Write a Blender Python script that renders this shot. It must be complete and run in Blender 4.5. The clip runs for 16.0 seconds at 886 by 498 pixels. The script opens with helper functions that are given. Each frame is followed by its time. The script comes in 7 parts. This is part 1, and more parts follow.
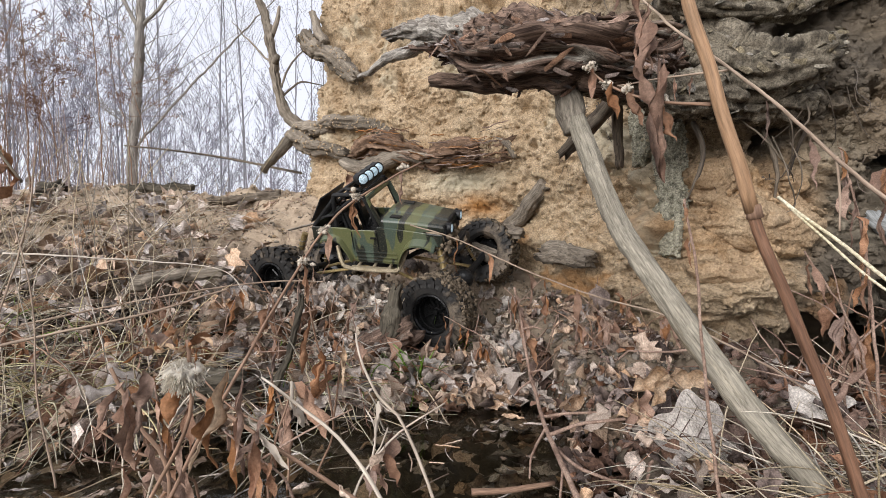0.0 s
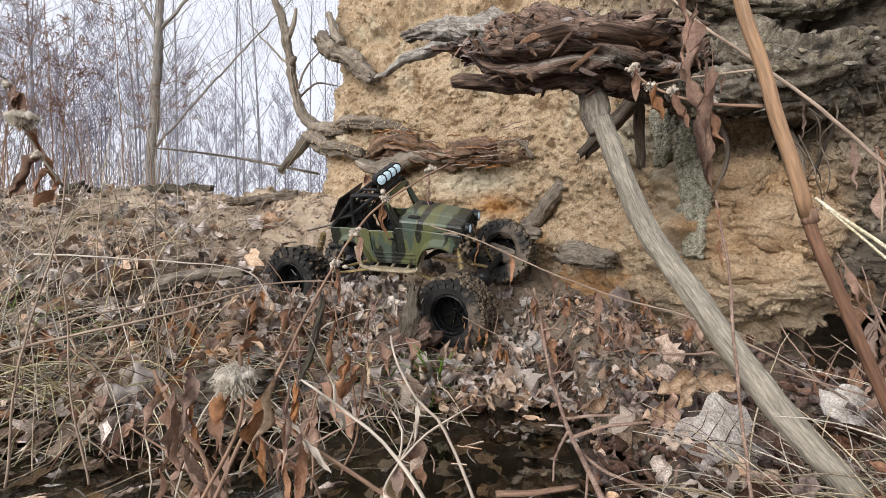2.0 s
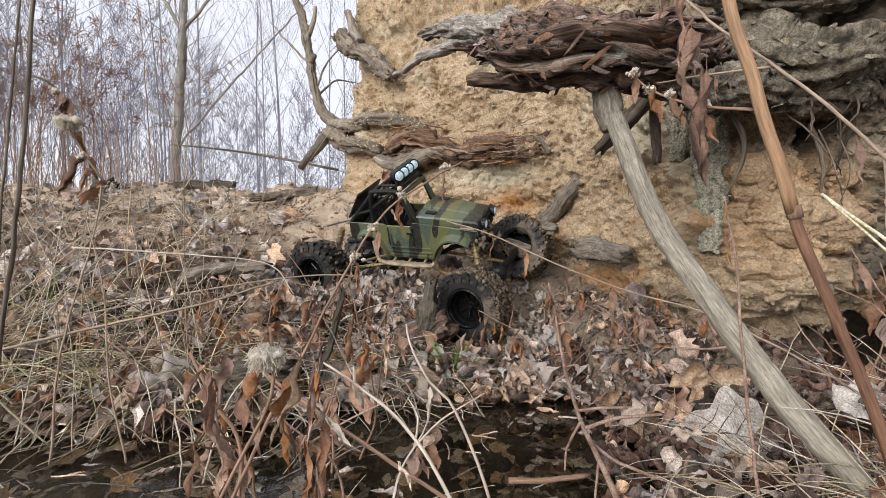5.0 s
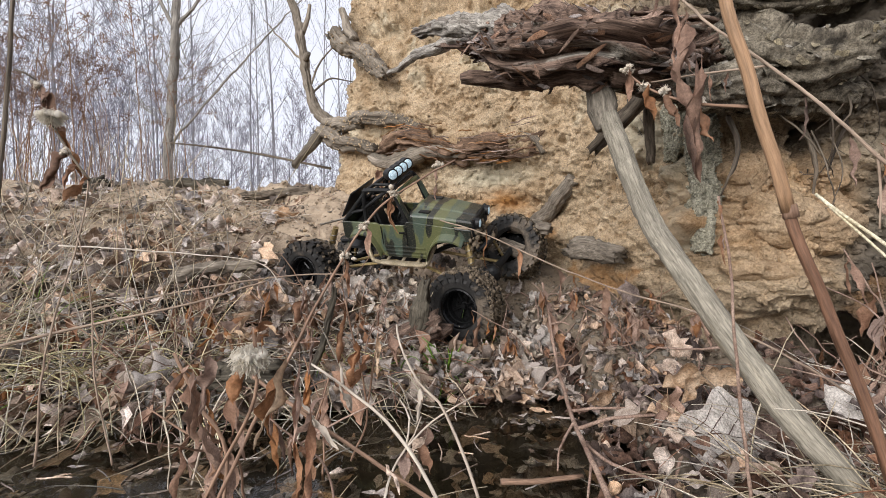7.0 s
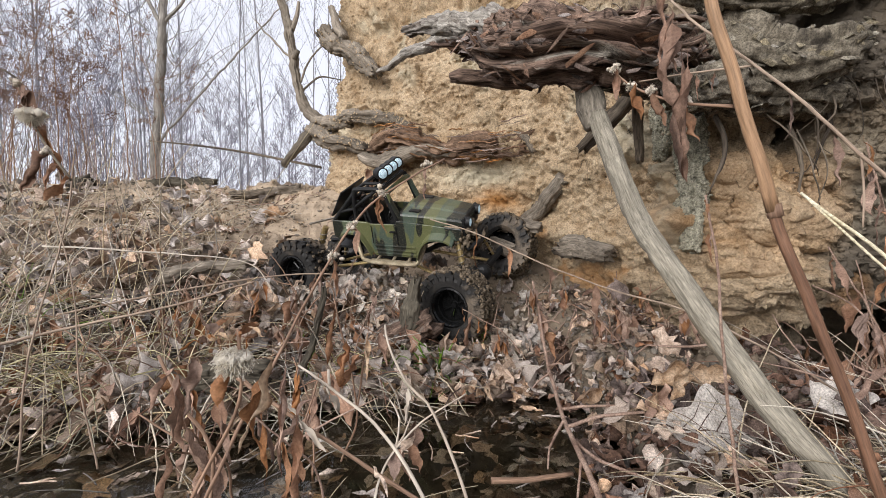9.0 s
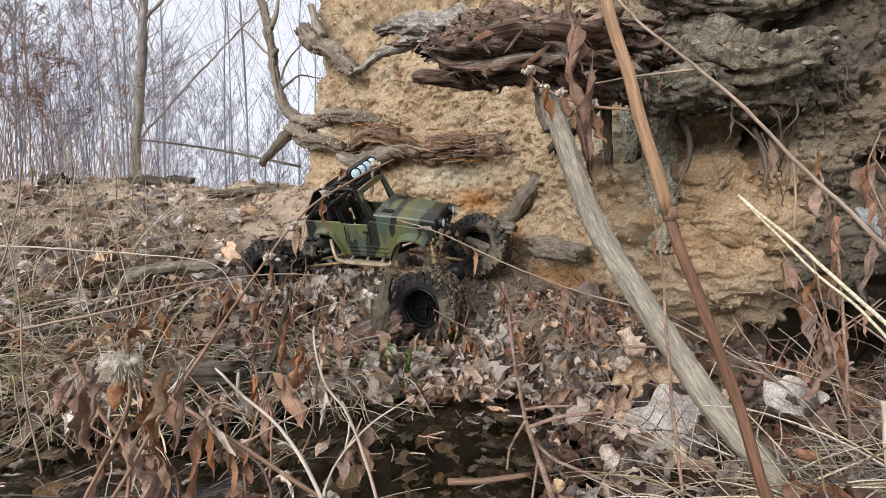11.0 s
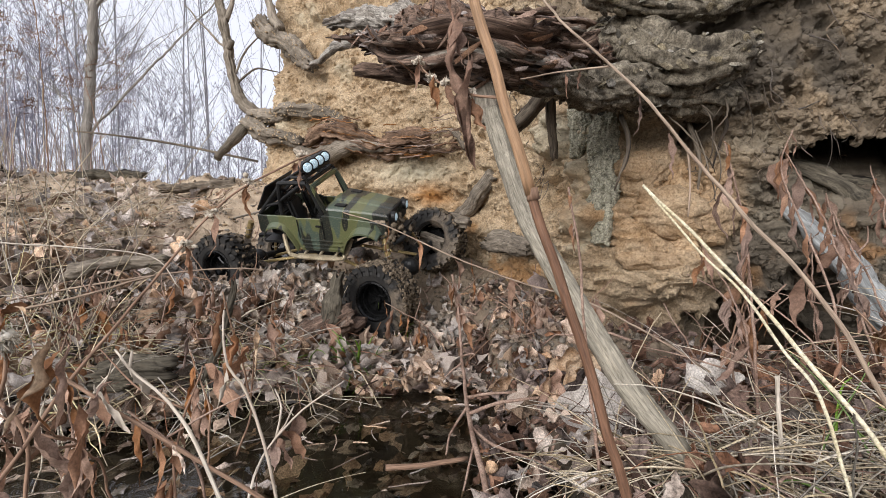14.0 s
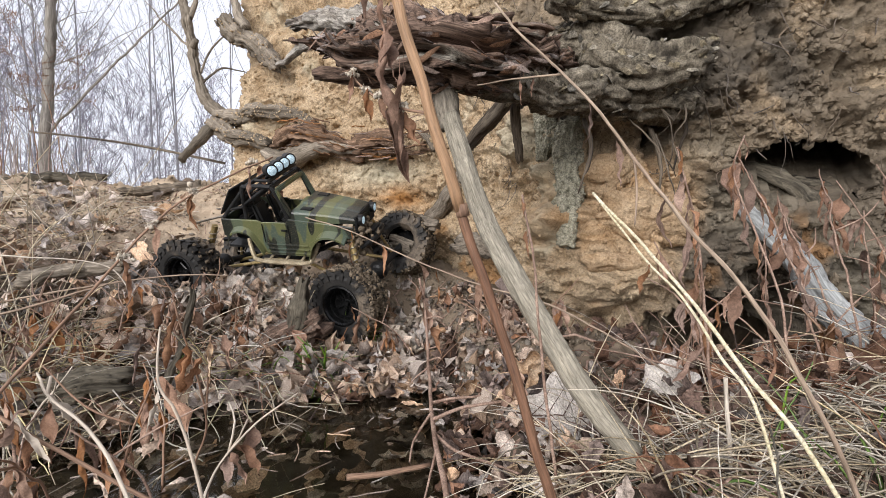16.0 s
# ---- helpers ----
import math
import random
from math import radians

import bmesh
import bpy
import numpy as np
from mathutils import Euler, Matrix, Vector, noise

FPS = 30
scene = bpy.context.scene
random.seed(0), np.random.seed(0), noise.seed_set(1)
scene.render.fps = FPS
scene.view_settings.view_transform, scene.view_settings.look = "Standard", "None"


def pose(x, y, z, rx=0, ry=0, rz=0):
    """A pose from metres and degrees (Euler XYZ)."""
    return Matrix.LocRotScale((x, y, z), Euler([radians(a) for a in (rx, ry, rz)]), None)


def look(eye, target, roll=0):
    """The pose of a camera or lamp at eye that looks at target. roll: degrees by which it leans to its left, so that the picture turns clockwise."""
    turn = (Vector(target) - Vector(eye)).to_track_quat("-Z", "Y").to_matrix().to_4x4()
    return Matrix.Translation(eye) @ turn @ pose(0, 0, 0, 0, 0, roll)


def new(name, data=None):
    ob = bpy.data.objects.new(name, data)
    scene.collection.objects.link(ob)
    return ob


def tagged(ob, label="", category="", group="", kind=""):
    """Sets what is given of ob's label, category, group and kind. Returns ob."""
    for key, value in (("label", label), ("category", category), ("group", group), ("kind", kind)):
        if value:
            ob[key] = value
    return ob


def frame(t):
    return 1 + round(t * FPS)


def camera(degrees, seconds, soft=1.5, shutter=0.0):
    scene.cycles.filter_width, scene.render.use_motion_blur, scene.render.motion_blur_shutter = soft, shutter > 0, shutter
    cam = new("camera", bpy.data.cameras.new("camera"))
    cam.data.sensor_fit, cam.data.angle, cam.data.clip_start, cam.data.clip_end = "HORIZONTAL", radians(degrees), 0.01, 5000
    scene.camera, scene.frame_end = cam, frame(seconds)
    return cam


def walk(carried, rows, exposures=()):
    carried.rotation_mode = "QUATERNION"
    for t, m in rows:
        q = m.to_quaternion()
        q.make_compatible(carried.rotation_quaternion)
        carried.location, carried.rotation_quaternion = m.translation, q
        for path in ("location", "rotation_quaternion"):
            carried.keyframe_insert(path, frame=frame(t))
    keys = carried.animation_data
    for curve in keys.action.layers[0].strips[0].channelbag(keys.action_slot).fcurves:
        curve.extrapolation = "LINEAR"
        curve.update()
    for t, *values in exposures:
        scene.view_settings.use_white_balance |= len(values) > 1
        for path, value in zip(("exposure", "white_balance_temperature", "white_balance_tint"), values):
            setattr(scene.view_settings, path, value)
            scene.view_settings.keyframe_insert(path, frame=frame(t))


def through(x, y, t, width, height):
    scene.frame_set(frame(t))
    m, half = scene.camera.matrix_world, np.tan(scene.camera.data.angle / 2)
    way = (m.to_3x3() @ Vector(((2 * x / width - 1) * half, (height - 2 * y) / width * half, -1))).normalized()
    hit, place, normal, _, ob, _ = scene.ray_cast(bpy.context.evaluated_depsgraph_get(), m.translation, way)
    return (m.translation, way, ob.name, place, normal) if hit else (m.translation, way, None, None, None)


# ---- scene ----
cam = camera(85.9, 16.0, soft=0.45)
PATH = [
    (0, (0.049, 0.02, 0.321), (-0.027, 2.019, 0.295), -0.7),
    (0.5, (0.04, 0.019, 0.322), (-0.035, 2.018, 0.296), -0.8),
    (1, (0.053, 0.018, 0.316), (-0.024, 2.017, 0.293), -0.6),
    (1.5, (0.056, 0.016, 0.313), (-0.034, 2.014, 0.287), -0.6),
    (2, (0.036, 0.02, 0.323), (-0.091, 2.016, 0.296), -0.7),
    (2.5, (0.042, 0.01, 0.323), (-0.128, 2.003, 0.296), -0.7),
    (3, (0.026, 0.0, 0.327), (-0.172, 1.99, 0.295), -0.8),
    (3.5, (0.04, 0.004, 0.326), (-0.168, 1.993, 0.291), -0.7),
    (4, (0.038, 0.002, 0.324), (-0.169, 1.991, 0.284), -0.7),
    (6.5, (0.045, 0.007, 0.322), (-0.142, 1.997, 0.274), -0.4),
    (7, (0.042, 0.008, 0.322), (-0.137, 1.999, 0.274), -0.4),
    (7.5, (0.048, 0.006, 0.321), (-0.122, 1.998, 0.271), -0.4),
    (8, (0.045, 0.005, 0.321), (-0.115, 1.998, 0.269), -0.4),
    (8.5, (0.043, 0.007, 0.322), (-0.108, 2.001, 0.269), -0.5),
    (11, (0.079, 0.013, 0.323), (-0.019, 2.01, 0.269), -0.4),
    (11.5, (0.097, 0.011, 0.319), (0.022, 2.009, 0.269), -0.3),
    (12, (0.101, 0.003, 0.313), (0.064, 2.002, 0.262), -0.3),
    (12.5, (0.1, 0.002, 0.314), (0.086, 2.001, 0.257), -0.4),
    (13, (0.104, 0.008, 0.317), (0.107, 2.007, 0.259), -0.3),
    (13.5, (0.11, 0.002, 0.313), (0.125, 2.001, 0.253), -0.4),
    (14, (0.117, 0.002, 0.315), (0.144, 2.001, 0.25), -0.5),
    (14.5, (0.118, 0.002, 0.315), (0.163, 2.001, 0.249), -0.6),
    (15, (0.125, 0.004, 0.316), (0.185, 2.002, 0.248), -0.6),
    (15.5, (0.129, 0.005, 0.316), (0.213, 2.002, 0.248), -0.7),
    (16, (0.137, 0.004, 0.322), (0.259, 1.999, 0.254), -1.0),
]
walk(cam, [(t, look(eye, target, roll)) for t, eye, target, roll in PATH], exposures=[(0.0, 0.0), (10.5, 0.0), (12.5, -0.12), (14.0, 0.0), (15.4, 0.12), (16.0, 0.12)])

# ---- world and light ----
SUN_EL, SUN_ROT = 22.3, 210.0
world = bpy.data.worlds.new("sky")
scene.world = world
world.use_nodes = True
wn, wl = world.node_tree.nodes, world.node_tree.links
sky = wn.new("ShaderNodeTexSky")
sky.sky_type, sky.sun_disc = "NISHITA", False
sky.sun_elevation, sky.sun_rotation = radians(SUN_EL), radians(SUN_ROT)
sky.air_density, sky.dust_density = 1.0, 3.0
veil = wn.new("ShaderNodeMix")
veil.data_type = "RGBA"
veil.inputs["Factor"].default_value = 0.8
veil.inputs["B"].default_value = (14.2, 14.4, 15.9, 1)
wl.new(sky.outputs["Color"], veil.inputs["A"])
wl.new(veil.outputs["Result"], wn["Background"].inputs["Color"])
wn["Background"].inputs["Strength"].default_value = 0.081
sun = new("sun", bpy.data.lights.new("sun", "SUN"))
sun.data.energy, sun.data.angle, sun.data.color = 3.75, radians(44), (1.0, 0.99, 1.0)
sun.matrix_world = look((-1.9, -2.5, 1.95), (0.1, 1.0, 0.3))
scene.view_settings.exposure = -0.03

# ---- noise and mesh tools ----
rng = np.random.default_rng(7)


def hashed(ix, iy, iz, seed):
    h = (ix.astype(np.int64) * 374761393 + iy.astype(np.int64) * 668265263 + iz.astype(np.int64) * 2147483647 + seed * 974711) & 0xFFFFFFFF
    h = ((h ^ (h >> 13)) * 1274126177) & 0xFFFFFFFF
    h = ((h ^ (h >> 16)) * 2246822519) & 0xFFFFFFFF
    return ((h ^ (h >> 15)) & 0xFFFFFF) / float(0x1000000)


def vnoise(p, size, seed=0):
    """Smooth noise of about that size in metres, from -1 to 1, at the rows of p."""
    q = np.asarray(p, float) / size
    c = np.floor(q)
    f = q - c
    f = f * f * (3 - 2 * f)
    total = 0
    for dx in (0, 1):
        for dy in (0, 1):
            for dz in (0, 1):
                w = (f[:, 0] if dx else 1 - f[:, 0]) * (f[:, 1] if dy else 1 - f[:, 1]) * (f[:, 2] if dz else 1 - f[:, 2])
                total = total + w * hashed(c[:, 0] + dx, c[:, 1] + dy, c[:, 2] + dz, seed)
    return total * 2 - 1


def fbm(p, size, octaves=4, seed=0, gain=0.5):
    total, amp = 0, 1.0
    for k in range(octaves):
        total = total + amp * vnoise(p, size / 2**k, seed + 11 * k)
        amp *= gain
    return total


def cells(p, size, seed=0):
    """Distance to the nearest scattered point, in cells, and that point's random number: clods and pebbles."""
    q = np.asarray(p, float) / size
    c = np.floor(q)
    best = np.full(len(q), 9.0)
    number = np.zeros(len(q))
    for dx in (-1, 0, 1):
        for dy in (-1, 0, 1):
            for dz in (-1, 0, 1):
                g = c + (dx, dy, dz)
                o = [g[:, k] + hashed(g[:, 0], g[:, 1], g[:, 2], seed + 31 * k) for k in range(3)]
                d = (q[:, 0] - o[0]) ** 2 + (q[:, 1] - o[1]) ** 2 + (q[:, 2] - o[2]) ** 2
                near = d < best
                best = np.where(near, d, best)
                number = np.where(near, hashed(g[:, 0], g[:, 1], g[:, 2], seed + 101), number)
    return np.sqrt(best), number


def smooth(a, b, x):
    t = np.clip((x - a) / (b - a), 0, 1)
    return t * t * (3 - 2 * t)


def bump_at(x, z, cx, cz, rx, rz):
    return np.exp(-((x - cx) / rx) ** 2 - ((z - cz) / rz) ** 2)


def mesh_data(name, V, F, material, soft=True):
    """A mesh from arrays of corners and of faces that all have as many corners."""
    V, F = np.asarray(V, np.float32), np.asarray(F, np.int32)
    me = bpy.data.meshes.new(name)
    n = F.shape[1]
    me.vertices.add(len(V))
    me.vertices.foreach_set("co", V.ravel())
    me.loops.add(F.size)
    me.loops.foreach_set("vertex_index", F.ravel())
    me.polygons.add(len(F))
    me.polygons.foreach_set("loop_start", np.arange(0, F.size, n, dtype=np.int32))
    me.polygons.foreach_set("use_smooth", np.full(len(F), soft))
    me.update(calc_edges=True)
    if material:
        me.materials.append(material)
    return me


def put(name, V, F, material, parent=None, soft=True, label=""):
    ob = new(name, mesh_data(name, V, F, material, soft))
    ob.parent = parent
    return tagged(ob, label)


def holder(name, place=None):
    ob = new(name)
    ob.empty_display_size = 0.05
    if place is not None:
        ob.matrix_world = place
    return ob


def part(name, bm, material, parent, label="", soft=False):
    """One bmesh as one mesh object under a thing or a part."""
    me = bpy.data.meshes.new(name)
    bm.to_mesh(me)
    bm.free()
    me.materials.append(material)
    if soft:
        me.polygons.foreach_set("use_smooth", [True] * len(me.polygons))
    ob = new(name, me)
    ob.parent = parent
    return tagged(ob, label)


def sheet_faces(rows, cols):
    i = np.arange(rows - 1)[:, None] * cols + np.arange(cols - 1)[None, :]
    return np.stack([i, i + 1, i + cols + 1, i + cols], -1).reshape(-1, 4)


def spline(pts, values, step):
    """Points a step apart on a smooth line through pts, with the values blended along it."""
    P, R = np.asarray(pts, float), np.asarray(values, float)
    ext = np.vstack([2 * P[0] - P[1], P, 2 * P[-1] - P[-2]])
    out, rad = [], []
    for k in range(len(P) - 1):
        a, b, c, d = ext[k : k + 4]
        n = max(2, int(np.linalg.norm(c - b) / step))
        t = np.linspace(0, 1, n, endpoint=False)[:, None]
        out.append(0.5 * (2 * b + (c - a) * t + (2 * a - 5 * b + 4 * c - d) * t**2 + (3 * b - a - 3 * c + d) * t**3))
        rad.append(R[k] + (R[k + 1] - R[k]) * t[:, 0])
    return np.vstack([*out, P[-1:]]), np.append(np.concatenate(rad), R[-1])


def tube(pts, radii, sides=8, step=0.01, wobble=0.0, ridge=0.0, seed=0, flat=1.0, ragged=0.0, crack=0.0):
    """A tapered limb along a line: wobble bends it, ridge furrows its bark lengthwise, ragged breaks its ends."""
    C, R = spline(pts, radii, step)
    if wobble:
        base = C.copy()
        for k in range(3):
            C[:, k] += wobble * fbm(base, max(wobble * 10, 0.035), 3, seed + 5 * k)
    T = np.gradient(C, axis=0)
    T /= np.linalg.norm(T, axis=1)[:, None] + 1e-9
    up = np.array([0.0, 0, 1]) if abs(T[0, 2]) < 0.9 else np.array([0.0, 1, 0])
    n = len(C)
    A = np.zeros((n, 3))
    a = np.cross(T[0], up)
    for k in range(n):
        a = a - T[k] * (a @ T[k])
        a /= np.linalg.norm(a) + 1e-9
        A[k] = a
    B = np.cross(T, A)
    th = np.linspace(0, 2 * np.pi, sides, endpoint=False)
    along = np.concatenate([[0], np.cumsum(np.linalg.norm(np.diff(C, axis=0), axis=1))])
    S, TH = np.meshgrid(along, th, indexing="ij")
    rad = np.repeat(R[:, None], sides, 1)
    if ridge:
        mean = max(R.mean(), 1e-4)
        q = np.stack([np.cos(TH) * mean, np.sin(TH) * mean, S * 0.12], -1).reshape(-1, 3)
        f = fbm(q, mean * 0.55, 3, seed).reshape(n, sides)
        g = fbm(np.stack([np.cos(TH) * mean, np.sin(TH) * mean, S], -1).reshape(-1, 3), mean * 1.6, 3, seed + 3).reshape(n, sides)
        rad = rad * (1 + ridge * (-np.abs(f) * 1.3 + 0.4 + 0.4 * g))
        if crack:
            h = fbm(q * (1, 1, 2.2) + 0.3, mean * 0.22, 3, seed + 9, 0.6).reshape(n, sides)
            c = vnoise(np.stack([np.cos(TH) * mean, np.sin(TH) * mean, S], -1).reshape(-1, 3), mean * 0.7, seed + 17).reshape(n, sides)
            rad = rad * (1 - crack * (0.35 * smooth(0.12, 0.0, np.abs(h)) + 0.25 * smooth(0.35, 0.6, c)))
    V = C[:, None] + rad[..., None] * (np.cos(TH)[..., None] * A[:, None] + flat * np.sin(TH)[..., None] * B[:, None])
    if ragged:
        jag = ragged * fbm(np.stack([np.cos(th) * 3, np.sin(th) * 3, 0 * th + seed], -1), 1.0, 3, seed)
        V[0] -= T[0] * jag[:, None]
        V[-1] += T[-1] * jag[::-1, None]
    V = V.reshape(-1, 3)
    grain = np.stack([np.cos(TH) * rad, np.sin(TH) * rad, S * 0.09], -1).reshape(-1, 3)
    tube.fibre = np.vstack([grain, grain[:1], grain[-1:]]) + seed * 0.37
    i = np.arange(n - 1)[:, None] * sides
    j = np.arange(sides)[None]
    F = np.stack([i + j, i + (j + 1) % sides, i + sides + (j + 1) % sides, i + sides + j], -1).reshape(-1, 4)
    m = len(V)
    V = np.vstack([V, C[:1] + T[:1] * R[0] * 0.2, C[-1:] - T[-1:] * R[-1] * 0.2])
    jj = np.arange(sides)
    first = np.stack([jj * 0 + m, (jj + 1) % sides, jj, jj * 0 + m], -1)
    o = (n - 1) * sides
    last = np.stack([jj * 0 + m + 1, o + jj, o + (jj + 1) % sides, jj * 0 + m + 1], -1)
    return V, np.vstack([F, first[:, [0, 1, 2, 2]], last[:, [0, 1, 2, 2]]])


class Soup:
    """Many small pieces gathered into one mesh."""

    def __init__(self):
        self.V, self.F, self.n = [], [], 0

    def add(self, VF):
        V, F = VF
        self.V.append(np.asarray(V, float))
        self.F.append(np.asarray(F) + self.n)
        self.n += len(V)

    def mesh(self):
        F = np.vstack(self.F)
        return np.vstack(self.V), F


def quads_ob(name, V, F, material, parent=None, soft=True, label=""):
    """Like put(), for faces of which some repeat a corner and are triangles."""
    me = bpy.data.meshes.new(name)
    F = np.asarray(F)
    tri = F[:, 2] == F[:, 3]
    Q, T3 = F[~tri], F[tri][:, :3]
    V = np.asarray(V, np.float32)
    me.vertices.add(len(V))
    me.vertices.foreach_set("co", V.ravel())
    me.loops.add(Q.size + T3.size)
    me.loops.foreach_set("vertex_index", np.concatenate([Q.ravel(), T3.ravel()]).astype(np.int32))
    me.polygons.add(len(F))
    me.polygons.foreach_set("loop_start", np.concatenate([np.arange(len(Q)) * 4, Q.size + np.arange(len(T3)) * 3]).astype(np.int32))
    me.polygons.foreach_set("use_smooth", np.full(len(F), soft))
    me.update(calc_edges=True)
    me.materials.append(material)
    ob = new(name, me)
    ob.parent = parent
    return tagged(ob, label)


def limb(name, pts, radii, material, parent=None, label="", **kw):
    V, F = tube(pts, radii, **kw)
    ob = quads_ob(name, V, F, material, parent, True, label)
    at = ob.data.attributes.new("fibre", "FLOAT_VECTOR", "POINT")
    at.data.foreach_set("vector", tube.fibre.astype(np.float32).ravel())
    return ob


def strand_mesh(C, R, sides=3):
    """Many thin limbs at once: C holds each one's points, R their radii."""
    N, M, _ = C.shape
    T = np.gradient(C, axis=1)
    T /= np.linalg.norm(T, axis=2, keepdims=True) + 1e-9
    ref = np.where(np.abs(T[:, :1, 2:3]) > 0.8, np.array([1.0, 0, 0]), np.array([0.0, 0, 1]))
    A = np.cross(T, np.broadcast_to(ref, T.shape))
    A /= np.linalg.norm(A, axis=2, keepdims=True) + 1e-9
    B = np.cross(T, A)
    th = np.arange(sides) * 2 * np.pi / sides
    V = C[:, :, None] + R[:, :, None, None] * (np.cos(th)[None, None, :, None] * A[:, :, None] + np.sin(th)[None, None, :, None] * B[:, :, None])
    base = (np.arange(N) * M * sides)[:, None, None]
    i = (np.arange(M - 1) * sides)[None, :, None]
    j = np.arange(sides)[None, None]
    F = np.stack([base + i + j, base + i + (j + 1) % sides, base + i + sides + (j + 1) % sides, base + i + sides + j], -1)
    return V.reshape(-1, 3), F.reshape(-1, 4)


def turned(V, m):
    M = np.array(m)
    return V @ M[:3, :3].T + M[:3, 3]

# ---- materials ----
def material(name, dark, light, size=0.05, rough=0.85, bump=0.3, grain=0.004, stretch=(1, 1, 1), spread=0.0, island=False, metal=0.0, third=None, spots=0.5, through=0.0, fibre=False, contrast=0.5):
    """A surface of two or three colours, mottled at two sizes in metres, with fine relief. spread: how far the pieces differ from each other."""
    dark, light = [0.84 * c for c in dark], [0.84 * c for c in light]
    m = bpy.data.materials.new(name)
    m.use_nodes = True
    n, l = m.node_tree.nodes, m.node_tree.links
    b = n["Principled BSDF"]
    co = n.new("ShaderNodeTexCoord")
    mp = n.new("ShaderNodeMapping")
    mp.inputs["Scale"].default_value = stretch
    if fibre:
        co = n.new("ShaderNodeAttribute")
        co.attribute_name = "fibre"
    l.new(co.outputs["Vector" if fibre else "Object"], mp.inputs["Vector"])

    def noise_at(s, detail):
        t = n.new("ShaderNodeTexNoise")
        t.inputs["Scale"].default_value = 1 / s
        t.inputs["Detail"].default_value = detail
        t.inputs["Roughness"].default_value = 0.62
        l.new(mp.outputs["Vector"], t.inputs["Vector"])
        return t

    def mixed(f, a, c):
        x = n.new("ShaderNodeMix")
        x.data_type = "RGBA"
        for key, v in (("Factor", f), ("A", a), ("B", c)):
            if hasattr(v, "links"):
                l.new(v, x.inputs[key])
            else:
                x.inputs[key].default_value = v if key == "Factor" else (*v, 1)
        return x.outputs["Result"]

    def ramp(src, lo, hi):
        r = n.new("ShaderNodeMapRange")
        r.inputs["From Min"].default_value, r.inputs["From Max"].default_value = lo, hi
        l.new(src, r.inputs["Value"])
        return r.outputs["Result"]

    big, fine = noise_at(size, 5), noise_at(grain, 3)
    col = mixed(ramp(big.outputs["Fac"], 0.32, 0.68), dark, light)
    if third:
        patch = noise_at(size * 2.7, 4)
        col = mixed(ramp(patch.outputs["Fac"], spots, spots + 0.12), col, [0.84 * c for c in third])
    speck = mixed(ramp(fine.outputs["Fac"], 0.3, 0.7), (1 - contrast, 1 - contrast, 1 - contrast), (1 + 0.6 * contrast, 1 + 0.6 * contrast, 1 + 0.6 * contrast))
    x = n.new("ShaderNodeMix")
    x.data_type, x.blend_type = "RGBA", "MULTIPLY"
    x.inputs["Factor"].default_value = 1.0
    l.new(col, x.inputs["A"])
    l.new(speck, x.inputs["B"])
    col = x.outputs["Result"]
    if spread:
        who = n.new("ShaderNodeNewGeometry" if island else "ShaderNodeObjectInfo")
        num = who.outputs["Random Per Island" if island else "Random"]
        hs = n.new("ShaderNodeHueSaturation")
        l.new(ramp(num, 0, 1), hs.inputs["Value"])
        for node in (hs.inputs["Value"].links[0].from_node,):
            node.inputs["To Min"].default_value, node.inputs["To Max"].default_value = 1 - spread, 1 + spread
        hue = n.new("ShaderNodeMath")
        hue.operation = "FRACT"
        mul = n.new("ShaderNodeMath")
        mul.operation = "MULTIPLY"
        mul.inputs[1].default_value = 17.31
        l.new(num, mul.inputs[0])
        l.new(mul.outputs[0], hue.inputs[0])
        sat = ramp(hue.outputs[0], 0, 1)
        node = sat.node
        node.inputs["To Min"].default_value, node.inputs["To Max"].default_value = 1 - 0.9 * spread, 1 + 0.7 * spread
        l.new(sat, hs.inputs["Saturation"])
        l.new(col, hs.inputs["Color"])
        col = hs.outputs["Color"]
    l.new(col, b.inputs["Base Color"])
    b.inputs["Roughness"].default_value = rough
    b.inputs["Metallic"].default_value = metal
    b.inputs["Specular IOR Level"].default_value = 0.2
    if bump:
        bp = n.new("ShaderNodeBump")
        bp.inputs["Strength"].default_value = bump
        bp.inputs["Distance"].default_value = grain * 0.6
        l.new(fine.outputs["Fac"], bp.inputs["Height"])
        l.new(bp.outputs["Normal"], b.inputs["Normal"])
    if through:
        tl = n.new("ShaderNodeBsdfTranslucent")
        ms = n.new("ShaderNodeMixShader")
        ms.inputs["Fac"].default_value = through
        l.new(col, tl.inputs["Color"])
        l.new(b.outputs["BSDF"], ms.inputs[1])
        l.new(tl.outputs["BSDF"], ms.inputs[2])
        l.new(ms.outputs["Shader"], n["Material Output"].inputs["Surface"])
    return m


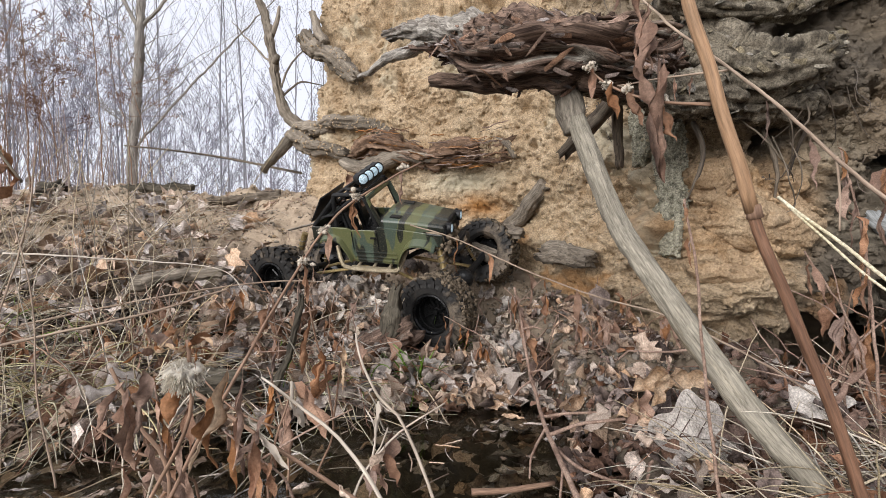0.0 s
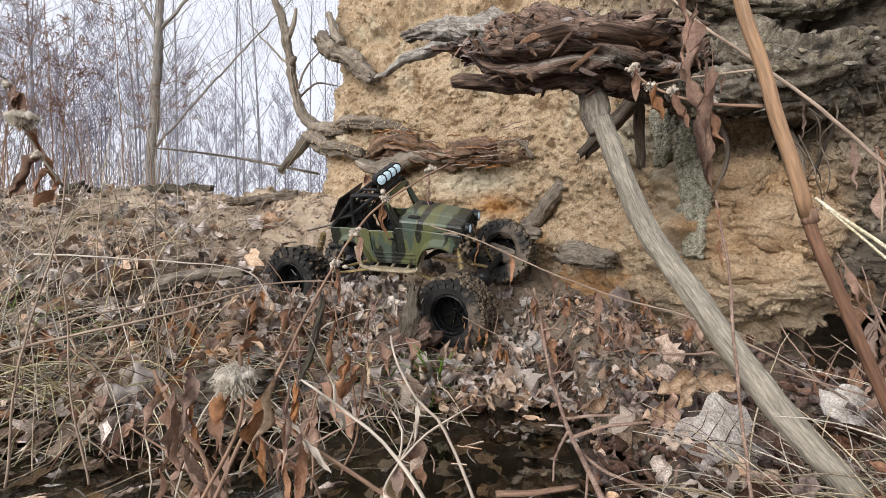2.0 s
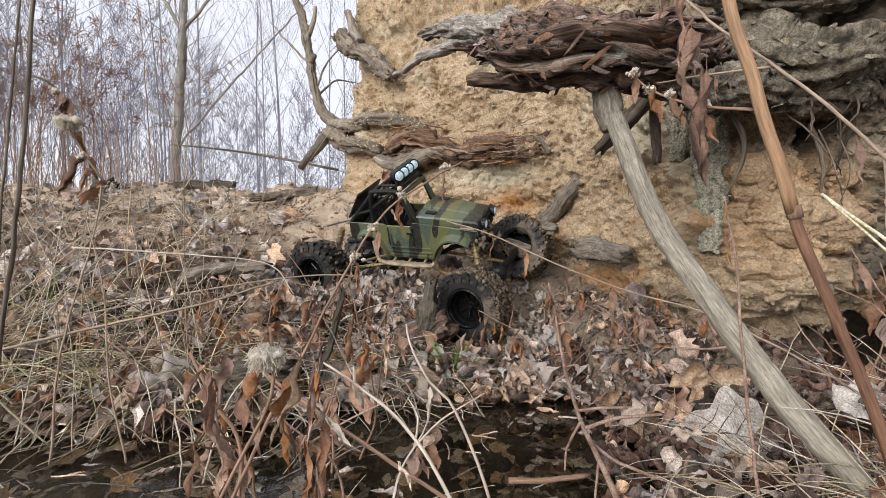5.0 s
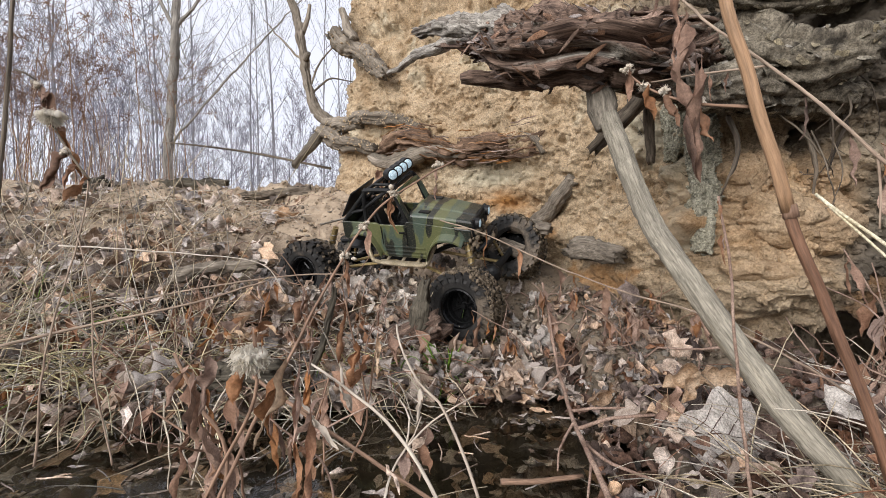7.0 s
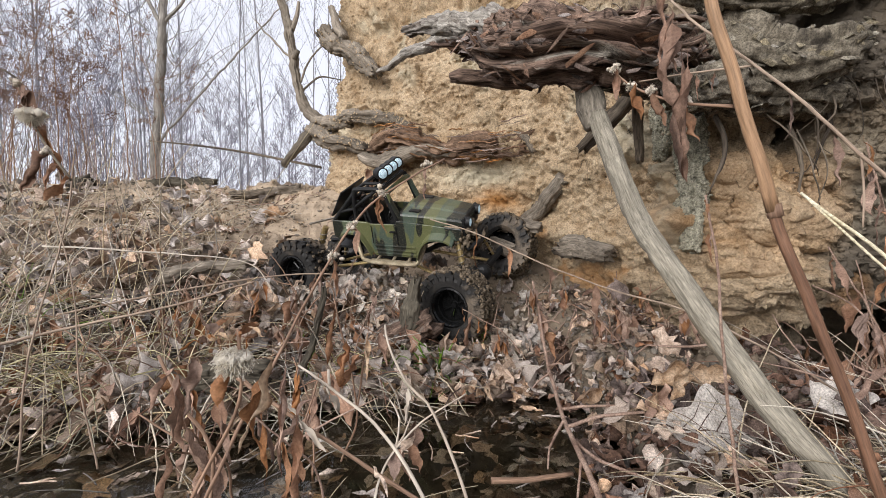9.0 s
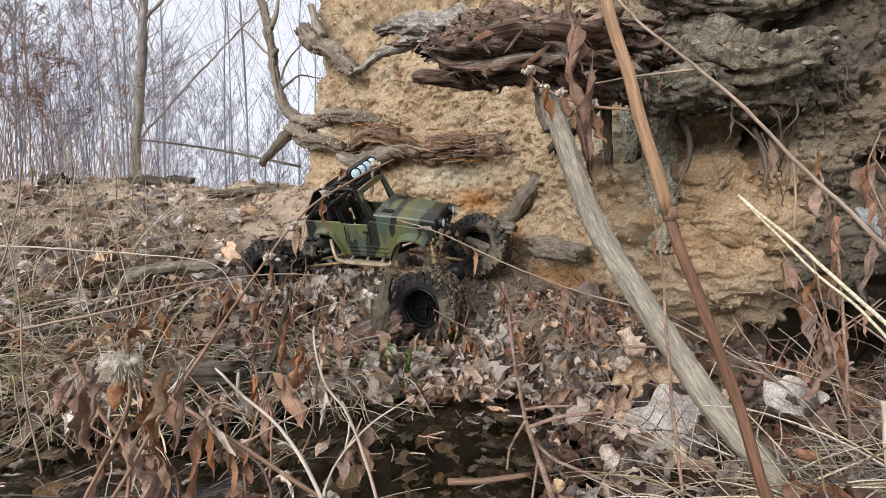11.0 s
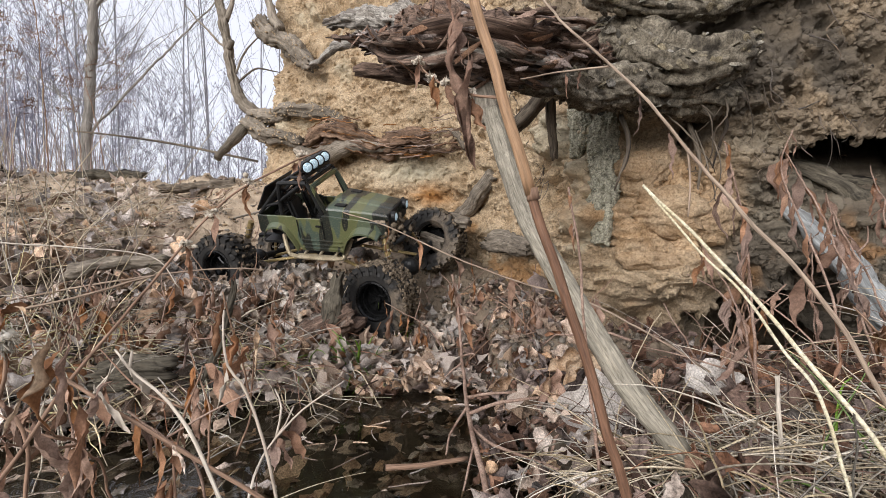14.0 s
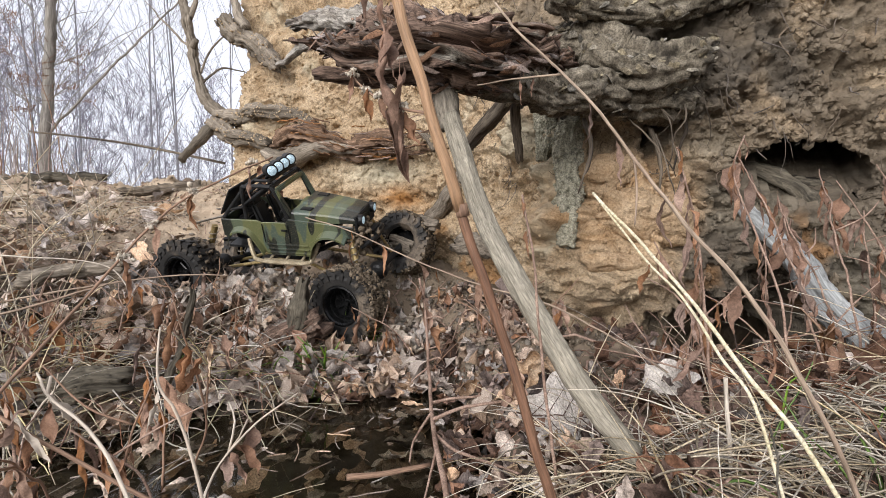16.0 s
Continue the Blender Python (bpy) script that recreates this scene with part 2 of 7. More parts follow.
def soil_material():
    """Sandy bank: ochre sand, grey loam and rust, each where the bank's own layers have it."""
    m = material("bank_soil", (0.46, 0.32, 0.185), (0.70, 0.545, 0.365), size=0.06, rough=0.95, bump=0.6, grain=0.0045, third=(0.40, 0.31, 0.20), spots=0.58)
    n, l = m.node_tree.nodes, m.node_tree.links
    b = n["Principled BSDF"]
    src = b.inputs["Base Color"].links[0].from_socket
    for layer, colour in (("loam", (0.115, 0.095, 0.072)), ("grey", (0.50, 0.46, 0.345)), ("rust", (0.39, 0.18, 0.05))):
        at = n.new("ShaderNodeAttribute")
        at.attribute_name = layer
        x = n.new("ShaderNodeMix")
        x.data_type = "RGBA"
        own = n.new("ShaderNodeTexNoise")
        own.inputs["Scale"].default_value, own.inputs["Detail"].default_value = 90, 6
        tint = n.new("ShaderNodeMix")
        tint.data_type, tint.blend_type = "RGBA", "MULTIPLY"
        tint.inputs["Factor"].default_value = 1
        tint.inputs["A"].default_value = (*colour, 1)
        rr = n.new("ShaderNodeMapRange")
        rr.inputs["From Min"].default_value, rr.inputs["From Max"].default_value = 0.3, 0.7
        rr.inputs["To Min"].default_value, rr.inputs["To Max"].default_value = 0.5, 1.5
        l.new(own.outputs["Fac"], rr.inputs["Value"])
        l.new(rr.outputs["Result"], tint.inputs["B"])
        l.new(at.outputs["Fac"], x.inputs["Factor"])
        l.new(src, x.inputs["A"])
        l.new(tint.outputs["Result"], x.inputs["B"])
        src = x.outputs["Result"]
    l.new(src, b.inputs["Base Color"])
    return m


SOIL = soil_material()
EARTH = material("leafy_earth", (0.016, 0.012, 0.009), (0.078, 0.058, 0.042), size=0.05, rough=0.95, bump=0.7, grain=0.004, third=(0.17, 0.13, 0.09), spots=0.60)
BARK = material("weathered_wood", (0.15, 0.122, 0.093), (0.375, 0.318, 0.25), size=0.03, rough=0.9, bump=0.6, grain=0.003, third=(0.15, 0.125, 0.095), spots=0.55, fibre=True, contrast=0.62)
GREYWOOD = material("bleached_wood", (0.20, 0.178, 0.138), (0.42, 0.375, 0.295), size=0.009, rough=0.8, bump=0.7, grain=0.0016, third=(0.27, 0.215, 0.14), spots=0.57, fibre=True, contrast=0.5)
ROTTEN = material("rotten_wood", (0.055, 0.034, 0.026), (0.32, 0.22, 0.165), size=0.012, rough=0.9, bump=1.0, grain=0.002, third=(0.38, 0.345, 0.29), spots=0.56, fibre=True, contrast=0.75)
ROTRED = material("red_rotten_wood", (0.09, 0.055, 0.036), (0.34, 0.22, 0.145), size=0.015, rough=0.9, bump=0.6, grain=0.002, fibre=True, contrast=0.62)
ROOTWOOD = material("root_bark", (0.16, 0.135, 0.105), (0.40, 0.355, 0.285), size=0.025, rough=0.9, bump=0.6, grain=0.003, third=(0.24, 0.25, 0.17), spots=0.6, fibre=True, contrast=0.62)
STALK = material("brown_stalk", (0.20, 0.115, 0.075), (0.43, 0.28, 0.19), size=0.02, rough=0.6, bump=0.4, grain=0.0012, fibre=True, contrast=0.5)
STRAW = material("straw", (0.40, 0.32, 0.22), (0.78, 0.68, 0.52), size=0.03, rough=0.7, bump=0.15, grain=0.002, spread=0.5, island=True, through=0.12)
REED = material("pale_reed", (0.64, 0.54, 0.33), (0.84, 0.77, 0.58), size=0.03, rough=0.5, bump=0.1, grain=0.002)
WHITESTEM = material("bleached_stem", (0.44, 0.35, 0.27), (0.72, 0.64, 0.53), size=0.012, rough=0.6, bump=0.4, grain=0.0015, fibre=True)
REDTWIG = material("reddish_twig", (0.21, 0.13, 0.095), (0.46, 0.325, 0.25), size=0.02, rough=0.7, bump=0.3, grain=0.002)
PALELEAF = material("pale_dry_leaf", (0.46, 0.36, 0.28), (0.80, 0.69, 0.57), size=0.014, rough=0.7, bump=0.5, grain=0.003, through=0.1)
TANLEAF = material("tan_dry_leaf", (0.40, 0.25, 0.14), (0.66, 0.50, 0.35), size=0.016, rough=0.7, bump=0.5, grain=0.0025, through=0.1)
VEIN = material("dark_leaf_vein", (0.08, 0.05, 0.04), (0.18, 0.125, 0.10), size=0.01, rough=0.8, bump=0.2, grain=0.001)
LEAF = material("dry_leaf", (0.31, 0.215, 0.155), (0.62, 0.50, 0.40), size=0.018, rough=0.7, bump=0.5, grain=0.0022, spread=0.6, through=0.07, contrast=0.55)
LEAFSTUFF = material("dry_leaves_matted", (0.32, 0.225, 0.165), (0.68, 0.54, 0.43), size=0.018, rough=0.75, bump=0.5, grain=0.0022, spread=0.65, island=True, through=0.07, contrast=0.6)
CURLED = material("curled_brown_leaf", (0.19, 0.088, 0.047), (0.44, 0.25, 0.15), size=0.02, rough=0.65, bump=0.35, grain=0.0015, spread=0.35, through=0.12, contrast=0.35)
MAUVE = material("withered_mauve_leaf", (0.15, 0.082, 0.055), (0.36, 0.225, 0.16), size=0.02, rough=0.75, bump=0.35, grain=0.0015, spread=0.3, through=0.1, contrast=0.35)
FLUFFMAT = material("seed_down", (0.92, 0.85, 0.72), (1.0, 0.95, 0.86), size=0.006, rough=0.9, bump=0.0, grain=0.001, through=0.6, contrast=0.1)
GREEN = material("green_grass", (0.10, 0.20, 0.035), (0.26, 0.40, 0.08), size=0.02, rough=0.55, bump=0.1, grain=0.002, spread=0.25, island=True, through=0.2)
TREEBARK = material("grey_tree_bark", (0.19, 0.17, 0.145), (0.42, 0.385, 0.34), size=0.08, rough=0.9, bump=0.5, grain=0.008, fibre=True)
# distant twigs: haze and backlight glow put into the colour as a bluish cast
HAZE_WOODS = material("haze_tinted_far_twigs", (0.135, 0.128, 0.165), (0.36, 0.345, 0.42), size=0.6, rough=0.9, bump=0.0, grain=0.05, spread=0.35, island=True)
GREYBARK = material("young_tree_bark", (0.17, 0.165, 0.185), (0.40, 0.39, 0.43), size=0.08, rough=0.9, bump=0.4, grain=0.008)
PEBBLE = material("pebble", (0.10, 0.08, 0.06), (0.32, 0.265, 0.20), size=0.01, rough=0.85, bump=0.4, grain=0.002, spread=0.3, island=True)


def water_material():
    m = bpy.data.materials.new("dark_water")
    m.use_nodes = True
    n, l = m.node_tree.nodes, m.node_tree.links
    n.remove(n["Principled BSDF"])
    gloss, clear, mix, fr = n.new("ShaderNodeBsdfGlossy"), n.new("ShaderNodeBsdfTransparent"), n.new("ShaderNodeMixShader"), n.new("ShaderNodeFresnel")
    fr.inputs["IOR"].default_value = 1.33
    gloss.inputs["Roughness"].default_value = 0.03
    clear.inputs["Color"].default_value = (0.84, 0.80, 0.68, 1)
    rip, bp = n.new("ShaderNodeTexNoise"), n.new("ShaderNodeBump")
    rip.inputs["Scale"].default_value, rip.inputs["Detail"].default_value = 28, 2
    bp.inputs["Strength"].default_value, bp.inputs["Distance"].default_value = 0.25, 0.004
    l.new(rip.outputs["Fac"], bp.inputs["Height"])
    l.new(bp.outputs["Normal"], gloss.inputs["Normal"])
    l.new(bp.outputs["Normal"], fr.inputs["Normal"])
    l.new(fr.outputs["Fac"], mix.inputs["Fac"])
    l.new(clear.outputs["BSDF"], mix.inputs[1])
    l.new(gloss.outputs["BSDF"], mix.inputs[2])
    l.new(mix.outputs["Shader"], n["Material Output"].inputs["Surface"])
    return m


WATER = water_material()


def camo_material():
    m = bpy.data.materials.new("camouflage_paint")
    m.use_nodes = True
    n, l = m.node_tree.nodes, m.node_tree.links
    b = n["Principled BSDF"]
    co, mp = n.new("ShaderNodeTexCoord"), n.new("ShaderNodeMapping")
    mp.inputs["Scale"].default_value = (1.0, 0.22, 0.30)
    mp.inputs["Rotation"].default_value = (0, 0.25, 0.45)
    l.new(co.outputs["Object"], mp.inputs["Vector"])
    src = None
    # camouflage colours; the second has blue added for sky reflected in the bonnet
    for k, (colour, scale, cut) in enumerate((((0.105, 0.114, 0.048), 1, 0), ((0.058, 0.082, 0.062), 20, 0.51), ((0.013, 0.017, 0.014), 27, 0.525), ((0.085, 0.105, 0.065), 19, 0.60))):
        if src is None:
            x = n.new("ShaderNodeRGB")
            x.outputs[0].default_value = (*colour, 1)
            src = x.outputs[0]
            continue
        t = n.new("ShaderNodeTexNoise")
        t.noise_dimensions = "4D"
        t.inputs["W"].default_value, t.inputs["Scale"].default_value, t.inputs["Detail"].default_value = k * 3.7, scale, 1.5
        l.new(mp.outputs["Vector"], t.inputs["Vector"])
        r = n.new("ShaderNodeMapRange")
        r.inputs["From Min"].default_value, r.inputs["From Max"].default_value = cut, cut + 0.012
        l.new(t.outputs["Fac"], r.inputs["Value"])
        x = n.new("ShaderNodeMix")
        x.data_type = "RGBA"
        x.inputs["B"].default_value = (*colour, 1)
        l.new(r.outputs["Result"], x.inputs["Factor"])
        l.new(src, x.inputs["A"])
        src = x.outputs["Result"]
    dust, dr, dx = n.new("ShaderNodeTexNoise"), n.new("ShaderNodeMapRange"), n.new("ShaderNodeMix")
    dust.inputs["Scale"].default_value, dust.inputs["Detail"].default_value = 60, 6
    dr.inputs["From Min"].default_value, dr.inputs["From Max"].default_value, dr.inputs["To Max"].default_value = 0.52, 0.75, 0.5
    dx.data_type = "RGBA"
    dx.inputs["B"].default_value = (0.30, 0.24, 0.16, 1)
    l.new(dust.outputs["Fac"], dr.inputs["Value"])
    l.new(dr.outputs["Result"], dx.inputs["Factor"])
    l.new(src, dx.inputs["A"])
    l.new(dx.outputs["Result"], b.inputs["Base Color"])
    b.inputs["Roughness"].default_value = 0.3
    return m


CAMO = camo_material()
RUBBER = material("muddy_rubber", (0.018, 0.017, 0.016), (0.04, 0.037, 0.034), size=0.02, rough=0.6, bump=0.4, grain=0.002, third=(0.17, 0.135, 0.10), spots=0.49)
BLACK = material("black_plastic", (0.012, 0.012, 0.012), (0.03, 0.03, 0.03), size=0.03, rough=0.4, bump=0.1, grain=0.002)
STEEL = material("scuffed_steel", (0.20, 0.17, 0.13), (0.45, 0.40, 0.33), size=0.02, rough=0.35, bump=0.15, grain=0.0015, metal=0.8)
SLIDER = material("scuffed_tan_metal", (0.30, 0.24, 0.15), (0.52, 0.44, 0.31), size=0.02, rough=0.45, bump=0.2, grain=0.002, metal=0.25)
BRASS = material("gold_anodised_rod", (0.38, 0.28, 0.12), (0.52, 0.40, 0.20), size=0.02, rough=0.4, bump=0.1, grain=0.002, metal=0.7)
CAKED = material("caked_mud", (0.11, 0.085, 0.06), (0.27, 0.21, 0.145), size=0.012, rough=0.9, bump=0.6, grain=0.0025)
LENS = material("lamp_lens", (0.25, 0.40, 0.48), (0.85, 0.96, 1.0), size=0.006, rough=0.06, bump=0.3, grain=0.0015, contrast=0.7)
LENS.node_tree.nodes["Principled BSDF"].inputs["Emission Color"].default_value = (0.62, 0.85, 1.0, 1)
LENS.node_tree.nodes["Principled BSDF"].inputs["Emission Strength"].default_value = 0.3
REDSTEM = material("red_brown_stems", (0.17, 0.09, 0.065), (0.36, 0.22, 0.16), size=0.03, rough=0.8, bump=0.2, grain=0.002, spread=0.4, island=True)
DARKWOOD = material("dark_rotten_wood", (0.08, 0.062, 0.048), (0.27, 0.22, 0.165), size=0.02, rough=0.9, bump=0.6, grain=0.003, third=(0.05, 0.04, 0.032), spots=0.52, fibre=True, contrast=0.62)
TANSTEM = material("tan_stem", (0.26, 0.18, 0.13), (0.50, 0.39, 0.29), size=0.015, rough=0.7, bump=0.3, grain=0.0015, fibre=True, contrast=0.5)
# a second, coarser relief on the bank
for earthy in (SOIL, EARTH):
    n, l = earthy.node_tree.nodes, earthy.node_tree.links
    b = n["Principled BSDF"]
    first = b.inputs["Normal"].links[0].from_node
    lump, bp = n.new("ShaderNodeTexNoise"), n.new("ShaderNodeBump")
    lump.inputs["Scale"].default_value, lump.inputs["Detail"].default_value, lump.inputs["Roughness"].default_value = 75, 6, 0.7
    bp.inputs["Strength"].default_value, bp.inputs["Distance"].default_value = 0.9, 0.008
    co = n.new("ShaderNodeTexCoord")
    l.new(co.outputs["Object"], lump.inputs["Vector"])
    l.new(lump.outputs["Fac"], bp.inputs["Height"])
    l.new(first.outputs["Normal"], bp.inputs["Normal"])
    l.new(bp.outputs["Normal"], b.inputs["Normal"])
# fine cracks between the crusts of the bank
n, l = SOIL.node_tree.nodes, SOIL.node_tree.links
b = n["Principled BSDF"]
first = b.inputs["Normal"].links[0].from_node
co, wob, mixv, vor, rr, bp = (n.new("ShaderNode" + k) for k in ("TexCoord", "TexNoise", "VectorMath", "TexVoronoi", "MapRange", "Bump"))
wob.inputs["Scale"].default_value, wob.inputs["Detail"].default_value = 40, 4
mixv.operation = "MULTIPLY_ADD"
mixv.inputs[1].default_value = (0.03, 0.03, 0.03)
vor.feature = "DISTANCE_TO_EDGE"
vor.inputs["Scale"].default_value = 60
rr.inputs["From Max"].default_value = 0.09
l.new(co.outputs["Object"], wob.inputs["Vector"])
l.new(wob.outputs["Color"], mixv.inputs[0])
l.new(co.outputs["Object"], mixv.inputs[2])
l.new(mixv.outputs["Vector"], vor.inputs["Vector"])
l.new(vor.outputs["Distance"], rr.inputs["Value"])
bp.inputs["Strength"].default_value, bp.inputs["Distance"].default_value = 0.4, 0.004
l.new(rr.outputs["Result"], bp.inputs["Height"])
l.new(first.outputs["Normal"], bp.inputs["Normal"])
l.new(bp.outputs["Normal"], b.inputs["Normal"])
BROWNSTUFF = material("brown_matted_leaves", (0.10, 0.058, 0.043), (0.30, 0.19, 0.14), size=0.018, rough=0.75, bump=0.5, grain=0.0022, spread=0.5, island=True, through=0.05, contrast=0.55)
PALEWOOD = material("pale_grey_wood", (0.25, 0.255, 0.25), (0.46, 0.47, 0.46), size=0.02, rough=0.85, bump=0.5, grain=0.003, third=(0.22, 0.20, 0.17), spots=0.56, fibre=True, contrast=0.5)
SPLIT = material("pale_split_wood", (0.17, 0.145, 0.12), (0.52, 0.48, 0.42), size=0.02, rough=0.85, bump=0.7, grain=0.0025, third=(0.10, 0.07, 0.055), spots=0.60, fibre=True, contrast=0.62)
BURL = material("knobbly_root_bark", (0.075, 0.060, 0.042), (0.33, 0.285, 0.215), size=0.018, rough=0.9, bump=0.9, grain=0.003, third=(0.05, 0.042, 0.032), spots=0.54, contrast=0.62)
ROOTHAIR = material("dark_fine_root", (0.075, 0.058, 0.045), (0.22, 0.175, 0.135), size=0.02, rough=0.9, bump=0.2, grain=0.002, spread=0.4, island=True)
FIBRE = material("torn_wood_fibre", (0.15, 0.075, 0.045), (0.42, 0.255, 0.155), size=0.02, rough=0.9, bump=0.3, grain=0.002, spread=0.5, island=True)
SCALE = material("torn_wood_scale", (0.075, 0.043, 0.032), (0.36, 0.25, 0.19), size=0.02, rough=0.9, bump=0.5, grain=0.002, spread=0.6, island=True, contrast=0.6)
BARKSCALE = material("bark_scale", (0.095, 0.080, 0.058), (0.36, 0.315, 0.235), size=0.02, rough=0.9, bump=0.5, grain=0.0025, spread=0.45, island=True, contrast=0.6)
GREENSTRAW = material("greenish_straw", (0.36, 0.32, 0.19), (0.64, 0.58, 0.38), size=0.03, rough=0.7, bump=0.15, grain=0.002, spread=0.45, island=True, through=0.12)
CRUST = material("grey_green_crust", (0.235, 0.22, 0.16), (0.52, 0.485, 0.37), size=0.010, rough=0.95, bump=0.8, grain=0.003, third=(0.13, 0.125, 0.095), spots=0.56, contrast=0.6)
RIM = material("glossy_black_rim", (0.005, 0.005, 0.005), (0.014, 0.014, 0.014), size=0.02, rough=0.22, bump=0.05, grain=0.002)
# dark mossy wood, which also paints the shade on the roots in the hollow
MOSS_SHADE_WOOD = material("mossy_shade_dark_wood", (0.038, 0.032, 0.024), (0.18, 0.155, 0.115), size=0.02, rough=0.9, bump=0.6, grain=0.003, third=(0.025, 0.02, 0.016), spots=0.5, fibre=True, contrast=0.6)
STALKDARK = material("dark_red_stalk", (0.105, 0.05, 0.03), (0.30, 0.165, 0.10), size=0.02, rough=0.55, bump=0.4, grain=0.0012, fibre=True, contrast=0.5)
STALKGOLD = material("golden_stalk", (0.30, 0.17, 0.09), (0.58, 0.37, 0.22), size=0.02, rough=0.5, bump=0.3, grain=0.0012, fibre=True, contrast=0.4)
SANDCRUMB = material("sand_crumb", (0.24, 0.18, 0.125), (0.46, 0.36, 0.255), size=0.02, rough=0.95, bump=0.4, grain=0.002, spread=0.35, island=True)
PALELEAF = material("pale_grey_leaf", (0.40, 0.33, 0.265), (0.76, 0.67, 0.57), size=0.018, rough=0.75, bump=0.5, grain=0.0022, spread=0.4, island=True, through=0.07, contrast=0.5)
PINKSTALK = material("pinkish_dry_stalk", (0.24, 0.175, 0.155), (0.50, 0.40, 0.36), size=0.05, rough=0.85, bump=0.2, grain=0.003, spread=0.45, island=True)
BUD = material("tan_bud", (0.62, 0.52, 0.40), (0.88, 0.79, 0.66), size=0.004, rough=0.9, bump=0.0, grain=0.001, through=0.2)

# ---- ground, water and bank ----
WATER_Z = 0.042
SHORE_X = [-1.6, -0.9, -0.55, -0.38, -0.24, -0.05, 0.15, 0.215, 0.235, 0.25, 0.29, 0.36, 0.45, 0.7, 1.5]
SHORE_Y = [0.50, 0.60, 0.65, 0.70, 0.76, 0.84, 0.86, 0.80, 0.62, 0.46, 0.32, 0.20, 0.10, -0.1, -0.3]
BACK_X = [-2.5, -0.65, -0.40, 0.0, 0.2, 0.4, 0.6, 1.2, 2.0]
BACK_Y = [1.80, 1.76, 1.66, 1.42, 1.22, 1.00, 0.95, 0.88, 0.5]
BACK_Z = [0.56, 0.51, 0.46, 0.34, 0.24, 0.15, 0.12, 0.13, 0.2]


def ground(x, y):
    """The height of the ground: pond, leafy slope, and the ridge with the plain behind it."""
    x, y = np.asarray(x, float), np.asarray(y, float)
    xs = np.clip(x, -2.5, 2.0)
    s, yb, zb = np.interp(xs, SHORE_X, SHORE_Y), np.interp(xs, BACK_X, BACK_Y), np.interp(xs, BACK_X, BACK_Z)
    f = (y - s) / np.maximum(yb - s, 0.05)
    up = WATER_Z + (zb - WATER_Z) * np.clip(f, 0, 1) ** 1.05
    beyond = np.maximum(y - yb, 0)
    up = up + 0.02 * smooth(0, 0.2, beyond) - 0.30 * smooth(0.1, 2.5, beyond)
    bed = WATER_Z - 0.09 * smooth(0, 0.22, s - y)
    z = np.where(f > 0, up, bed)
    behind = smooth(-0.25, -1.2, y)
    z = z * (1 - behind) + 0.10 * behind
    lip = 0.022 * np.exp(-(((y - s) - 0.03) / 0.04) ** 2) * (x < 0.2)
    near_right = 0.05 * smooth(0.38, 0.56, x) * smooth(0.75, 0.45, y) * smooth(-0.6, 0.0, y)
    p = np.stack([x, y, 0 * x], -1).reshape(-1, 3)
    rough = (0.022 * fbm(p, 0.22, 4, 3) + 0.009 * fbm(p, 0.045, 4, 8, 0.6)).reshape(x.shape)
    gully = -0.11 * np.exp(-(((x + 0.27) / 0.22) ** 2) - ((y - 1.34) / 0.16) ** 2)
    pit = -0.03 * np.exp(-(((x + 0.0) / 0.09) ** 2) - ((y - 0.985) / 0.08) ** 2)
    pit = pit - 0.11 * np.exp(-(((x - 0.735) / 0.17) ** 2) - ((y - 0.98) / 0.16) ** 2) - 0.32 * np.exp(-(((x - 0.87) / 0.20) ** 2) - ((y - 1.22) / 0.22) ** 2)
    pit = pit - 0.05 * np.exp(-(((x + 0.32) / 0.09) ** 2) - ((y - 0.685) / 0.028) ** 2) - 0.04 * np.exp(-(((x + 0.02) / 0.05) ** 2) - ((y - 0.92) / 0.03) ** 2)
    pit = pit - 0.06 * np.exp(-(((x - 0.10) / 0.06) ** 2) - ((y - 1.13) / 0.07) ** 2) + 0.058 * np.exp(-(((x - 0.34) / 0.07) ** 2) - ((y - 0.37) / 0.06) ** 2)
    pit = pit - 0.045 * np.exp(-(((x - 0.325) / 0.085) ** 2) - ((y - 0.55) / 0.08) ** 2)
    left_wing = np.interp(y, [1.8, 2.2, 3.0, 5.0, 9.0], [-0.55, -0.40, -0.12, 0.4, 1.6])
    plateau = smooth(0.45, 0.9, np.minimum(y - np.interp(x, BACK_X, BACK_Y), x - left_wing))
    z = z * (1 - plateau) + 1.42 * plateau
    return z + gully + pit + lip + near_right + rough * smooth(-0.06, 0.1, y - s) + 0.35 * rough


def stretch_axis(lo, hi, step, far):
    """Even steps between lo and hi, and wider and wider ones out to far."""
    side, d, at = [], step, 0.0
    while at < far:
        d *= 1.18
        at += d
        side.append(at)
    side = np.array(side)
    return np.concatenate([lo - side[::-1], np.arange(lo, hi, step), hi + side])


gx, gy = stretch_axis(-1.5, 1.3, 0.0082, 400), stretch_axis(0.1, 1.95, 0.0082, 400)
GX, GY = np.meshgrid(gx, gy)
GZ = ground(GX, GY)
p = np.stack([GX, GY, GZ], -1).reshape(-1, 3)
near = ((abs(p[:, 0]) < 1.6) & (p[:, 1] > 0) & (p[:, 1] < 2.2))
d, num = cells((p[near] + 0.02 * np.stack([fbm(p[near], 0.05, 2, k) for k in (1, 2, 3)], -1)) * (1, 1, 0.3), 0.045, 5)
d2, _ = cells((p[near] + 0.006 * np.stack([vnoise(p[near], 0.02, k) for k in (4, 5, 6)], -1)) * (1, 1, 0.3), 0.019, 6)
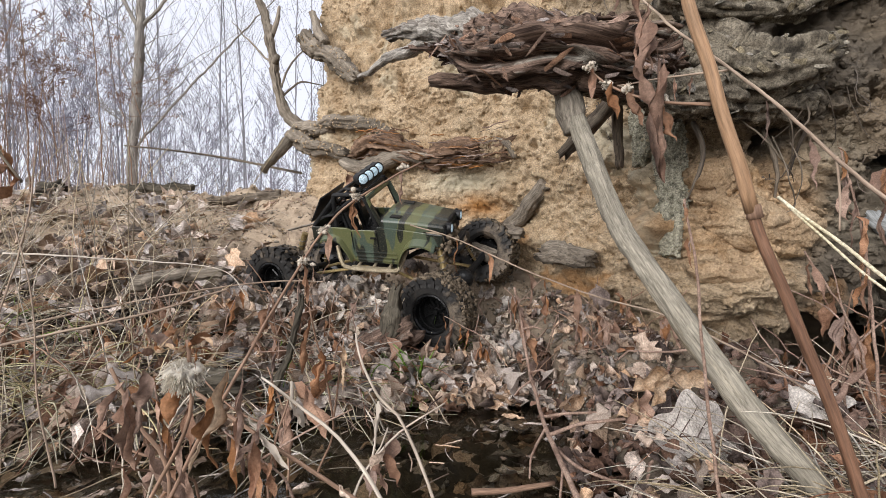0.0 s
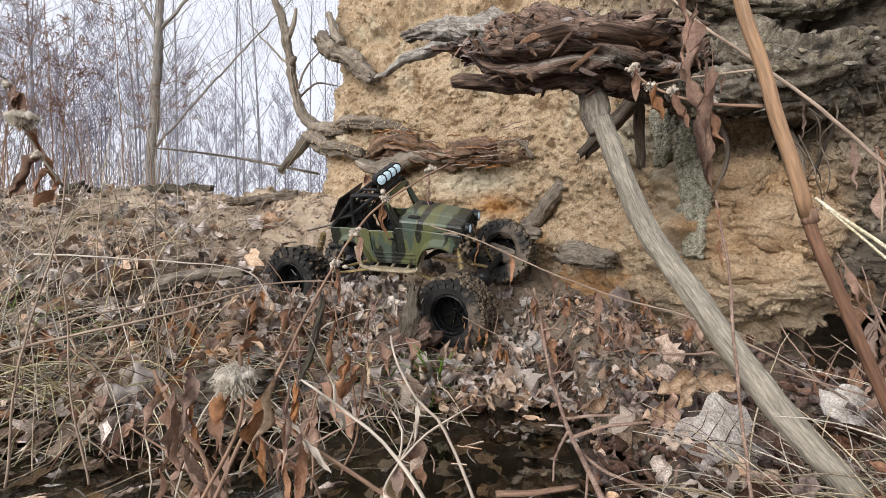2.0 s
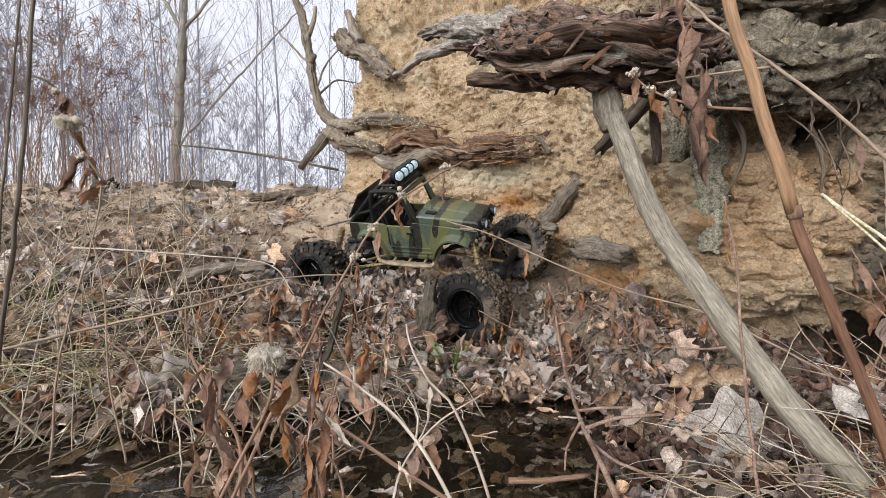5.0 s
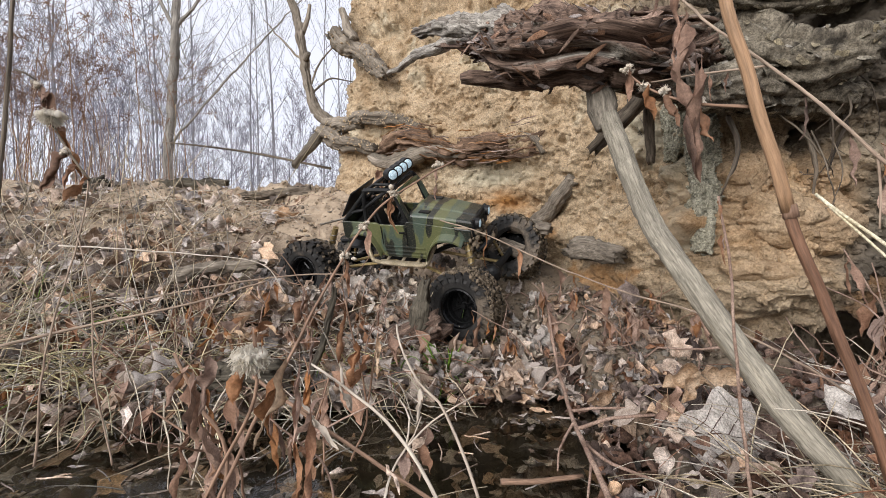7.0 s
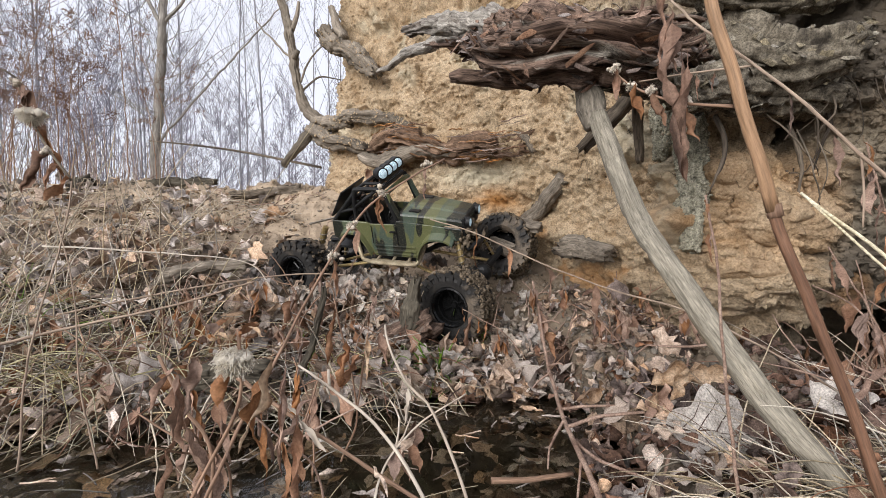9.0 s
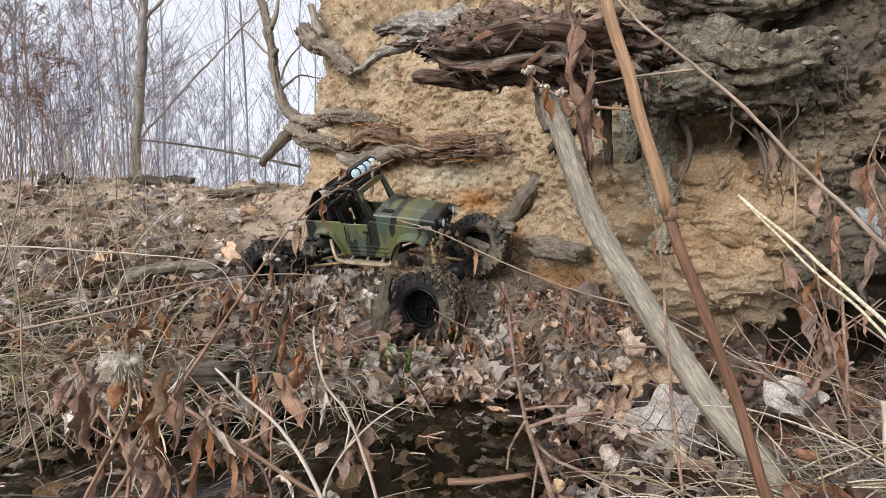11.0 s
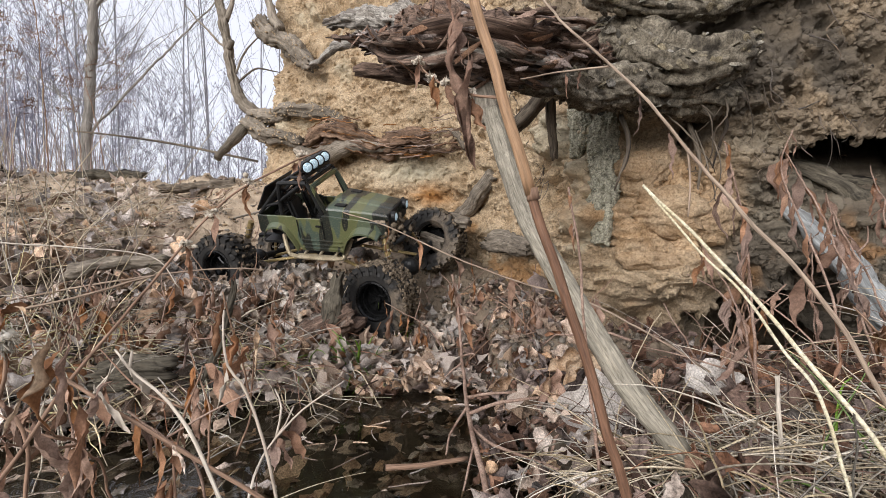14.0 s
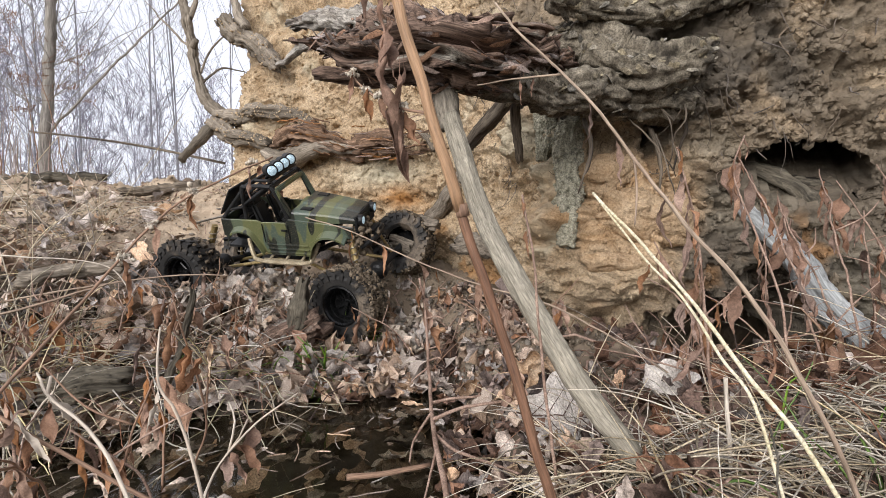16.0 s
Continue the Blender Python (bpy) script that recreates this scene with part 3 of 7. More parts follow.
p[near, 2] += (0.026 * (0.5 - d) * num + 0.012 * (0.5 - d2)) * smooth(WATER_Z - 0.01, WATER_Z + 0.03, p[near, 2])
land = put("ground", p, sheet_faces(len(gy), len(gx)), EARTH)
tagged(land, "brown leafy earth sloping down to a pool", "ground", kind="structure")
# bare sandy ridge and muddy shore
wetness = land.data.attributes.new("wet", "FLOAT", "POINT")
sand = land.data.attributes.new("sandy", "FLOAT", "POINT")
shore = np.interp(p[:, 0], SHORE_X, SHORE_Y)
blot = fbm(p, 0.12, 4, 21)
wetness.data.foreach_set("value", np.clip(smooth(0.10, 0.0, p[:, 1] - shore + 0.05 * blot), 0, 1).astype(np.float32))
ridge_line = np.interp(p[:, 0], BACK_X, BACK_Y)
sand.data.foreach_set("value", np.clip(smooth(0.85, 0.2, ridge_line - p[:, 1] + 0.12 * blot) * smooth(-2.6, -2.0, p[:, 0]) * (0.42 + 0.58 * smooth(0.12, -0.06, p[:, 0])), 0, 1).astype(np.float32))
n, l = EARTH.node_tree.nodes, EARTH.node_tree.links
b = n["Principled BSDF"]
for layer, colour in (("sandy", (0.43, 0.335, 0.24)), ("wet", (0.085, 0.070, 0.052))):
    at, x, own, rr, tint = (n.new("ShaderNode" + k) for k in ("Attribute", "Mix", "TexNoise", "MapRange", "Mix"))
    at.attribute_name = layer
    own.inputs["Scale"].default_value, own.inputs["Detail"].default_value = 70, 6
    rr.inputs["From Min"].default_value, rr.inputs["From Max"].default_value = 0.3, 0.7
    rr.inputs["To Min"].default_value, rr.inputs["To Max"].default_value = 0.65, 1.3
    x.data_type = tint.data_type = "RGBA"
    tint.blend_type = "MULTIPLY"
    tint.inputs["Factor"].default_value = 1
    tint.inputs["A"].default_value = (*colour, 1)
    src = b.inputs["Base Color"].links[0].from_socket
    l.new(own.outputs["Fac"], rr.inputs["Value"])
    l.new(rr.outputs["Result"], tint.inputs["B"])
    l.new(at.outputs["Fac"], x.inputs["Factor"])
    l.new(src, x.inputs["A"])
    l.new(tint.outputs["Result"], x.inputs["B"])
    l.new(x.outputs["Result"], b.inputs["Base Color"])

wx, wy = np.linspace(-3.0, 0.75, 60), np.linspace(-0.9, 0.95, 40)
WX, WY = np.meshgrid(wx, wy)
pool = put("water", np.stack([WX, WY, 0 * WX + WATER_Z], -1).reshape(-1, 3), sheet_faces(40, 60), WATER)
tagged(pool, "still dark brown water of a shallow pool", "water", kind="structure")

# the eroded bank: a line on the plan, carried up and pushed in and out
LINE = [(0.4, 5.0), (-0.12, 3.0), (-0.40, 2.2), (-0.55, 1.86), (-0.47, 1.70), (-0.25, 1.57), (0.0, 1.46), (0.2, 1.35), (0.36, 1.17), (0.46, 1.02),
        (0.56, 0.95), (0.75, 0.93), (1.0, 0.89), (1.4, 0.74), (2.2, 0.35), (3.2, -0.6)]
fine, _ = spline(LINE, [0] * len(LINE), 0.0041)
inside = (fine[:, 1] < 1.95) & (fine[:, 0] < 1.35)
keep = inside | (np.arange(len(fine)) % 16 == 0)
foot = np.hstack([fine, np.zeros((len(fine), 1))])[keep]
tang = np.gradient(foot, axis=0)
out = np.stack([tang[:, 1], -tang[:, 0], 0 * tang[:, 0]], -1)
out /= np.linalg.norm(out, axis=1)[:, None]
hz = np.concatenate([np.arange(-0.02, 0.95, 0.0040), np.arange(0.95, 1.32, 0.0065), np.linspace(1.33, 1.5, 16)])
BZ, BX = np.meshgrid(hz, foot[:, 0], indexing="ij")
BY = np.broadcast_to(foot[:, 1], BZ.shape)
x, y, z = BX.ravel(), BY.ravel(), BZ.ravel()
q = np.stack([x, y, z], -1)
right = smooth(0.30, 0.52, x)
high = right * smooth(0.44, 0.52, z)
low = right - high
off = -0.13 * (z - 0.45) * smooth(0.35, 0.0, x) + 0.05 * smooth(0.45, 0.2, z)
off = off + right * ((0.06 - 0.025 * smooth(0.6, 0.8, x)) * smooth(0.47, 0.60, z) * smooth(0.47, 0.56, x))
off = off + 0.055 * bump_at(x, z, 0.56, 0.33, 0.11, 0.10) + 0.05 * bump_at(x, z, 0.60, 0.23, 0.10, 0.05)
cave = 1.0 * smooth(0.25, 0.5, bump_at(x + 0.02 * fbm(q, 0.05, 3, 7), np.maximum(z + 0.014 * fbm(q, 0.04, 3, 8), 0.118), 0.735, 0.118, 0.13, 0.066)) + 0.7 * smooth(0.2, 0.45, bump_at(x, z + 0.014 * fbm(q, 0.04, 3, 9), 0.900, 0.425, 0.100, 0.056))
off = off - cave - 0.2 * bump_at(x, z, 0.86, 0.15, 0.06, 0.05) - 0.03 * bump_at(x, z, 0.22, 0.27, 0.10, 0.04) - 0.16 * bump_at(x, z, 0.625, 0.58, 0.022, 0.10) - 0.12 * bump_at(x, z, 0.92, 0.11, 0.05, 0.04) - 0.10 * bump_at(x, z, 0.82, 0.225, 0.03, 0.025)
off = off + 0.03 * bump_at(x, z, 0.25, 0.33, 0.12, 0.03) + 0.03 * bump_at(x, z, -0.02, 0.60, 0.25, 0.04)
off = off + 0.055 * fbm(q, 0.33, 3, 40) + 0.022 * fbm(q * (1, 1, 1.6), 0.09, 3, 44)
ledge = fbm(q * (0.4, 0.4, 1), 0.05, 3, 47)
off = off + 0.016 * low * np.abs(ledge) + 0.006 * ledge
d1, n1 = cells(q + 0.006 * np.stack([vnoise(q, 0.02, k) for k in (1, 2, 3)], -1), 0.019, 50)
d2, n2 = cells(q, 0.0095, 55)
sandy_part = 1 - 0.6 * low
off = off + sandy_part * (0.017 * (0.5 - d1) * (0.35 + n1) + 0.009 * (0.5 - d2)) + 0.004 * fbm(q, 0.012, 2, 60)
pits = smooth(0.58, 0.75, vnoise(q, 0.03, 66)) + smooth(0.6, 0.75, vnoise(q, 0.07, 67)) * (0.5 + right)
off = off - 0.022 * pits
# crags and torn layers of the overhang, and two crusted runnels
warp = q + 0.03 * np.stack([fbm(q, 0.08, 2, k) for k in (90, 91, 92)], -1)
crag = 1 - np.abs(fbm(warp * (0.8, 0.8, 1.5), 0.075, 4, 95, 0.6))
small = 1 - np.abs(fbm(warp * (0.7, 0.7, 1.7), 0.024, 3, 97, 0.6))
off = off + low * (0.024 * (crag - 0.6) + 0.018 * (small - 0.6) + 0.020 * fbm(q, 0.05, 4, 93, 0.62)) + high * (0.013 * (crag - 0.6) + 0.010 * fbm(q, 0.035, 4, 93, 0.66)) + (1 - right) * 0.008 * (small - 0.6)
step = warp[:, 2] * 30 + 1.5 * fbm(q, 0.15, 3, 99)
off = off + low * 0.005 * smooth(0.0, 0.35, step - np.floor(step))
off = off + 0.045 * smooth(0.25, 0.7, np.exp(-((x - 0.472 - 0.004 * np.sin(z * 40)) / 0.024) ** 2)) * (1 + 0.5 * fbm(q, 0.02, 2, 120)) * smooth(0.28, 0.34, z) * smooth(0.56, 0.52, z)
off = off + 0.045 * smooth(0.25, 0.7, np.exp(-((x - 0.415) / 0.017) ** 2)) * (1 + 0.5 * fbm(q, 0.02, 2, 121)) * smooth(0.46, 0.50, z) * smooth(0.60, 0.56, z)
back = np.maximum(z - 1.33, 0)
V = q + out[None].repeat(len(hz), 0).reshape(-1, 3) * (off - 7.0 * back)[:, None]
V[:, 2] += 0.004 * vnoise(q, 0.013, 71) + 0.6 * cave
V[:, 0] += 0.5 * cave
bank = put("bank", V, sheet_faces(len(hz), len(foot)), SOIL)
tagged(bank, "eroded ochre sand bank with grey loam and undercut hollows", "earth bank", kind="structure")
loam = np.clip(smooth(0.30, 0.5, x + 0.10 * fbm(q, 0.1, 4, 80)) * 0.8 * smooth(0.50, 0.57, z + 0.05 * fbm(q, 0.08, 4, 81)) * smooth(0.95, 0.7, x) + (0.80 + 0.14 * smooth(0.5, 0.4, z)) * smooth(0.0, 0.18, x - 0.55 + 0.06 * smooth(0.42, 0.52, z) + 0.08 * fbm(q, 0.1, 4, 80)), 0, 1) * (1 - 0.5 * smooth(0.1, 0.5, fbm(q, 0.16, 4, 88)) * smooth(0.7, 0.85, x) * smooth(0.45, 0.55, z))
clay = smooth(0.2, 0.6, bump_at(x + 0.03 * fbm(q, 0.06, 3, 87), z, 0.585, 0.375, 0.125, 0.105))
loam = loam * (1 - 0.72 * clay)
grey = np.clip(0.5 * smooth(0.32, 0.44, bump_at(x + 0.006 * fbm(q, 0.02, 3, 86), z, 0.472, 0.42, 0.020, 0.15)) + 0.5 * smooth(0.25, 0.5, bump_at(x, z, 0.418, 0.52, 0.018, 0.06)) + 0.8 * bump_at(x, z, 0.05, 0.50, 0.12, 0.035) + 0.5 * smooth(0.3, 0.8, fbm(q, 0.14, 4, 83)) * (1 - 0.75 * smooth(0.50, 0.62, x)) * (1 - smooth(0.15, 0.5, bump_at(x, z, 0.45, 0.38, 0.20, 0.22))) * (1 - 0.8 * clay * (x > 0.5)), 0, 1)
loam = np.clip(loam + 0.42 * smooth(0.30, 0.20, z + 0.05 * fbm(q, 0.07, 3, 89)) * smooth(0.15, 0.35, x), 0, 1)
rust = np.clip(0.9 * bump_at(x, z, 0.10, 0.43, 0.06, 0.03) + 0.5 * smooth(0.3, 0.8, fbm(q, 0.11, 4, 85)) * smooth(0.5, 0.3, z) + 0.22 * clay, 0, 1)
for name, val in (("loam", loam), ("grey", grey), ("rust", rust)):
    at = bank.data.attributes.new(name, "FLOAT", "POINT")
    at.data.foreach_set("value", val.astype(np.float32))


# loose crumbs of sand and earth stuck all over the bank and the slope
def crumbs(places, sizes, seed):
    bm = bmesh.new()
    bmesh.ops.create_icosphere(bm, subdivisions=1, radius=1)
    B0 = np.array([v.co[:] for v in bm.verts])
    F0 = np.array([[v.index for v in f.verts] for f in bm.faces])
    bm.free()
    r = np.random.default_rng(seed)
    N = len(places)
    W = B0[None] * sizes[:, None, None] * r.uniform(0.55, 1.25, (N, 1, 3)) * r.uniform(0.75, 1.2, (N, len(B0), 1)) + places[:, None]
    return W.reshape(-1, 3), (F0[None] + (np.arange(N) * len(B0))[:, None, None]).reshape(-1, 3)


r = np.random.default_rng(15)
seen = np.flatnonzero((V[:, 0] > -0.62) & (V[:, 0] < 1.15) & (V[:, 1] < 1.9) & (V[:, 2] > 0.1) & (V[:, 2] < 1.3))
pick = r.choice(seen, 15500, replace=False)
grain_of = fbm(V[pick], 0.12, 3, 33)
pick = pick[grain_of + 2.0 * (grey[pick] > 0.5) + 0.5 * ((V[pick, 0] < 0.56) | (V[pick, 2] > 0.47)) > 0.05]
cv, cf = crumbs(V[pick], 0.0018 + 0.0042 * r.random(len(pick)) ** 2, 16)
crumb = put("bank_crumbs", cv, cf, SOIL, soft=True)
tagged(crumb, "crumbly lumps of sand sticking to the bank face", "soil crumbs", kind="stuff")
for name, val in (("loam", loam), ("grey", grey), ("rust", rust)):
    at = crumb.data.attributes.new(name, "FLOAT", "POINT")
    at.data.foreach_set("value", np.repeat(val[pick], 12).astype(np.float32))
# bigger lumps and crusts in the grey earth under and beside the overhang
lump_at = np.flatnonzero((V[:, 0] > 0.50) & (V[:, 0] < 1.2) & (V[:, 1] < 1.3) & (V[:, 2] > 0.12) & (V[:, 2] < 1.0))
pick = r.choice(lump_at, 3000, replace=False)
pick = pick[fbm(V[pick], 0.09, 3, 37) > 0.0]
cv, cf = crumbs(V[pick], 0.004 + 0.010 * r.random(len(pick)) ** 2.5, 19)
lumps = put("crust_lumps", cv, cf, SOIL, soft=False)
tagged(lumps, "rugged lumps and crusts of grey-brown earth on the bank", "soil crumbs", kind="stuff")
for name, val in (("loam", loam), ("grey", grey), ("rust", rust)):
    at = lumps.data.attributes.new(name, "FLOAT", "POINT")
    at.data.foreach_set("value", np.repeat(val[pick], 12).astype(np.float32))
# blocks of sandy clay that stand out of the bank
for k, (at, size, tilt) in enumerate((((0.522, 0.922, 0.432), (0.060, 0.036, 0.044), -24), ((0.545, 0.880, 0.352), (0.070, 0.036, 0.046), 12), ((0.625, 0.900, 0.335), (0.062, 0.034, 0.052), -8), ((0.500, 0.872, 0.262), (0.058, 0.034, 0.022), 6))):
    bm = bmesh.new()
    bmesh.ops.create_icosphere(bm, subdivisions=5, radius=1)
    B0 = np.array([v.co[:] for v in bm.verts])
    F0 = np.array([[v.index for v in f.verts] for f in bm.faces])
    bm.free()
    W = B0 * np.array(size)
    S = W + np.array(at)
    swell = 0.30 * fbm(S, 0.05, 4, 140 + k) + 0.10 * fbm(S * (0.6, 0.6, 1.8), 0.014, 3, 150 + k)
    d, num = cells(S * (0.7, 0.7, 1.5) + 0.004 * np.stack([vnoise(S, 0.012, c) for c in (1, 2, 3)], -1), 0.016, 160 + k)
    W = W * (1 + swell + 0.10 * (0.5 - d) * (0.4 + num))[:, None]
    block = put("clay_block", W, F0, SOIL)
    block.matrix_world = pose(*at, 0, tilt, 0)
    tagged(block, "cracked ochre-brown block of sandy clay in the bank", "clay", kind="structure")
    for name, val in (("loam", 0.18 + 0.1 * fbm(S, 0.03, 3, 170)), ("rust", 0.16 + 0.1 * fbm(S, 0.04, 3, 171))):
        block.data.attributes.new(name, "FLOAT", "POINT").data.foreach_set("value", np.clip(val, 0, 1).astype(np.float32))
# earth clods on the slope
N = 8500
cx, cy = r.uniform(-1.5, 0.7, N), r.uniform(0.6, 1.85, N)
cx[5600:], cy[5600:] = r.uniform(0.02, 0.50, 2900), r.uniform(0.62, 1.25, 2900)
ok = (cy > np.interp(cx, SHORE_X, SHORE_Y)) & (cy < np.interp(cx, BACK_X, BACK_Y) + 0.05)
cx, cy = cx[ok], cy[ok]
cv, cf = crumbs(np.stack([cx, cy, ground(cx, cy) + 0.002], -1), 0.0016 + 0.0062 * r.random(len(cx)) ** 3.2, 18)
clod = put("earth_clods", cv, cf, PEBBLE, soft=True)
tagged(clod, "small clods and stones strewn over the slope", "clods", kind="stuff")
# two crusted grey runnels that stand out from the sand
for line, rad in (([(0.462, 0.975, 0.545), (0.456, 0.956, 0.52), (0.451, 0.945, 0.46), (0.444, 0.930, 0.40), (0.437, 0.912, 0.35), (0.431, 0.898, 0.29)], (0.020, 0.025, 0.027, 0.026, 0.022, 0.012)),
                  ([(0.420, 1.03, 0.585), (0.418, 1.005, 0.55), (0.417, 0.995, 0.51), (0.414, 0.998, 0.475)], (0.019, 0.022, 0.021, 0.012))):
    runnel = limb("crusted_runnel", line, rad, CRUST, sides=56, wobble=0.006, ridge=0.35, seed=int(900 * rad[1]), step=0.003)
    tagged(runnel, "grey-green crusted column of earth on the sand bank", "earth crust", kind="structure")
    P = np.zeros(len(runnel.data.vertices) * 3)
    runnel.data.vertices.foreach_get("co", P)
    P = P.reshape(-1, 3)
    P = P[r.choice(len(P), 1500)]
    grit = put("crust_grain", *crumbs(P, 0.0014 + 0.0034 * r.random(1500) ** 2, 23), CRUST, runnel, label="crumbly grey-green crust")
    tagged(grit, kind="stuff")
# small crumbs of the same sand all over the bare slope
N = 4500
cx, cy = r.uniform(-1.35, 0.05, N), r.uniform(0.95, 1.8, N)
ok = (cy < np.interp(cx, BACK_X, BACK_Y) + 0.04) & (cy > np.interp(cx, BACK_X, BACK_Y) - 0.62)
cx, cy = cx[ok], cy[ok]
cv, cf = crumbs(np.stack([cx, cy, ground(cx, cy) + 0.004], -1), 0.0014 + 0.0048 * r.random(len(cx)) ** 2.5, 27)
tagged(put("sand_crumbs", cv, cf, SANDCRUMB, soft=False), "loose crumbs and chips of sand strewn on the slope", "soil crumbs", kind="stuff")
# fine roots hanging out of the overhang
seen = np.flatnonzero((V[:, 0] > 0.30) & (V[:, 0] < 1.15) & (V[:, 1] < 1.3) & (V[:, 2] > 0.42) & (V[:, 2] < 0.95))
pick = r.choice(seen, 420, replace=False)
t = np.linspace(0, 1, 9)
D = np.stack([0.6 * r.normal(size=420), -0.35 + 0.3 * r.normal(size=420), -0.5 + 0.6 * r.normal(size=420)], -1)
L = r.uniform(0.012, 0.06, 420)
sway = r.normal(size=(420, 1, 3)) * np.sin(t * 5)[None, :, None] + r.normal(size=(420, 1, 3)) * np.sin(t * 9 + 1)[None, :, None] * 0.5
C = V[pick][:, None] + D[:, None] * (L[:, None] * t)[..., None] + 0.16 * L[:, None, None] * sway * t[None, :, None]
C[..., 2] -= 0.5 * L[:, None] * t[None] ** 2
ROOTLETS = strand_mesh(C, (0.0004 + 0.0016 * r.random((420, 1)) ** 2) * np.linspace(1.1, 0.4, 9)[None], 5)
fibres = put("fine_roots", *ROOTLETS, ROOTHAIR)
tagged(fibres, "fine torn roots hanging from the overhang", "roots", kind="stuff")

# ---- dead wood and roots in the bank ----
snag = holder("dead_snag", pose(-0.60, 1.82, 0.78))
tagged(snag, "grey weathered dead trunk with broken root arms in the bank", "dead wood")


def under(thing, name, pts, radii, material, label="", **kw):
    base = np.array(thing.matrix_world.translation)
    return limb(name, np.asarray(pts) - base, radii, material, thing, label, **kw)


snag.matrix_world = pose(-0.60, 1.82, 0.78)
under(snag, "trunk", [(-0.728, 1.83, 1.29), (-0.686, 1.82, 1.17), (-0.662, 1.82, 1.041), (-0.643, 1.82, 0.901), (-0.601, 1.82, 0.80), (-0.52, 1.80, 0.752), (-0.40, 1.70, 0.74)],
      [0.012, 0.015, 0.016, 0.017, 0.020, 0.027, 0.024], BARK, sides=36, wobble=0.008, ridge=0.5, seed=2, crack=0.6, step=0.006)
under(snag, "root", [(-0.58, 1.80, 0.765), (-0.374, 1.68, 0.738), (-0.249, 1.6, 0.715), (-0.15, 1.50, 0.66)], [0.024, 0.022, 0.021, 0.014], BARK, sides=36, wobble=0.012, ridge=0.6, seed=4, crack=0.8, step=0.006)
under(snag, "root", [(-0.58, 1.80, 0.74), (-0.48, 1.74, 0.67), (-0.33, 1.62, 0.635)], [0.028, 0.028, 0.018], BARK, sides=36, wobble=0.014, ridge=0.6, seed=6, crack=0.8, step=0.006)
under(snag, "branch", [(-0.575, 1.80, 0.73), (-0.624, 1.75, 0.651), (-0.654, 1.7, 0.586)], [0.022, 0.018, 0.013], BARK, sides=12, wobble=0.004, ridge=0.4, seed=8)
under(snag, "branch", [(-0.664, 1.82, 1.12), (-0.645, 1.83, 1.18), (-0.64, 1.84, 1.238)], [0.012, 0.009, 0.006], BARK, sides=8, seed=9)
under(snag, "knot", [(-0.650, 1.81, 1.015), (-0.628, 1.79, 1.03)], [0.014, 0.009], BARK, sides=8, seed=10, step=0.005)
for k, (a, m, e) in enumerate((((-0.63, 1.82, 0.88), (-0.569, 1.85, 0.95), (-0.48, 1.9, 0.95)), ((-0.63, 1.82, 0.92), (-0.60, 1.85, 1.02), (-0.52, 1.88, 1.12)), ((-0.66, 1.82, 1.0), (-0.74, 1.84, 1.09), (-0.84, 1.86, 1.2)))):
    under(snag, "twig", [a, m, e], [0.005, 0.004, 0.0015], BARK, sides=6, wobble=0.004, seed=20 + k)

stump = holder("broken_stub", pose(-0.46, 1.74, 1.02))
tagged(stump, "grey broken branch stub jutting from the sand bank", "dead wood")
under(stump, "arm", [(-0.515, 1.76, 1.09), (-0.458, 1.74, 1.014), (-0.38, 1.70, 0.975), (-0.29, 1.62, 0.88)], [0.03, 0.036, 0.032, 0.018], BARK, sides=36, wobble=0.010, ridge=0.6, seed=31, ragged=0.02, crack=0.8, step=0.006)
under(stump, "spur", [(-0.497, 1.78, 1.185), (-0.462, 1.75, 1.1), (-0.43, 1.73, 1.04)], [0.012, 0.016, 0.02], BARK, sides=10, wobble=0.004, ridge=0.4, seed=33)

def flakes(thing, name, wood, count, length, width, material, seed, along=(1, 0.3, 0.1), lift=0.3, label=""):
    """Splinters and bark scales standing off the faces of a piece of wood, lying along its grain."""
    r = np.random.default_rng(seed)
    me = wood.data
    P, NR = np.zeros(len(me.vertices) * 3), np.zeros(len(me.vertices) * 3)
    me.vertices.foreach_get("co", P)
    me.vertices.foreach_get("normal", NR)
    P, NR = P.reshape(-1, 3), NR.reshape(-1, 3)
    k = r.choice(len(P), count)
    P, NR = P[k], NR[k]
    T = np.array(along) + 0.22 * r.normal(size=(count, 3))
    T -= NR * (T * NR).sum(1)[:, None]
    T /= np.linalg.norm(T, axis=1)[:, None] + 1e-9
    B = np.cross(NR, T)
    tilt = lift * r.normal(size=(count, 1))
    N2, B2 = NR * np.cos(tilt) + B * np.sin(tilt), B * np.cos(tilt) - NR * np.sin(tilt)
    pitch = 0.5 * lift * r.normal(size=(count, 1))
    T2, N2 = T * np.cos(pitch) + N2 * np.sin(pitch), N2 * np.cos(pitch) - T * np.sin(pitch)
    bm = bmesh.new()
    bmesh.ops.create_icosphere(bm, subdivisions=1, radius=1)
    B0 = np.array([v.co[:] for v in bm.verts])
    F0 = np.array([[v.index for v in f.verts] for f in bm.faces])
    bm.free()
    W = B0[None] * r.uniform(0.6, 1.25, (count, len(B0), 1))
    L, w = length * r.uniform(0.3, 1.0, (count, 1, 1)), width * r.uniform(0.4, 1.0, (count, 1, 1))
    W = W[..., :1] * L * T2[:, None] + W[..., 1:2] * w * B2[:, None] + W[..., 2:] * 0.22 * w * N2[:, None] + (P + NR * 0.1 * width)[:, None]
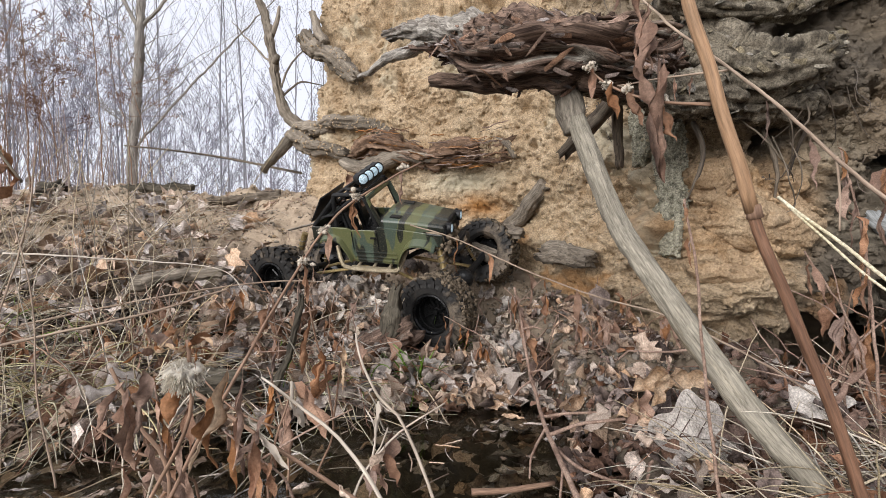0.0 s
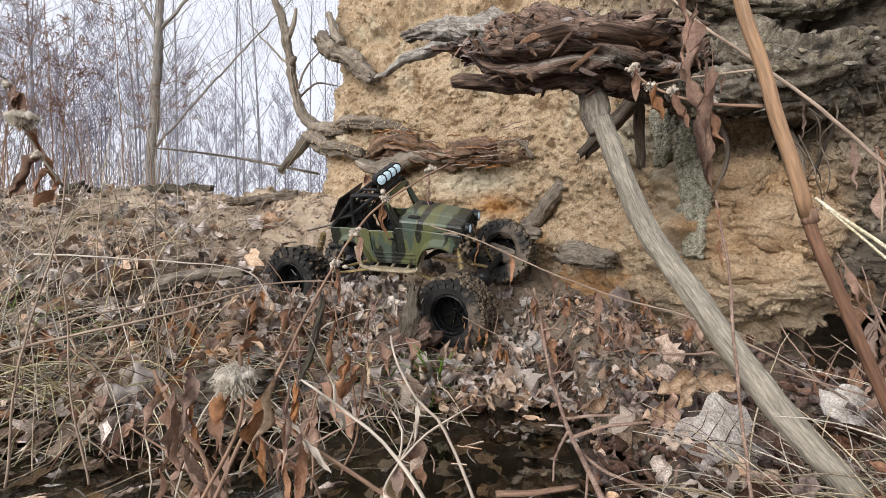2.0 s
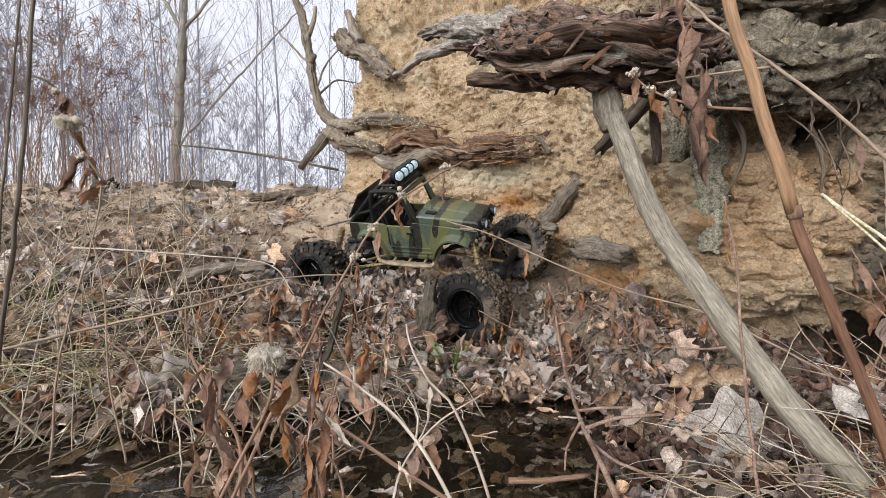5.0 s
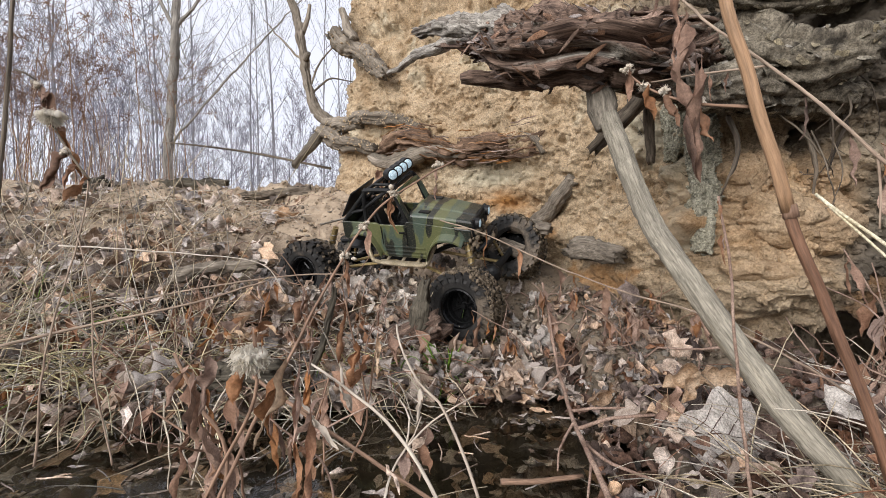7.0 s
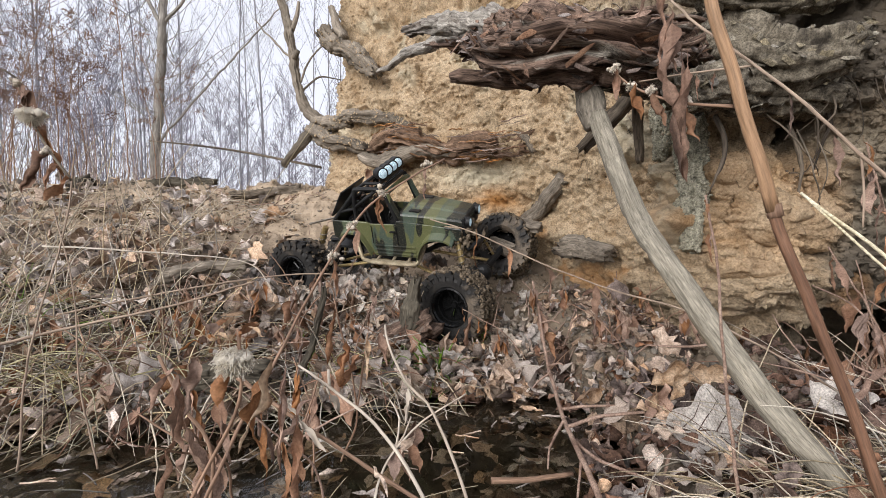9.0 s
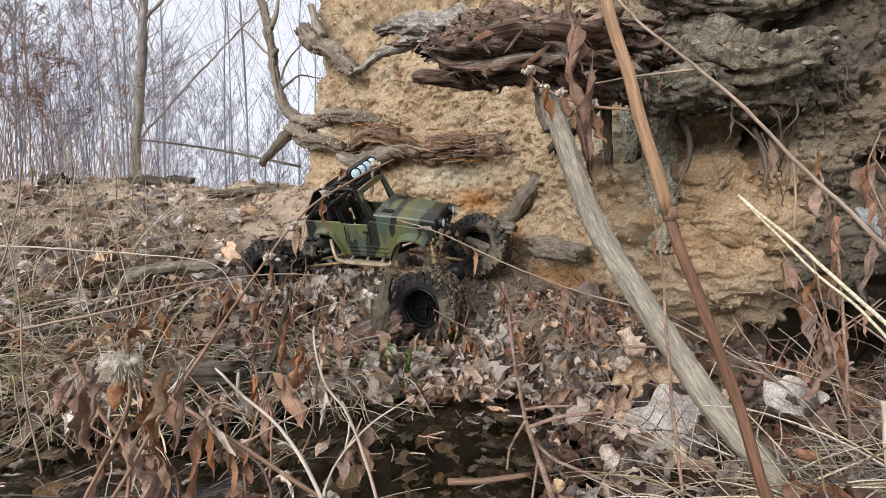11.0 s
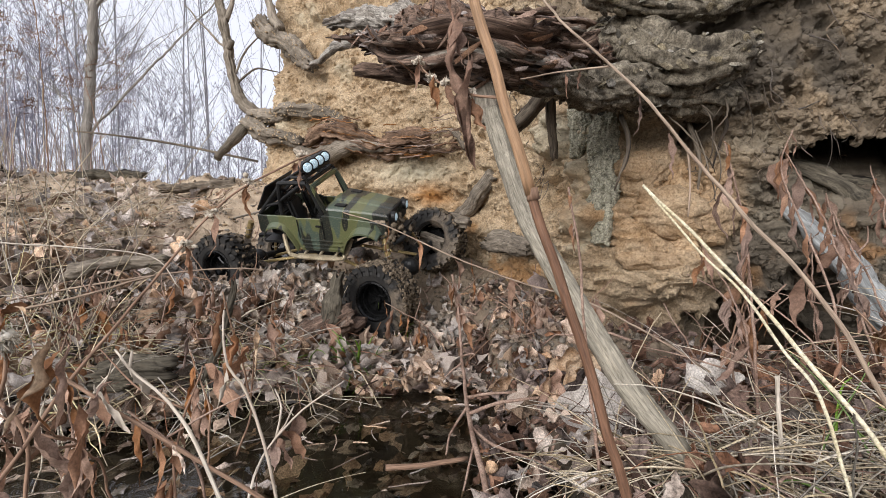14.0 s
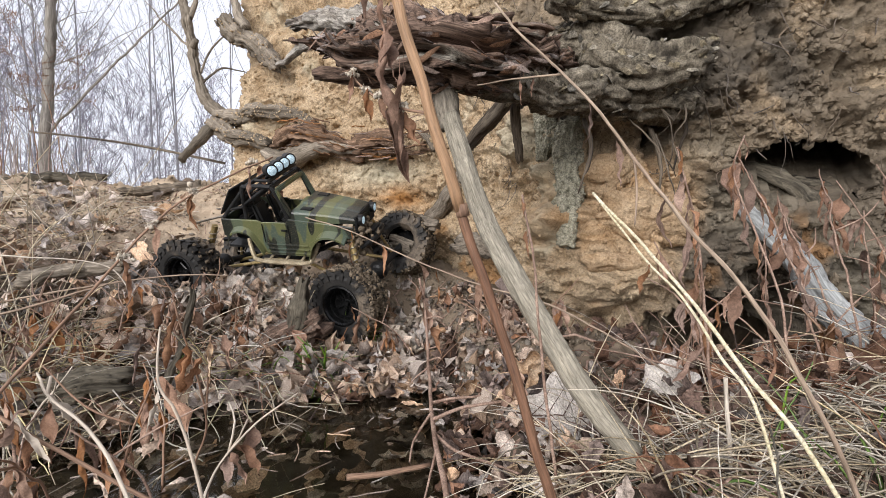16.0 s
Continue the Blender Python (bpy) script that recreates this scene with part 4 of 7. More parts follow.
    return tagged(put(name, W.reshape(-1, 3), (F0[None] + (np.arange(count) * len(B0))[:, None, None]).reshape(-1, 3), material, thing, soft=False, label=label), kind="stuff")


for thing in (snag, stump):
    for wood in list(thing.children):
        if wood.name.split(".")[0] in ("root", "arm"):
            k = len(wood.data.vertices)
            P = np.zeros(k * 3)
            wood.data.vertices.foreach_get("co", P)
            N = k // 6
            P = P.reshape(-1, 3)[rng.choice(k, N)]
            grit = put("sand_grain", *crumbs(P, 0.0012 + 0.0038 * rng.random(N) ** 2, 29), SOIL, thing, label="sand caked on the old wood")
            tagged(grit, kind="stuff")
slab = holder("rotten_root", pose(-0.05, 1.47, 0.58))
tagged(slab, "red-brown rotten root lying along the bank face", "dead wood")
under(slab, "trunk", [(-0.30, 1.60, 0.625), (-0.19, 1.51, 0.63), (-0.044, 1.44, 0.585), (0.075, 1.38, 0.575), (0.185, 1.33, 0.575)], [0.022, 0.032, 0.03, 0.03, 0.026], ROTRED, sides=48, wobble=0.008, ridge=1.1, seed=41, ragged=0.04, step=0.005, crack=0.9)
under(slab, "root", [(-0.345, 1.6, 0.60), (-0.251, 1.53, 0.565), (-0.152, 1.47, 0.58), (-0.009, 1.42, 0.57)], [0.014, 0.026, 0.024, 0.014], BARK, sides=16, wobble=0.008, ridge=0.6, seed=43)
under(slab, "bark_flap", [(0.145, 1.35, 0.61), (0.185, 1.325, 0.585), (0.20, 1.315, 0.545)], [0.016, 0.028, 0.014], BARK, "thick curl of grey bark", sides=14, ridge=0.5, seed=44, flat=0.45)

stub = limb("cut_branch", [(0.175, 1.42, 0.345), (0.223, 1.31, 0.407), (0.270, 1.25, 0.470)], [0.024, 0.020, 0.018], BARK, sides=36, wobble=0.004, ridge=0.35, seed=51, crack=0.5, step=0.005)
tagged(stub, "short grey broken branch sticking out of the bank", "dead wood")

log = holder("rotten_log", pose(0.13, 0.6, 0.54))
tagged(log, "crumbling dark rotten log with splintered ends, jutting from the bank", "log")
log_trunk = under(log, "trunk", [(0.014, 0.62, 0.551), (0.045, 0.61, 0.540), (0.085, 0.59, 0.526), (0.15, 0.56, 0.527), (0.21, 0.585, 0.54), (0.27, 0.66, 0.57), (0.34, 0.78, 0.60), (0.42, 0.92, 0.61)],
      [0.004, 0.014, 0.030, 0.036, 0.038, 0.036, 0.034, 0.034], ROTTEN, sides=72, wobble=0.010, ridge=1.35, seed=61, ragged=0.05, step=0.003, flat=0.7, crack=0.8)
under(log, "splinter", [(-0.088, 0.95, 0.73), (-0.011, 0.88, 0.704), (0.067, 0.78, 0.658), (0.10, 0.72, 0.625)], [0.010, 0.017, 0.020, 0.018], SPLIT, sides=40, wobble=0.006, ridge=0.8, seed=63, ragged=0.03, crack=0.9, step=0.004)
log_arm = under(log, "splinter", [(0.03, 0.84, 0.67), (0.075, 0.77, 0.645), (0.137, 0.66, 0.594), (0.178, 0.60, 0.562)], [0.006, 0.019, 0.026, 0.024], ROTTEN, sides=56, wobble=0.008, ridge=1.2, seed=64, ragged=0.03, crack=0.9, step=0.004)
under(log, "splinter", [(-0.237, 1.40, 0.807), (-0.125, 1.2, 0.774), (-0.007, 1.0, 0.732), (0.062, 0.85, 0.679)], [0.006, 0.012, 0.015, 0.016], SPLIT, sides=24, wobble=0.006, ridge=0.4, crack=0.4, seed=65)
under(log, "splinter", [(0.020, 0.64, 0.532), (0.045, 0.63, 0.529), (0.075, 0.615, 0.524), (0.11, 0.60, 0.52)], [0.007, 0.009, 0.011, 0.014], ROTTEN, sides=16, wobble=0.01, ridge=0.8, seed=66)
for k in range(20, 34):
    k = k / 2
    a = np.array((0.0 + 0.02 * k, 0.585 + 0.01 * rng.normal() + 0.006 * max(k - 9, 0), 0.505 + 0.055 * rng.random() + 0.002 * k))
    e = a + np.array((-0.035 - 0.04 * rng.random(), -0.01 + 0.02 * rng.normal(), -0.004 + 0.012 * rng.normal()))
    under(log, "shard", [e, (a + e) / 2 + 0.004 * rng.normal(size=3), a], [0.002, 0.006, 0.010], ROTTEN, sides=10, wobble=0.006, ridge=0.8, seed=int(70 + 2 * k), flat=0.4, step=0.004)

flakes(log, "splinter_scale", log_trunk, 750, 0.026, 0.0048, SCALE, 5, (0.8, 0.35, 0.15), 0.32, "torn scales of grey and red-brown wood")
flakes(log, "splinter_scale", log_arm, 300, 0.020, 0.0040, SCALE, 6, (0.6, -0.7, -0.3), 0.32, "torn scales of grey and red-brown wood")
root = holder("root_burl", pose(0.5, 0.8, 0.6))
tagged(root, "knobbly grey-brown tree root with moss under the overhang", "tree root")
burl_trunk = under(root, "trunk", [(0.20, 0.585, 0.492), (0.27, 0.63, 0.503), (0.36, 0.73, 0.53), (0.46, 0.81, 0.557), (0.60, 0.88, 0.575), (0.8, 1.0, 0.58)], [0.013, 0.019, 0.027, 0.042, 0.050, 0.055], BURL, sides=72, wobble=0.014, ridge=0.4, seed=91, step=0.003, crack=0.55)
burl_arm = under(root, "arm", [(0.38, 0.90, 0.68), (0.46, 0.85, 0.645), (0.55, 0.82, 0.60), (0.617, 0.80, 0.605), (0.672, 0.81, 0.648)], [0.03, 0.042, 0.046, 0.036, 0.012], BURL, sides=48, wobble=0.016, ridge=0.45, seed=93, step=0.003, crack=0.55)
burl_top = under(root, "arm", [(0.38, 0.82, 0.72), (0.50, 0.80, 0.70), (0.62, 0.82, 0.72), (0.8, 0.86, 0.78)], [0.030, 0.018, 0.030, 0.012], BURL, sides=40, wobble=0.03, ridge=0.5, crack=0.5, step=0.006, seed=95)
under(root, "stub", [(0.315, 0.83, 0.565), (0.280, 0.87, 0.525), (0.245, 0.92, 0.485)], [0.012, 0.014, 0.012], DARKWOOD, sides=20, wobble=0.003, ridge=0.5, crack=0.4, seed=98, ragged=0.01)
under(root, "stub", [(0.322, 0.86, 0.56), (0.333, 0.885, 0.51), (0.345, 0.91, 0.455)], [0.009, 0.009, 0.007], DARKWOOD, sides=16, wobble=0.003, ridge=0.4, crack=0.4, seed=99, ragged=0.006)
for k, (px_, pz) in enumerate(((0.44, 0.50), (0.60, 0.50), (0.66, 0.57))):
    y0 = 0.80 + 0.1 * (px_ - 0.4) / 0.26
    under(root, "rootlet", [(px_, y0 + 0.03, pz + 0.02), (px_ + 0.005, y0, pz - 0.05), (px_ - 0.01 + 0.02 * (k % 2), y0 + 0.02, pz - 0.11 - 0.02 * k)], [0.005, 0.004, 0.001], DARKWOOD, sides=8, wobble=0.006, ridge=0.3, seed=100 + k)

for k, (wood, count) in enumerate(((burl_trunk, 520), (burl_arm, 520), (burl_top, 420))):
    flakes(root, "bark_scale", wood, int(0.55 * count), 0.014, 0.0075, BARKSCALE, 50 + k, (0.8, 0.4, 0.1), 0.4, "cracked scales of grey mossy bark")
r = np.random.default_rng(45)
for k in range(11):
    a = np.array((0.60 + 0.05 * r.normal(), 0.86, 0.60 + 0.06 * r.normal()))
    e = a + np.array((0.03 + 0.05 * r.normal(), 0.0, -0.05 - 0.09 * r.random()))
    m = (a + e) / 2 + np.array((0.008 * r.normal(), -0.02 - 0.01 * r.random(), 0.01 * r.normal()))
    t0 = r.uniform(0.0006, 0.0019)
    under(root, "rootlet", [a, m, e, e + np.array((0.02 * r.normal(), 0.02, -0.02))], [t0, t0, 0.7 * t0, 0.3 * t0], DARKWOOD, sides=9, wobble=0.008, ridge=0.4, seed=300 + k)

prop = holder("leaning_pole", pose(0.25, 0.48, 0.3))
tagged(prop, "bleached bare branch leaning diagonally from pool edge to log", "branch")
under(prop, "trunk", [(0.183, 0.575, 0.462), (0.197, 0.555, 0.407), (0.215, 0.53, 0.34), (0.238, 0.48, 0.275), (0.260, 0.455, 0.230), (0.286, 0.42, 0.179), (0.308, 0.398, 0.146), (0.326, 0.386, 0.118), (0.345, 0.374, 0.085)],
      [0.0108, 0.0112, 0.0115, 0.0115, 0.0114, 0.0112, 0.0108, 0.0095, 0.006], GREYWOOD, sides=64, wobble=0.0010, ridge=0.12, crack=0.36, seed=111, step=0.004)
under(prop, "broken_end", [(0.182, 0.578, 0.445), (0.179, 0.585, 0.48), (0.174, 0.588, 0.507)], [0.012, 0.016, 0.014], ROOTWOOD, "mossy splintered grey end", sides=12, ridge=0.6, seed=113, ragged=0.015)
grey_log = limb("grey_log", [(0.80, 0.93, 0.37), (0.785, 0.84, 0.325), (0.785, 0.76, 0.25), (0.80, 0.71, 0.185), (0.84, 0.66, 0.12)], [0.012, 0.016, 0.020, 0.024, 0.030], PALEWOOD, sides=36, wobble=0.008, ridge=0.4, seed=121, crack=0.5, step=0.006)
tagged(grey_log, "pale grey fallen branch below a hollow in the bank", "log")
wire = limb("thin_branch", [(-1.451, 2.1, 0.773), (-1.214, 2.05, 0.739), (-0.939, 2.0, 0.69), (-0.56, 1.83, 0.595)], [0.003, 0.0042, 0.005, 0.005], DARKWOOD, sides=8, seed=125)
tagged(wire, "long thin grey branch reaching out from the bank", "branch")
rot = limb("rotten_stump", [(-0.20, 0.90, 0.075), (-0.13, 0.93, 0.12), (-0.06, 0.965, 0.155)], [0.022, 0.03, 0.022], ROTTEN, sides=48, wobble=0.01, ridge=1.1, seed=131, ragged=0.03, step=0.004, crack=0.9)
tagged(rot, "split dark rotten wood lying among leaves", "dead wood")
llog = limb("fallen_log", [(-0.385, 0.70, 0.108), (-0.34, 0.712, 0.113), (-0.285, 0.725, 0.108)], [0.019, 0.021, 0.018], MOSS_SHADE_WOOD, sides=40, wobble=0.004, ridge=0.5, seed=135, ragged=0.01, crack=0.8, step=0.004)
tagged(llog, "short dark fallen log buried in dry leaves", "log")

for k, (pts, rad) in enumerate((([(-0.62, 0.95, 0.245), (-0.54, 1.0, 0.262), (-0.46, 1.03, 0.262)], (0.014, 0.016, 0.012)), ([(-0.24, 0.735, 0.10), (-0.215, 0.742, 0.16), (-0.200, 0.742, 0.235)], (0.0055, 0.005, 0.0035)),
                                ([(0.02, 1.30, 0.30), (0.08, 1.24, 0.30), (0.14, 1.19, 0.285)], (0.02, 0.022, 0.016)), ([(0.07, 1.27, 0.345), (0.14, 1.21, 0.35), (0.20, 1.17, 0.34)], (0.016, 0.018, 0.014)),
                                ([(0.24, 1.18, 0.30), (0.29, 1.12, 0.295), (0.33, 1.05, 0.28)], (0.022, 0.026, 0.02)), ([(-0.10, 0.93, 0.13), (-0.085, 0.94, 0.19), (-0.075, 0.945, 0.235)], (0.02, 0.016, 0.01)),
                                ([(-0.80, 1.60, 0.47), (-0.70, 1.68, 0.485), (-0.60, 1.71, 0.50)], (0.012, 0.016, 0.02)), ([(-1.32, 1.75, 0.52), (-1.12, 1.80, 0.545), (-0.95, 1.78, 0.54)], (0.015, 0.018, 0.012)))):
    bit = limb("dead_branch", pts, rad, MOSS_SHADE_WOOD if k in (1, 5, 7) else DARKWOOD if k == 6 else BARK, sides=22, wobble=0.005, ridge=0.7, crack=0.6, seed=160 + k, ragged=0.012, step=0.005)
    tagged(bit, "weathered grey piece of dead branch on the slope", "dead wood", "dead branches on the slope")

knob = limb("ridge_stump", [(-1.50, 1.72, 0.47), (-1.44, 1.70, 0.51), (-1.385, 1.69, 0.535)], [0.040, 0.045, 0.024], MOSS_SHADE_WOOD, sides=40, wobble=0.012, ridge=0.7, crack=0.7, seed=191, step=0.006, ragged=0.02)
tagged(knob, "dark mossy broken stump lying on the ridge", "dead wood")

# torn fibres along the rotten root
r = np.random.default_rng(77)
soup = Soup()
axis_, _ = spline([(-0.30, 1.585, 0.625), (-0.19, 1.49, 0.63), (-0.044, 1.415, 0.585), (0.075, 1.355, 0.575), (0.185, 1.305, 0.575)], [0] * 5, 0.01)
for k in range(90):
    i = int(r.integers(0, len(axis_) - 8))
    n = int(r.integers(5, 14))
    C = axis_[i : i + n] + np.array((0, -0.012 + 0.008 * r.normal(), 0.022 * r.normal())) + 0.004 * np.cumsum(r.normal(size=(len(axis_[i : i + n]), 3)), 0) * 0.5
    soup.add(strand_mesh(C[None], np.full((1, len(C)), r.uniform(0.0005, 0.0020)), 5))
tagged(put("fibre", soup.mesh()[0] - np.array((-0.05, 1.47, 0.58)), soup.mesh()[1], FIBRE, slab, label="torn reddish wood fibres"), kind="stuff")
# roots in the hollow, the shadow there painted in by a darker wood colour
for k, (pts, rad) in enumerate((([(0.83, 0.99, 0.47), (0.88, 0.93, 0.432), (0.935, 0.90, 0.375), (0.995, 0.87, 0.295), (1.1, 0.8, 0.18)], (0.012, 0.026, 0.034, 0.036, 0.036)), ([(0.90, 0.96, 0.44), (1.0, 0.92, 0.40), (1.12, 0.86, 0.34)], (0.014, 0.022, 0.026)))):
    beam = limb("buried_root", np.array(pts) + (0.012, 0.035, -0.008), np.array(rad) * 0.85, MOSS_SHADE_WOOD, sides=32, wobble=0.008, ridge=0.7, crack=0.7, seed=180 + k, step=0.006)
    tagged(beam, "split old root showing in the hollow of the bank", "tree root", "roots in the hollow")

# ---- the toy rock crawler ----
def bar(bm, a, b, r, sides=10):
    """A round rod from a to b in a bmesh."""
    a, b = Vector(a), Vector(b)
    d = b - a
    m = Matrix.Translation((a + b) / 2) @ d.to_track_quat("Z", "Y").to_matrix().to_4x4()
    bmesh.ops.create_cone(bm, cap_ends=True, segments=sides, radius1=r, radius2=r, depth=d.length, matrix=m)


def box(bm, centre, size, bevel=0.0, turn=(0, 0, 0)):
    m = Matrix.LocRotScale(centre, Euler([radians(k) for k in turn]), size)
    made = bmesh.ops.create_cube(bm, size=1, matrix=m)
    if bevel:
        edges = {e for v in made["verts"] for e in v.link_edges}
        bmesh.ops.bevel(bm, geom=list(edges), offset=bevel, segments=2, affect="EDGES")


def plate(bm, outline, y, thick):
    """A flat outline in x and z, from y to y + thick."""
    one = [bm.verts.new((px_, y, pz)) for px_, pz in outline]
    two = [bm.verts.new((px_, y + thick, pz)) for px_, pz in outline]
    bm.faces.new(one)
    bm.faces.new(two[::-1])
    for k in range(len(one)):
        j = (k + 1) % len(one)
        bm.faces.new((one[j], one[k], two[k], two[j]))


def spun(bm, profile, segments=40):
    """A profile of (radius, height) turned round the local y axis."""
    rings = []
    for k in range(segments):
        a = 2 * math.pi * k / segments
        rings.append([bm.verts.new((r * math.cos(a), h, r * math.sin(a))) for r, h in profile])
    for k in range(segments):
        one, two = rings[k], rings[(k + 1) % segments]
        for j in range(len(profile) - 1):
            bm.faces.new((one[j], one[j + 1], two[j + 1], two[j]))


TYRE_R, TYRE_W = 0.074, 0.062


def tyre_mesh(seed):
    bm = bmesh.new()
    w, r = TYRE_W / 2, TYRE_R
    spun(bm, [(0.038, -w * 0.7), (0.045, -w * 0.95), (0.058, -w), (r - 0.006, -w * 0.85), (r - 0.004, -w * 0.3), (r - 0.004, w * 0.3), (r - 0.006, w * 0.85), (0.058, w), (0.045, w * 0.95), (0.038, w * 0.7)], 64)
    lugs = 22
    for k in range(lugs):
        a = 360 * k / lugs
        for side in (-1, 1):
            for (h, dx, depth, length, skew) in ((0.30, 0.0, 0.010, 0.013, 18), (0.78, 0.5, 0.012, 0.014, -8)):
                ang = a + dx * 360 / lugs
                m = Matrix.Rotation(radians(-ang), 4, "Y") @ Matrix.Translation((r - 0.002, side * h * w, 0)) @ Matrix.Rotation(radians(side * skew), 4, "X")
                bmesh.ops.create_cube(bm, size=1, matrix=m @ Matrix.Diagonal((depth, w * 0.42, length, 1)))
            m = Matrix.Rotation(radians(-a), 4, "Y") @ Matrix.Translation((r - 0.010, side * w * 0.97, 0))
            bmesh.ops.create_cube(bm, size=1, matrix=m @ Matrix.Diagonal((0.016, 0.006, 0.008, 1)))
    for v in bm.verts:
        q = v.co * 1.0
        v.co += v.co.normalized() * (0.0025 * noise.noise(q * 90 + Vector((seed, 0, 0))))
    me = bpy.data.meshes.new("tyre")
    bm.to_mesh(me)
    bm.free()
    me.materials.append(RUBBER)
    return me


def mud_mesh(seed, count):
    """Clods of mud stuck over part of the tread."""
    soup, r0 = Soup(), np.random.default_rng(seed)
    for k in range(count):
        a = r0.normal(1.2, 0.9) if count < 500 else r0.normal(1.0, 1.6)
        y = r0.uniform(-1, 1) * TYRE_W * 0.5
        rr = TYRE_R + 0.001 + 0.003 * r0.random()
        c = np.array((rr * np.cos(a), y, rr * np.sin(a)))
        bm = bmesh.new()
        bmesh.ops.create_icosphere(bm, subdivisions=1, radius=0.0014 + 0.0032 * r0.random())
        V = np.array([v.co[:] for v in bm.verts]) * r0.uniform(0.6, 1.3, 3)
        F = np.array([[v.index for v in f.verts] + [f.verts[2].index] for f in bm.faces])
        bm.free()
        V = V + 0.0015 * r0.normal(size=V.shape)
        soup.add((V + c, F))
    return soup.mesh()


def rim_mesh():
    """A deep-dished rim: outer lip, stepped barrel and eight short spokes at its bottom."""
    bm = bmesh.new()
    w = TYRE_W / 2
    spun(bm, [(0.0, -w * 0.02), (0.009, -w * 0.05), (0.011, w * 0.12), (0.024, w * 0.16), (0.030, -w * 0.10), (0.032, -w * 0.45), (0.0345, -w * 0.48), (0.036, -w * 0.84), (0.039, -w * 0.95), (0.0425, -w * 0.92), (0.0425, -w * 0.70), (0.040, w * 0.8)], 40)
    for k in range(8):
        a = radians(45 * k)
        bar(bm, (0.010 * math.cos(a), w * 0.02, 0.010 * math.sin(a)), (0.030 * math.cos(a), -w * 0.05, 0.030 * math.sin(a)), 0.0030, 6)
    for k in range(16):
        a = radians(22.5 * k)
        bar(bm, (0.0395 * math.cos(a), -w * 0.98, 0.0395 * math.sin(a)), (0.0395 * math.cos(a), -w * 0.88, 0.0395 * math.sin(a)), 0.0013, 6)
    me = bpy.data.meshes.new("rim")
    bm.to_mesh(me)
    bm.free()
    me.materials.append(RIM)
    return me


def nut_mesh():
    bm = bmesh.new()
    bar(bm, (0, -TYRE_W * 0.14, 0), (0, 0, 0), 0.006, 6)
    me = bpy.data.meshes.new("nut")
    bm.to_mesh(me)
    bm.free()
    me.materials.append(RIM)
    return me


def toy_truck(place, wheels):
    truck = holder("toy_truck", place)
    tagged(truck, "muddy camouflage-painted toy rock crawler with black roll cage", "toy truck")
    inv = place.inverted()
    # tub: side panels with wheel arches, raised arch lips and pressed ribs
    arch_rear = [(-0.128, 0.104), (-0.119, 0.121), (-0.104, 0.130), (-0.086, 0.131), (-0.068, 0.122), (-0.053, 0.098), (-0.042, 0.074)]
    arch_front = [(0.077, 0.072), (0.084, 0.092), (0.094, 0.112), (0.108, 0.126), (0.126, 0.131), (0.150, 0.128), (0.168, 0.118)]
    side = [(-0.140, 0.152), (-0.142, 0.110), *arch_rear, (-0.037, 0.066), (0.073, 0.066), *arch_front, (0.182, 0.118), (0.185, 0.146), (0.045, 0.157), (0.030, 0.158), (0.024, 0.147), (-0.040, 0.146), (-0.048, 0.152)]
    for y, s in ((-0.073, -1), (0.068, 1)):
        bm = bmesh.new()
        plate(bm, side, y, 0.005)
        bmesh.ops.bevel(bm, geom=bm.edges[:], offset=0.001, segments=1, affect="EDGES")
        panel = part("side_panel", bm, CAMO, truck)
        yo = 0.0755 * s
        for z0 in (0.074, 0.083, 0.094):
            bm = bmesh.new()
            box(bm, (0.018, yo * 0.985, z0), (0.108 - 0.1 * (z0 - 0.074), 0.004, 0.0034), 0.001)
            part("pressed_rib", bm, CAMO, panel)
        for dx in (-0.036, 0.028):
            bm = bmesh.new()
            box(bm, (dx, yo * 0.99, 0.122), (0.0016, 0.0012, 0.046))
            part("door_seam", bm, BLACK, panel)
        bm = bmesh.new()
        box(bm, (0.018, yo * 1.01, 0.132), (0.014, 0.005, 0.004), 0.001)
        part("door_handle", bm, BLACK, panel)
        for line, reach in ((arch_rear, 0.010), (arch_front, 0.019)):
            bm = bmesh.new()
            pts, _ = spline([(px_, 0, pz) for px_, pz in line], [0] * len(line), 0.006)
            lo, hi = sorted((yo * 0.94, yo + reach * s))
            loops = [[bm.verts.new((q[0], yy, q[2] + dz - 0.006 * (abs(yy) - 0.071) / reach)) for yy, dz in ((lo, 0.001), (hi, 0.001), (hi, 0.0055), (lo, 0.0055))] for q in pts]
            for a, c in zip(loops[:-1], loops[1:]):
                for j in range(4):
                    bm.faces.new((a[j], a[(j + 1) % 4], c[(j + 1) % 4], c[j]))
            bm.faces.new(loops[0])
            bm.faces.new(loops[-1][::-1])
            bmesh.ops.recalc_face_normals(bm, faces=bm.faces[:])
            part("fender", bm, CAMO, truck)
    bm = bmesh.new()
    box(bm, (-0.045, 0, 0.080), (0.19, 0.134, 0.006))
    part("floor_pan", bm, BLACK, truck)
    bm = bmesh.new()
    box(bm, (-0.1405, 0, 0.131), (0.005, 0.134, 0.040), 0.001)
    part("tailgate", bm, CAMO, truck)
    # bonnet: flat top with turned-down edges and a raised middle
    bm = bmesh.new()
    rows = []
    for t in np.linspace(0, 1, 9):
        cx, hw, top = 0.040 + 0.142 * t, 0.068 - 0.016 * t, 0.176 - 0.010 * t - 0.007 * t * t
